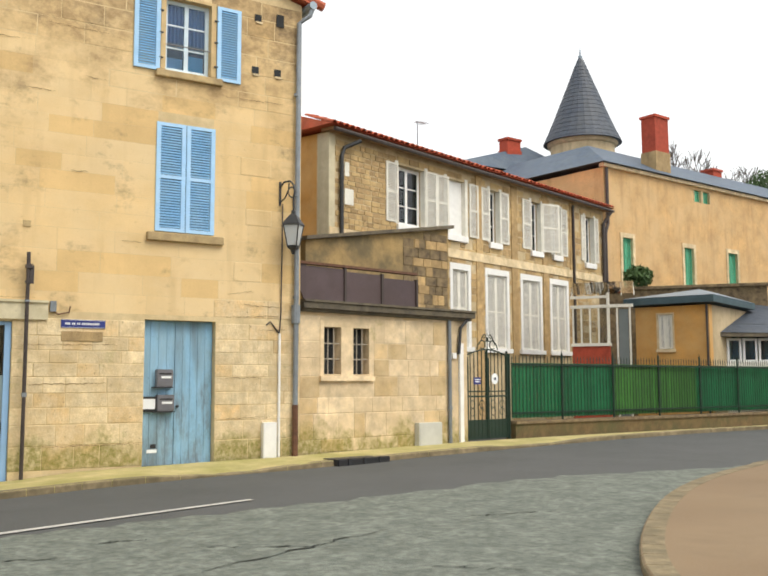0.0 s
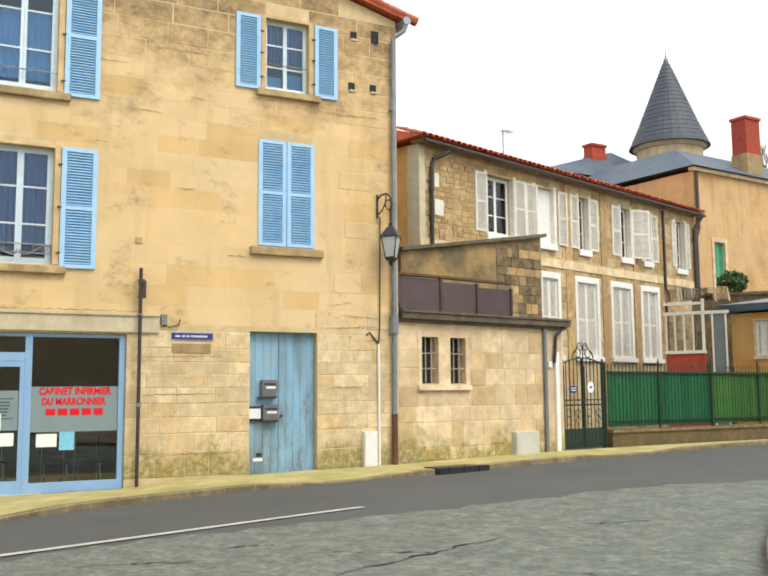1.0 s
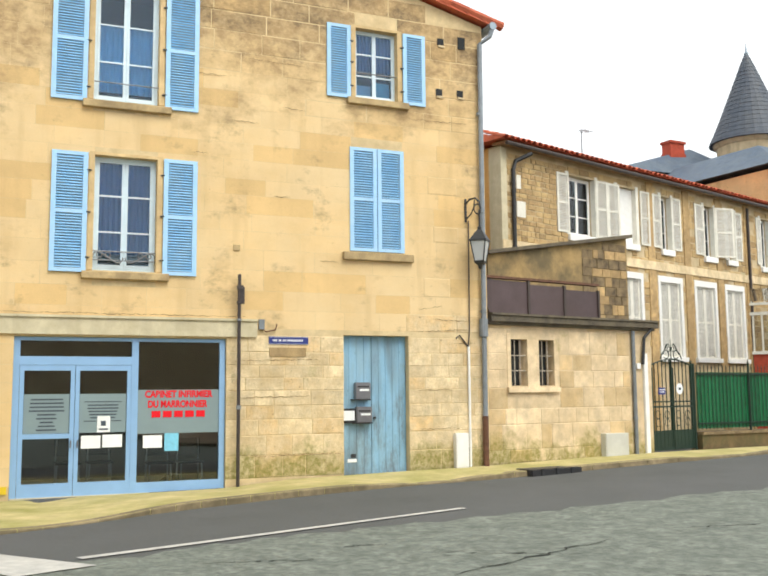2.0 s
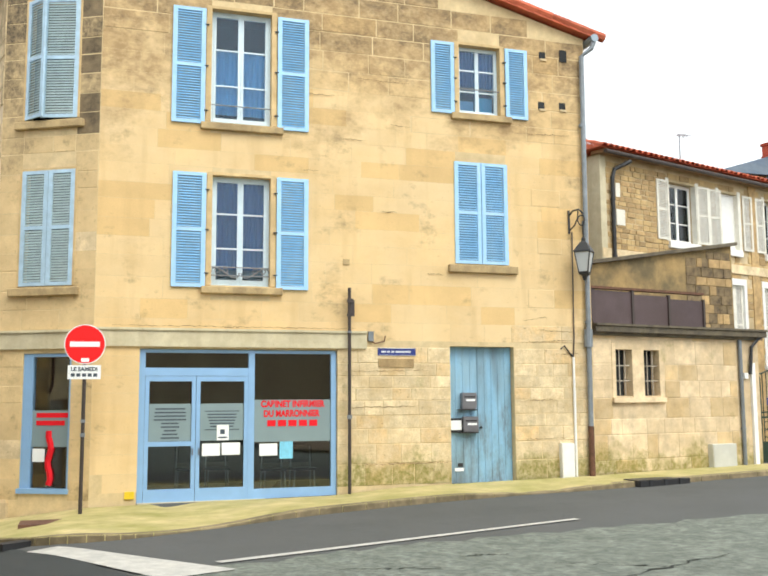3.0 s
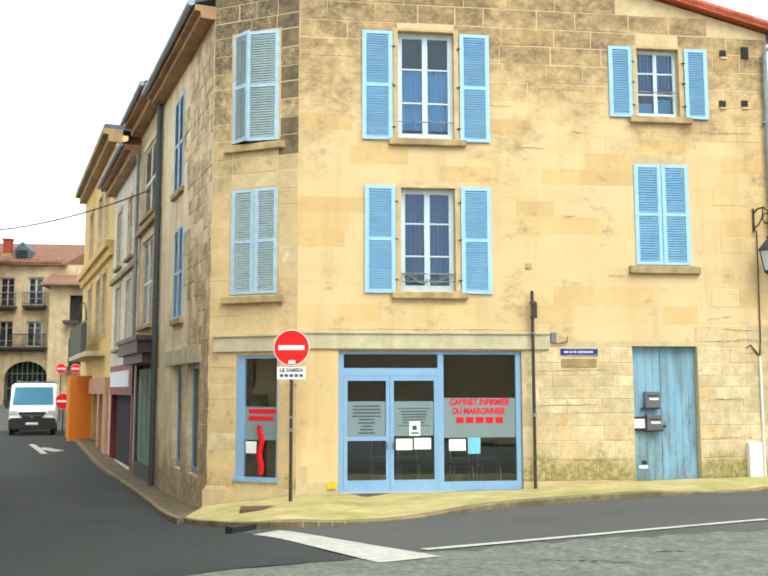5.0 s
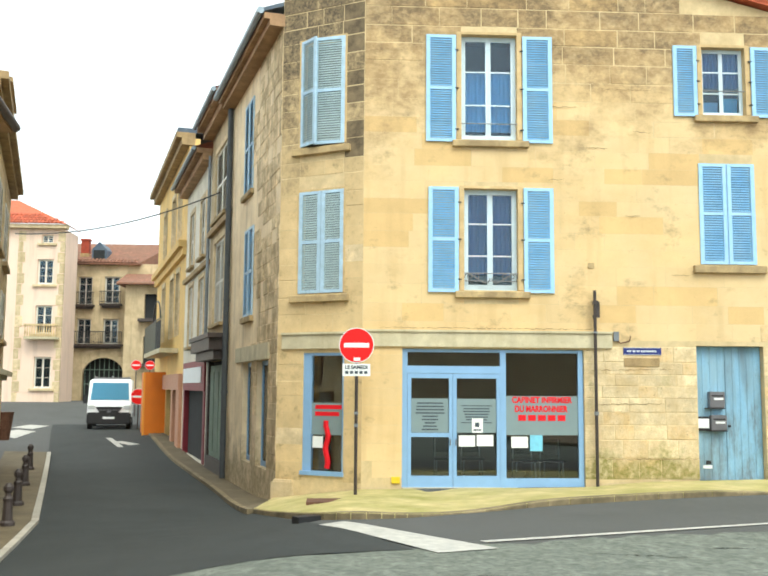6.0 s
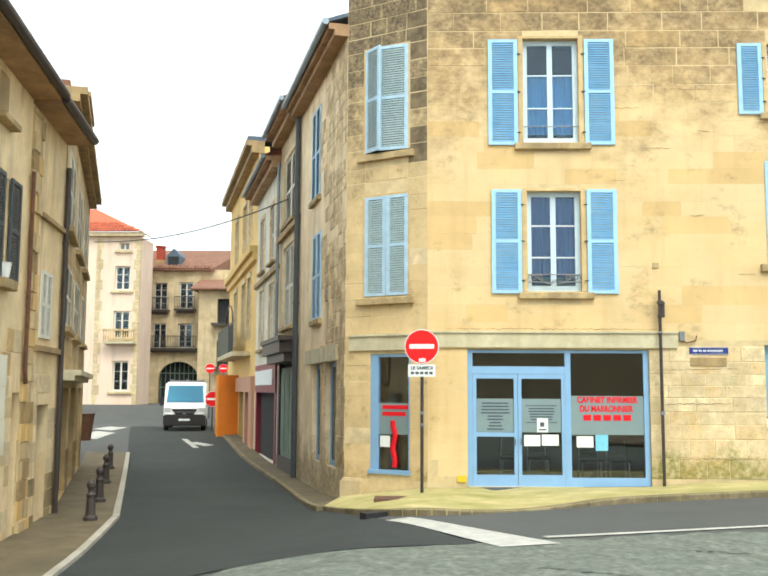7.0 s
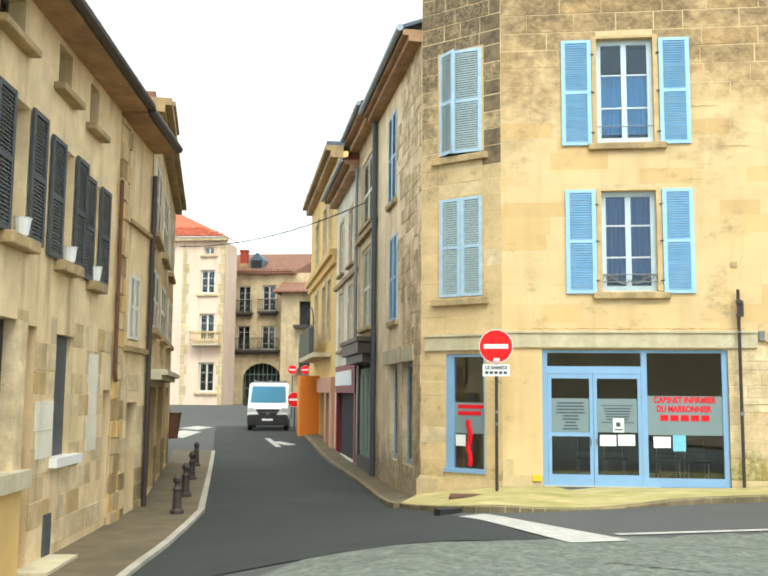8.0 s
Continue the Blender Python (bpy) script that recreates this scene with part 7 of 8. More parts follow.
# second terrace house
L2 = face_frame(0.26, -8.30, 106.9, -0.5)
l2 = thing("terrace_house", pose(0, 0, 0), "narrow stone terrace house with white shutters and a dark shop front", "house", "terrace houses")
L2W = 11.4
l2_open = [(0.9, 2.9, 3.55, 4.85), (4.3, 6.3, 3.55, 4.85), (8.0, 9.8, 3.55, 4.85), (0.9, 2.9, 5.6, 7.2), (4.3, 6.3, 5.6, 7.2), (8.0, 9.8, 5.6, 7.2), (0.6, 3.7, 0.0, 2.3), (4.5, 6.9, 0.0, 2.3), (8.4, 10.4, 0.0, 2.3)]
l2w = part("wall", wall_mesh(L2W, 8.1, 0.4, l2_open, 0, -0.4), STONE_WORN, l2, "", L2)
stones(l2w, L2W - 0.1, -0.2, 7.9, 0.36, 0.6, l2_open, lambda u, z, r: ((STONE_BASE if z < 1.0 else STONE_SIDE), 0.008), seed=53, proud=0.01, limit=200)
for a, b, c, d in l2_open[:6]:
    for q_ in (0, 1):
        sh = shutter(l2, 0, 0, (b - a) / 2 - 0.01, d - c, OFFWHITE, GREYWHITE, y=0)
        sh.matrix_basis = L2 @ pose(a + q_ * (b - a) / 2, -0.03, c)
    part("backing", boxes((a, b, 0.3, 0.33, c, d)), OPENING_SHADE, l2, "", L2)
    ob = sill(l2, a - 0.15, b + 0.15, c, 0.12, 0.14)
    ob.matrix_basis = L2
for a, b, c, d in l2_open[6:]:
    part("shop_door", boxes((a, b, 0.12, 0.18, c, d)), SHOP_BROWN, l2, "", L2)
part("shop_canopy", boxes((0.2, 7.3, -0.42, 0, 2.55, 2.66), (0.2, 7.3, -0.3, 0, 2.45, 2.55)), CEMENT, l2, "weathered flat shop canopy", L2)
part("cornice", boxes((-0.1, L2W + 0.1, -0.34, 0.2, 8.1, 8.25), (-0.1, L2W + 0.1, -0.2, 0.2, 7.95, 8.1)), STONE_AGED, l2, "", L2)
part("attic", boxes((L2W - 3.2, L2W - 0.3, 0.12, 4.0, 8.26, 10.45)), STONE_SIDE, l2, "stone attic storey above the cornice", L2)
part("attic_cornice", boxes((L2W - 3.3, L2W - 0.22, 0.04, 4.1, 10.45, 10.55), (L2W - 3.4, L2W - 0.14, -0.04, 4.2, 10.55, 10.68)), STONE_AGED, l2, "", L2)
part("wall", boxes((L2W - 0.4, L2W, 0.4, 7.0, -0.4, 8.1), (0.0, L2W - 0.4, 6.6, 7.0, -0.4, 8.1)), STONE_AGED, l2, "", L2)
part("roof", boxes((0.0, L2W - 3.42, 0.0, 6.8, 8.26, 8.4)), TILE_OLD, l2, "", L2)
pl = thing("planter", L2 @ pose(L2W + 0.35, -0.05, 0.15), "rust brown planter hanging at the corner", "planter")
bm = bmesh.new()
lathe(bm, [(0.22, 0.55), (0.32, 1.35), (0.34, 1.38)], 8)
part("pot", bm, RUST, pl)


def bollard(x, y):
    b_ = thing("bollard", pose(x, y, ground_z(x, y) + 0.07), "short dark cast iron bollard on the pavement edge", "bollard", "bollards along the kerb")
    bm = bmesh.new()
    lathe(bm, [(0.13, 0), (0.13, 0.06), (0.09, 0.1), (0.075, 0.4), (0.09, 0.46), (0.06, 0.5), (0.055, 0.55), (0.085, 0.6), (0.085, 0.66), (0.04, 0.72)], 12)
    part("post", bm, BROWN_METAL, b_)


for x, y in ((1.2, -7.25), (-1.55, -8.0), (-5.35, -9.1), (-9.6, -10.35)):
    bollard(x, y)

# ---- houses beyond the corner house ----
def street_frame(u):
    p = Vector((-0.917, -2.853, 0)) + sd * u
    return face_frame(p.x, p.y, 105.6 - 180, -0.5)


B1 = street_frame(16.6)
hb = thing("terrace_house", pose(0, 0, 0), "cream stained terrace house with a dark brown shop front", "house", "terrace houses")
b_open = [(1.2, 2.4, 6.5, 8.4), (4.0, 5.3, 6.5, 8.4), (7.3, 9.6, 7.15, 9.2), (1.2, 2.4, 3.7, 5.8), (4.0, 5.3, 3.7, 5.8), (7.4, 9.4, 4.1, 6.5), (7.05, 9.85, 0.36, 3.05), (0.6, 6.25, 0.0, 2.9)]
part("wall", wall_mesh(10.45, 10.1, 0.4, b_open, 6.45, -0.6), PLASTER_C, hb, "", B1)
hw_ = thing("terrace_house", pose(0, 0, 0), "narrow off-white terrace house with a dark red shop front", "house", "terrace houses")
part("wall", wall_mesh(6.44, 9.5, 0.4, b_open, 0, -0.6), PLASTER_W, hw_, "", B1)
for a, b, c, d in b_open[:6]:
    own = hb if a > 6.4 else hw_
    pieces("window_surround", ((a - 0.12, a, -0.03, 0.2, c, d + 0.15), (b, b + 0.12, -0.03, 0.2, c, d + 0.15), (a, b, -0.03, 0.2, d, d + 0.15)), STONE_LOW, own, "", B1)
    part("backing", boxes((a, b, 0.3, 0.33, c, d)), OPENING_SHADE, own, "", B1)
    for q_ in (0, 1):
        sh = shutter(own, 0, 0, (b - a) / 2 - 0.01, d - c, OFFWHITE, GREYWHITE, y=0)
        sh.matrix_basis = B1 @ pose(a + q_ * (b - a) / 2, 0.03, c)
    ob = sill(own, a - 0.12, b + 0.12, c, 0.1, 0.14)
    ob.matrix_basis = B1
part("string_course", boxes((6.46, 10.45, -0.12, 0.1, 6.82, 6.98)), STONE_AGED, hb, "", B1)
part("string_course", boxes((0.02, 6.43, -0.12, 0.1, 6.05, 6.2)), STONE_AGED, hw_, "", B1)
for own, u0, u1, z in ((hb, 6.4, 10.5, 10.1), (hw_, -0.1, 6.38, 9.5)):
    part("eave", boxes((u0, u1, -0.5, 0.2, z, z + 0.16), (u0, u1, -0.3, 0.2, z - 0.2, z)), WOOD_EAVE, own, "", B1)
    bm = bmesh.new()
    v = [bm.verts.new(p) for p in ((u0, -0.55, z + 0.2), (u1, -0.55, z + 0.2), (u1, 4, z + 1.8), (u0, 4, z + 1.8))]
    bm.faces.new(v)
    bmesh.ops.solidify(bm, geom=list(bm.faces), thickness=0.08)
    part("roof", bm, TILE_OLD, own, "", B1)
    bm = bmesh.new()
    bar(bm, (u0, -0.58, z + 0.14), (u1, -0.58, z + 0.14), 0.07, 8)
    part("gutter", bm, ZINC, own, "", B1)
dp = thing("drainpipe", B1, "thin grey drainpipe between the cream and the white house", "drainpipe")
pipe(dp, "pipe", [(6.45, -0.08, 9.4), (6.45, -0.08, 3.9)], 0.05, ZINC_PIPE)
part("shop_canopy", boxes((6.3, 10.4, -0.55, 0.0, 3.62, 3.74), (6.4, 10.3, -0.50, 0.0, 3.3, 3.62), (6.5, 10.2, -0.36, 0.0, 3.06, 3.3)), SHOP_BROWN, hb, "dark brown shop canopy", B1)
a, b, c, d = b_open[6]
GREEN_PANEL = mat("faded_grey_green_paint", (0.22, 0.30, 0.235), rough=0.7, var=0.15, scale=3, stain=(0.15, 0.20, 0.16), amount=0.5, stain_scale=0.8, streak=(0.12, 0.15, 0.12, 0.4))
for k in range(3):
    w_ = (b - a) / 3
    part("shop_panel", boxes((a + k * w_ + 0.015, a + (k + 1) * w_ - 0.015, 0.02, 0.08, c, d - 0.12), (a + k * w_ + 0.12, a + (k + 1) * w_ - 0.12, 0.0, 0.02, c + 0.15, d - 0.3)), GREEN_PANEL, hb, "faded grey-green shop panel", B1)
part("backing", boxes((a, b, 0.1, 0.14, c, d)), OPENING_SHADE, hb, "", B1)
pieces("panel", ((a - 0.25, b + 0.35, -0.06, 0.1, -0.3, c), (a - 0.25, a + 0.06, -0.05, 0.1, c, 3.1), (b - 0.06, b + 0.35, -0.05, 0.1, c, 3.1)), SHOP_BROWN, hb, "", B1)
a, b, c, d = b_open[7]
part("shop_front", boxes((a, a + 0.3, -0.03, 0.2, c, d), (b - 0.4, b, -0.03, 0.2, c, d), (a, b, -0.06, 0.2, d - 0.7, d + 0.25)), SHOP_RED, hw_, "dark red shop front", B1)
part("shop_sign", boxes((a + 0.3, b - 0.6, -0.09, -0.061, d - 0.45, d + 0.05)), PAPER, hw_, "pale shop sign", B1)
part("door", boxes((a + 0.3, b - 0.4, 0.14, 0.18, c, d - 0.7)), OPENING_SHADE, hw_, "", B1)
part("wall", boxes((6.45, 10.4, 6.6, 7.0, -0.4, 9.9)), PLASTER_C, hb, "", B1)
part("wall", boxes((0, 0.4, 0.4, 7, -0.4, 9.4), (0.4, 6.4, 6.6, 7.0, -0.4, 9.4)), PLASTER_W, hw_, "", B1)
dp = thing("drainpipe", street_frame(6.1), "dark drainpipe between the corner house and its neighbour", "drainpipe")
pipe(dp, "pipe", [(0, -0.1, 9.9), (0, -0.1, 0)], 0.075, SHUTTER_DARK, collars=((0, -0.1, 2.2), (0, -0.1, 4.6), (0, -0.1, 7.0)))
chimney(street_frame(11.6) @ pose(0, 1.2, 0), 0.8, 0.7, 10.6, 12.1, "red brick chimney above the terrace")

C1_ = street_frame(29.0)
hc = thing("terrace_house", pose(0, 0, 0), "yellow rendered terrace house with a salmon shop front and balcony", "house", "terrace houses")
uC = lambda u: 29.0 - u
c_open = [(uC(22.2), uC(20.8), 8.2, 10.2), (uC(19.8), uC(18.6), 8.2, 10.2), (uC(22.2), uC(20.8), 4.3, 6.8), (uC(19.8), uC(18.6), 4.3, 6.8), (uC(26.0), uC(24.6), 4.3, 6.8), (uC(26), uC(24.6), 8.2, 10.2), (uC(22.7), uC(16.9), 0.1, 2.6)]
part("wall", wall_mesh(12.4, 11.62, 0.4, c_open, 0, -0.6), PLASTER_YL, hc, "", C1_)
for a, b, c, d in c_open[:6]:
    casement(hc, a, b, c, d, depth=0.2, frame_mat=OFFWHITE, bars=2, room=False).matrix_basis = C1_
    part("backing", boxes((a, b, 0.42, 0.45, c, d)), OPENING_SHADE, hc, "", C1_)
    pieces("window_surround", ((a - 0.14, a, -0.04, 0.2, c, d + 0.15), (b, b + 0.14, -0.04, 0.2, c, d + 0.15), (a, b, -0.05, 0.2, d, d + 0.2)), STONE_LOW, hc, "", C1_)
part("string_course", boxes((0, 12.4, -0.3, 0.1, 7.5, 7.75), (0, 12.4, -0.15, 0.1, 7.2, 7.5)), PLASTER_YL, hc, "", C1_)
part("cornice", boxes((-0.1, 12.45, -0.50, 0.2, 11.62, 11.82), (-0.1, 12.45, -0.3, 0.2, 11.35, 11.62)), STONE_AGED, hc, "", C1_)
part("roof", boxes((-0.1, 12.4, -0.45, 6.5, 11.83, 12.0)), SLATE, hc, "", C1_)
part("shop_fascia", boxes((uC(22.9), uC(16.65), -0.16, 0.1, 2.2, 2.8)), SHOP_PINK, hc, "salmon shop fascia", C1_)
pieces("shop_pier", ((uC(19.6), uC(19.0), -0.12, 0.2, -0.1, 2.2), (uC(17.7), uC(16.65), -0.12, 0.2, -0.1, 2.2)), SHOP_PINK, hc, "", C1_)
part("door", boxes((uC(22.7), uC(16.9), 0.3, 0.34, 0.1, 2.6)), OPENING_SHADE, hc, "", C1_)
bal = part("balcony", boxes((uC(26.5), uC(18.4), -0.72, 0, 3.62, 3.80)), CEMENT, hc, "", C1_)
part("balcony_rail", boxes((uC(26.5), uC(20.5), -0.71, -0.68, 3.82, 4.95)), FENCE_DARK, bal, "dark screen on the balcony railing")
bm = bmesh.new()
for k in range(12):
    u = uC(20.4) + k * 0.17
    bar(bm, (u, -0.69, 3.80), (u, -0.69, 4.9), 0.016, 5)
bar(bm, (uC(26.5), -0.69, 4.97), (uC(18.4), -0.69, 4.97), 0.03, 6)
tube(bm, [(uC(20.4) + 1.6 * math.cos(q), -0.69, 5.0 + 0.75 * math.sin(q)) for q in np.linspace(0, math.pi, 14)], 0.03, 6)
part("railing", bm, IRON, bal)
part("wall", boxes((0, 0.4, 0.4, 7, -0.4, 11.6), (0.4, 12.4, 6.6, 7.0, -0.4, 11.6)), PLASTER_YL, hc, "", C1_)
# hoarding standing out from the shop
oh = thing("hoarding", street_frame(23.1), "tall bright orange hoarding panel at the street edge", "hoarding")
part("panel", boxes((-2.0, 0.0, -0.86, -0.78, -0.08, 2.93)), ORANGE, oh)
part("return_panel", boxes((0.0, 0.08, -0.86, -0.01, -0.08, 2.93)), ORANGE, oh)
part("post", boxes((0.0, 0.1, -0.94, -0.865, -0.08, 2.93)), mat("orange_edge", (0.8, 0.32, 0.05), var=0.05), oh)

# ---- square at the end of the street ----
FAR = face_frame(-42, -22.9, 0, 0.75)
pk = thing("pink_house", pose(0, 0, 0), "pinkish cream corner house with stone quoins and a red tile roof", "house")
f_open = [(2.35, 3.05, 10.1, 10.6), (2.15, 3.15, 7.45, 9.05), (2.15, 3.2, 4.3, 6.1), (2.2, 3.25, 0.9, 2.85)]
part("wall", wall_mesh(3.78, 11.2, 0.4, f_open, -6.0, -0.2), PLASTER_P, pk, "", FAR)
for a, b, c, d in f_open:
    casement(pk, a, b, c, d, depth=0.15, bars=2, room=False, frame_mat=OFFWHITE).matrix_basis = FAR
    part("backing", boxes((a, b, 0.36, 0.39, c, d)), OPENING_SHADE, pk, "", FAR)
    ob = sill(pk, a - 0.25, b + 0.25, c - 0.02, 0.15, 0.15, STONE_LOW)
    ob.matrix_basis = FAR
part("balcony", boxes((1.7, 3.7, -0.7, 0, 3.95, 4.1)), CEMENT, pk, "", FAR)
bm = bmesh.new()
box(bm, 1.66, 3.74, -0.70, -0.54, 4.78, 4.9)
part("balcony_rail", bm, STONE_SIDE, pk, "", FAR)
for k in range(14):
    bm = bmesh.new()
    lathe(bm, [(0.035, 4.1), (0.055, 4.3), (0.03, 4.6), (0.045, 4.78)], 6, (1.75 + k * 0.148, -0.62, 0))
    part("baluster", bm, STONE_SIDE, pk, "", FAR)
for k in range(16):
    part("quoin", boxes((3.78 - (0.4 if k % 2 else 0.26), 3.8, -0.03, 0.2, k * 0.68, k * 0.68 + 0.64)), STONE_LOW, pk, "", FAR)
    part("quoin", boxes((0.9, 0.9 + (0.45 if k % 2 else 0.3), -0.03, 0.2, k * 0.68, k * 0.68 + 0.64)), STONE_LOW, pk, "", FAR)
part("cornice", boxes((-6.1, 3.95, -0.4, 0.3, 11.0, 11.25)), STONE_LOW, pk, "", FAR)
part("wall", boxes((3.4, 3.78, 0.4, 3.0, -0.2, 11.0)), PLASTER_P, pk, "", FAR)
bm = bmesh.new()
v = [bm.verts.new(p) for p in ((-6.2, -0.5, 11.26), (4.0, -0.5, 11.26), (-6.2, 4.0, 13.6), (-0.6, 4.0, 13.6), (4.0, 5.0, 11.26))]
for f in ((0, 1, 3, 2), (1, 4, 3)):
    bm.faces.new([v[i] for i in f])
rf = part("roof", bm, TILE, pk, "", FAR)
for k in range(4):
    roof_tiles(rf, -3.0, 3.9 - 0.62 * k, -0.5 + 0.45 * k, 11.26 + 0.234 * k, 4.0, 13.6, rows=1)
GREEN_GREY = mat("grey_green_door_paint", (0.16, 0.22, 0.18), var=0.15)
FAR2 = face_frame(-48.5, -20.6, 0, 0.75)
md = thing("arched_house", pose(0, 0, 0), "stone house with an arched carriageway and balcony windows", "house")
m_open = [(0.68, 1.62, 6.72, 8.7), (2.48, 3.52, 6.8, 8.75), (0.68, 1.62, 3.95, 5.75), (2.48, 3.52, 4.0, 5.75), (1.15, 4.0, 0.0, 3.1)]
part("wall", wall_mesh(6.3, 9.65, 0.4, m_open, -1.5, -0.3), PLASTER_C, md, "", FAR2)
for a, b, c, d in m_open[:4]:
    casement(md, a, b, c, d, depth=0.15, bars=3, room=False, frame_mat=GREYWHITE).matrix_basis = FAR2
    part("backing", boxes((a, b, 0.36, 0.39, c, d)), OPENING_SHADE, md, "", FAR2)
for u0, u1, z, n in ((0.45, 1.85, 6.72, 13), (2.25, 3.75, 6.8, 13), (0.4, 3.9, 3.97, 30)):
    slab_ = part("balcony", boxes((u0, u1, -0.5, 0, z - 0.14, z), (u0 + 0.15, u1 - 0.15, -0.3, 0, z - 0.3, z - 0.14)), SHOP_BROWN, md, "dark weathered stone balcony", FAR2)
    bm = bmesh.new()
    for q in range(n):
        u = u0 + 0.03 + q * (u1 - u0 - 0.06) / (n - 1)
        bar(bm, (u, -0.47, z), (u, -0.47, z + 0.85), 0.018, 5)
    bar(bm, (u0, -0.47, z + 0.86), (u1, -0.47, z + 0.86), 0.03, 5)
    bar(bm, (u0, -0.47, z + 0.12), (u1, -0.47, z + 0.12), 0.022, 5)
    part("balcony_rail", bm, IRON, slab_)
a, b, c, d = m_open[4]
mc, rr_ = (a + b) / 2, (b - a) / 2
bm = bmesh.new()
pts = [(a, d - rr_ * 0.9)] + [(mc - rr_ * math.cos(q), d - rr_ * 0.9 + rr_ * 0.85 * math.sin(q)) for q in np.linspace(0.0, math.pi, 13)] + [(b, d), (a, d)]
prism(bm, list(reversed(pts)), 0.02, 0.3)
part("arch", bm, STONE_LOW, md, "pale stone arch", FAR2)
bm = bmesh.new()
for q in range(9):
    bar(bm, (a + 0.1 + q * (b - a - 0.2) / 8, 0.4, c), (a + 0.1 + q * (b - a - 0.2) / 8, 0.4, d - 0.1), 0.03, 5)
for z in (1.2, 2.2):
    bar(bm, (a, 0.4, z), (b, 0.4, z), 0.03, 5)
part("grille", bm, GREEN_GREY, md, "", FAR2)
part("backing", boxes((a - 0.9, b + 0.9, 0.8, 0.85, c, d + 0.6)), OPENING_SHADE, md, "", FAR2)
bm = bmesh.new()
e_ = 9.66
v = [bm.verts.new(p) for p in ((-2.5, -0.4, e_), (4.9, -0.4, e_), (6.5, 4, e_ + 2.0), (-2.5, 4, e_ + 2.0), (-2.5, 4, e_ - 0.1), (6.5, 4, e_ - 0.1), (-2.5, -0.4, e_ - 0.1), (4.9, -0.4, e_ - 0.1))]
for f in ((0, 1, 2, 3), (1, 7, 5, 2), (6, 0, 3, 4), (6, 7, 1, 0), (4, 5, 7, 6), (3, 2, 5, 4)):
    bm.faces.new([v[i] for i in f])
rf = part("roof", bm, TILE_OLD, md, "", FAR2)
roof_tiles(rf, -1.2, 4.8, -0.4, e_, 4.0, e_ + 2.0, material=TILE_OLD, rows=2)
bm = bmesh.new()
prism(bm, [(1.42, e_ - 0.1), (2.44, e_ - 0.1), (2.44, e_ + 1.05), (1.93, e_ + 1.6), (1.42, e_ + 1.05)], 0.3, 3.4)
dm_ = part("dormer", bm, SLATE, md, "slate dormer", FAR2)
part("pane", boxes((1.54, 2.32, 0.27, 0.3, e_ + 0.25, e_ + 1.0)), OPENING_SHADE, dm_)
chimney(FAR2 @ pose(0.75, 1.2, 0), 0.55, 0.5, e_ + 0.4, e_ + 1.9, "small brick chimney over the far roofs")
FAR3 = face_frame(-46, -16.1, 0, 0.75)
rh = thing("plain_house", pose(0, 0, 0), "plain pale house with a low tiled roof at the square", "house")
part("wall", wall_mesh(6, 8.0, 0.4, [(1.3, 2.2, 5.6, 7.3), (1.3, 2.2, 2.6, 4.4)], 0, -0.3), PLASTER_C, rh, "", FAR3)
for a, b, c, d in ((1.3, 2.2, 5.6, 7.3), (1.3, 2.2, 2.6, 4.4)):
    part("backing", boxes((a, b, 0.3, 0.33, c, d)), OPENING_SHADE, rh, "", FAR3)
    part("balcony", boxes((a - 0.3, b + 0.3, -0.6, 0, c - 0.2, c + 0.0)), SHOP_BROWN, rh, "", FAR3)
bm = bmesh.new()
v = [bm.verts.new(p) for p in ((-0.5, -0.6, 8.0), (6, -0.6, 8.0), (6, 4, 9.4), (-0.5, 4, 9.4), (-0.5, 4, 7.9), (6, 4, 7.9), (-0.5, -0.6, 7.9), (6, -0.6, 7.9))]
for f in ((0, 1, 2, 3), (1, 7, 5, 2), (6, 0, 3, 4), (6, 7, 1, 0), (4, 5, 7, 6), (3, 2, 5, 4)):
    bm.faces.new([v[i] for i in f])
part("roof", bm, TILE_OLD, rh, "", FAR3)

# ---- parked van and street signs ----
van = thing("van", pose(-29.36, -12.80, ground_z(-26.96, -12.35), 0, 0, 11), "white delivery van with black bumper facing down the street", "van")
bm = bmesh.new()
prof = [(-2.7, 0.45), (2.45, 0.45), (2.66, 0.72), (2.6, 1.05), (2.2, 1.3), (1.45, 2.26), (1.1, 2.36), (-2.7, 2.36)]
a_ = [bm.verts.new((x, -0.98, z)) for x, z in prof]
b_ = [bm.verts.new((x, 0.98, z)) for x, z in prof]
bm.faces.new(a_)
bm.faces.new(list(reversed(b_)))
for i in range(len(prof)):
    j = (i + 1) % len(prof)
    bm.faces.new((a_[j], a_[i], b_[i], b_[j]))
bmesh.ops.bevel(bm, geom=list(bm.edges), offset=0.07, segments=2, affect="EDGES")
part("body", bm, VAN_WHITE, van)
WIND = mat("tinted_windscreen", (0.12, 0.40, 0.60), rough=0.06, var=0.02, rnd=0, bump=0)
bm = bmesh.new()
v = [bm.verts.new(p) for p in ((2.14, -0.88, 1.36), (2.14, 0.88, 1.36), (1.52, 0.82, 2.16), (1.52, -0.82, 2.16))]
bm.faces.new(v)
bmesh.ops.solidify(bm, geom=list(bm.faces), thickness=0.03)
part("windscreen", bm, WIND, van, "blue reflecting windscreen", pose(0.035, 0, 0.02))
bm = boxes((2.30, 2.74, -0.985, 0.985, 0.26, 0.80))
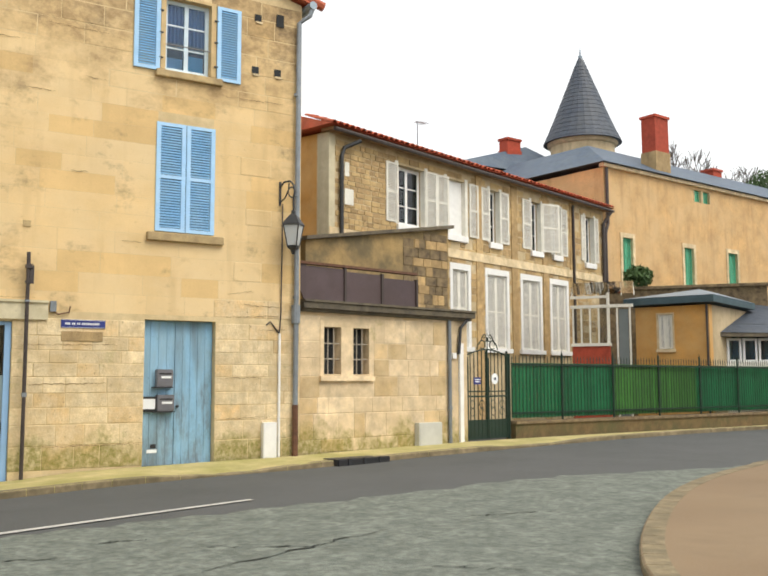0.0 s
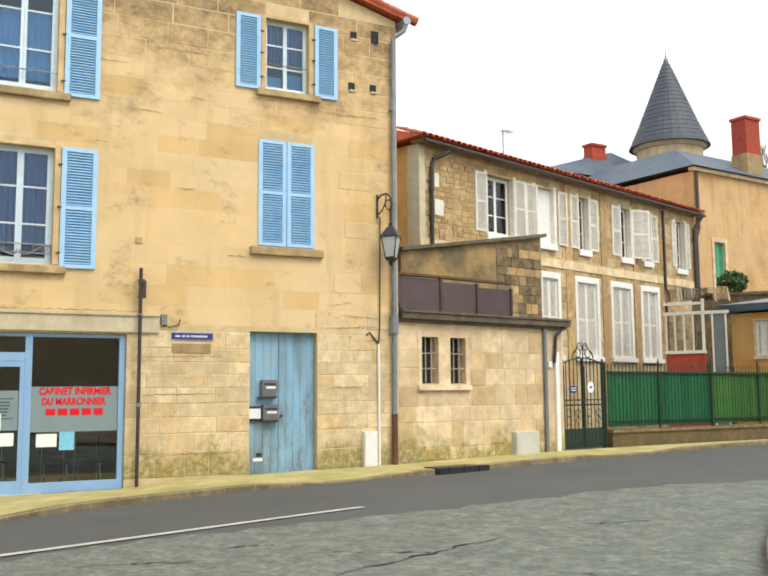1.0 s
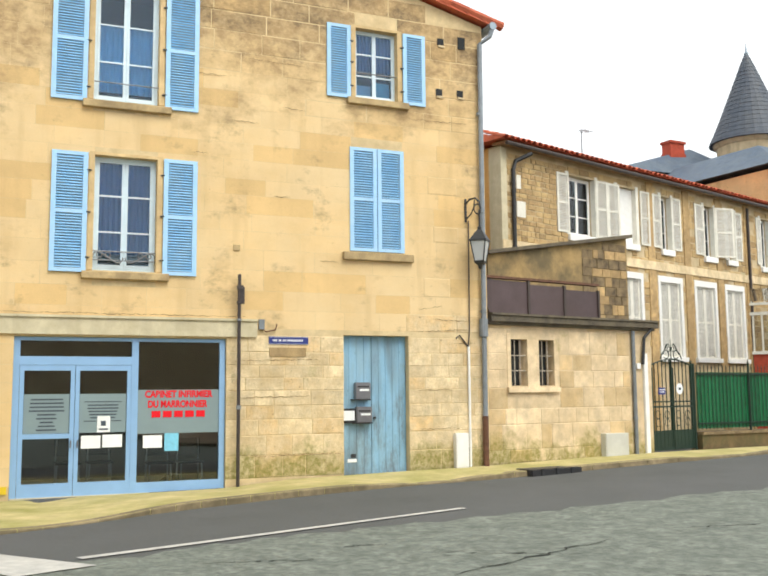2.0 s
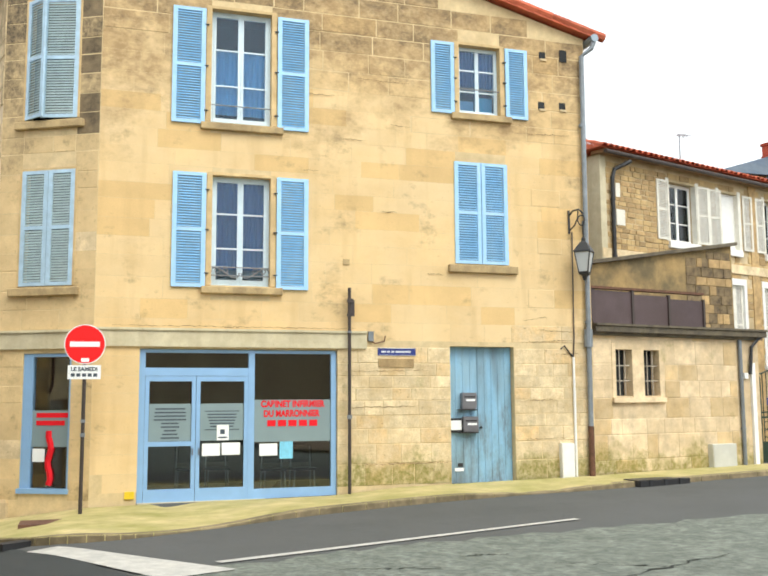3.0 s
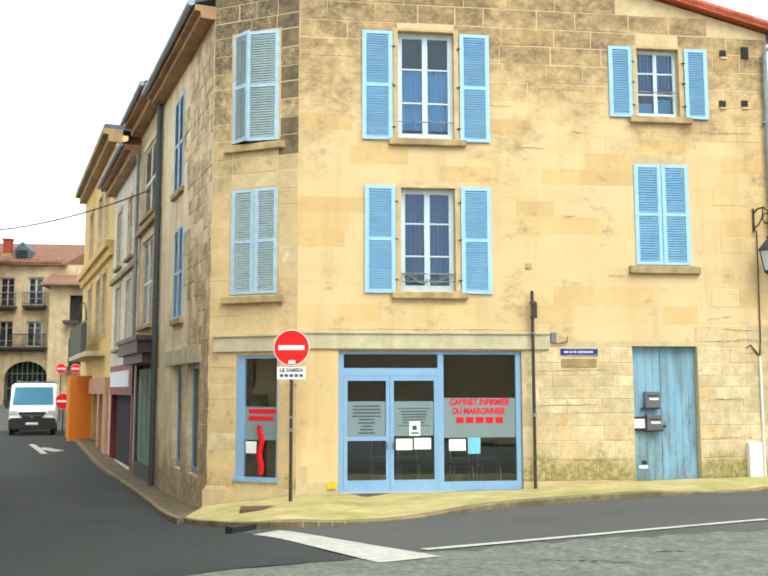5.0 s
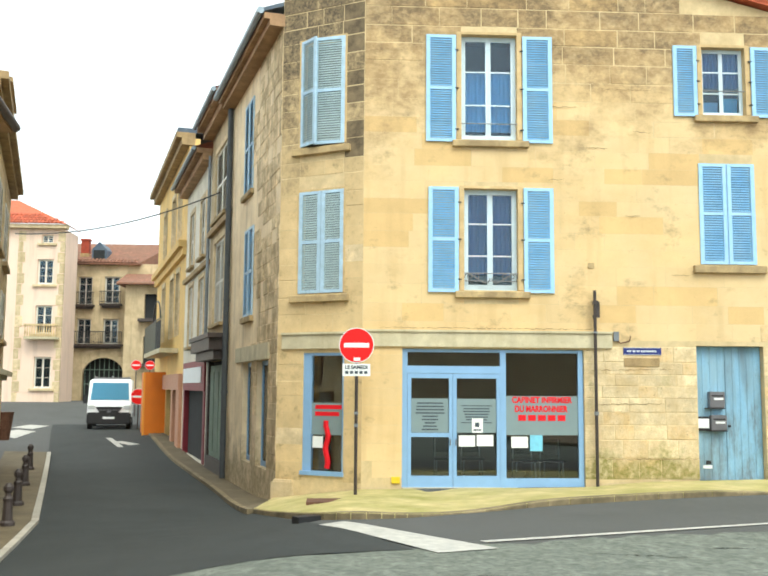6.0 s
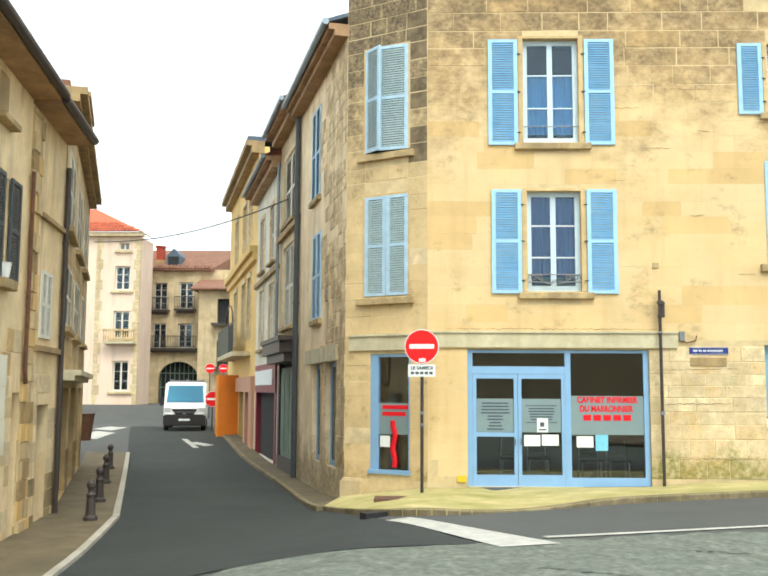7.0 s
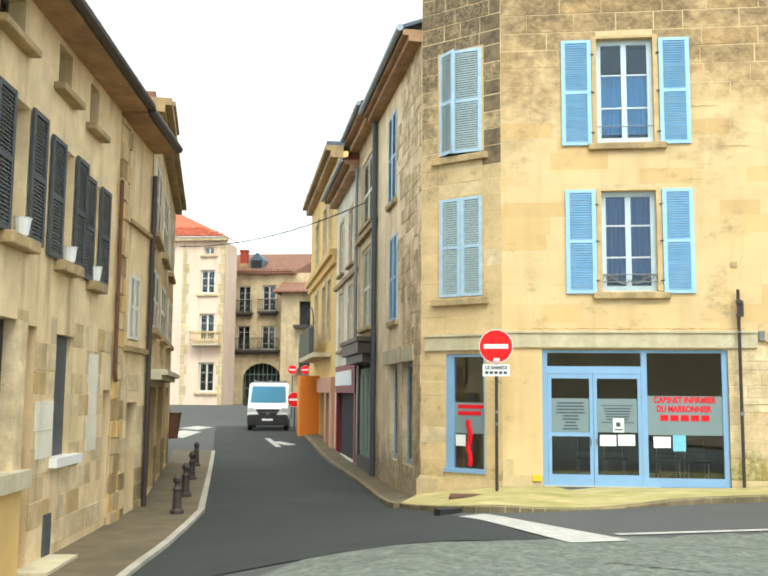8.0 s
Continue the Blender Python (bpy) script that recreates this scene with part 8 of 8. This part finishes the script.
bmesh.ops.bevel(bm, geom=list(bm.edges), offset=0.05, segments=2, affect="EDGES")
part("bumper", bm, BLACK, van, "deep black plastic bumper")
bm = bmesh.new()
prism(bm, [(-0.42, 0.80), (0.42, 0.80), (0.62, 1.06), (-0.62, 1.06)], 0.0, 0.05)
for q in bm.verts:
    q.co = Vector((2.64 + q.co.y, q.co.x, q.co.z))
part("grille", bm, BLACK, van, "black plastic grille")
part("grille_bar", boxes((2.692, 2.70, -0.5, 0.5, 0.90, 0.93)), METAL_BOX, van)
for y in (-0.8, 0.0, 0.8):
    bm = bmesh.new()
    bar(bm, (-2.4, y, 2.47), (0.9, y, 2.47), 0.025, 6)
    part("rack_bar", bm, METAL_BOX, van)
for x in (-2.2, -0.7, 0.8):
    part("rack_foot", boxes((x - 0.03, x + 0.03, -0.82, 0.82, 2.35, 2.45)), METAL_BOX, van)
for s in (-1, 1):
    part("headlight", boxes((2.36, 2.66, s * 0.80 - 0.15, s * 0.80 + 0.15, 0.96, 1.12)), LAMP_GLASS, van)
    part("mirror", boxes((1.7, 1.85, s * 1.12 - 0.1, s * 1.12 + 0.1, 1.2, 1.6)), BLACK, van)
    for x in (1.75, -1.7):
        bm = bmesh.new()
        bar(bm, (x, s * 0.78, 0.34), (x, s * 0.99, 0.34), 0.34, 20)
        wh = part("wheel", bm, RUBBER, van)
        bm = bmesh.new()
        bar(bm, (x, s * 0.98, 0.34), (x, s * 1.0, 0.34), 0.2, 16)
        part("rim", bm, METAL_BOX, wh)
part("number_plate", boxes((2.742, 2.752, -0.26, 0.26, 0.5, 0.6)), PAPER, van)
part("emblem", boxes((2.712, 2.722, -0.08, 0.08, 0.80, 0.88)), METAL_BOX, van)
for x, y, z, r, label in ((-27.7, -11.15, 1.33, 0.38, "round red no entry sign beside the orange hoarding"), (-36.5, -13.18, 3.02, 0.29, "distant round red no entry sign at the square"), (-36.5, -12.40, 3.02, 0.27, "distant round red no entry sign at the square")):
    no_entry(pose(x, y, ground_z(x, y), 0, 0, 12), label, pole_h=z - 0.05 - ground_z(x, y), r=r)

# overhead wires across the side street
wr = thing("overhead_wire", pose(0, 0, 0), "thin dark cable sagging across the street", "cable")
bm = bmesh.new()
for (pa, pb, sag) in (((-12.0, -11.9, 6.6), (-8.0, -5.0, 7.2), 0.35),):
    pa, pb = Vector(pa), Vector(pb)
    tube(bm, [pa.lerp(pb, q / 14) - Vector((0, 0, sag * 4 * (q / 14) * (1 - q / 14))) for q in range(15)], 0.02, 4)
part("cable", bm, IRON, wr)

# ---- plain walls behind the camera close the place ----
tagged(part("wall_behind", boxes((40, 41, -40, 45, -1, 7.5), (20, 40, -45, -44, -1, 7.5), (0, 40, 48, 49, -1, 7.5)), PLASTER_C), "plain rendered house walls across the junction", "wall", kind="structure")
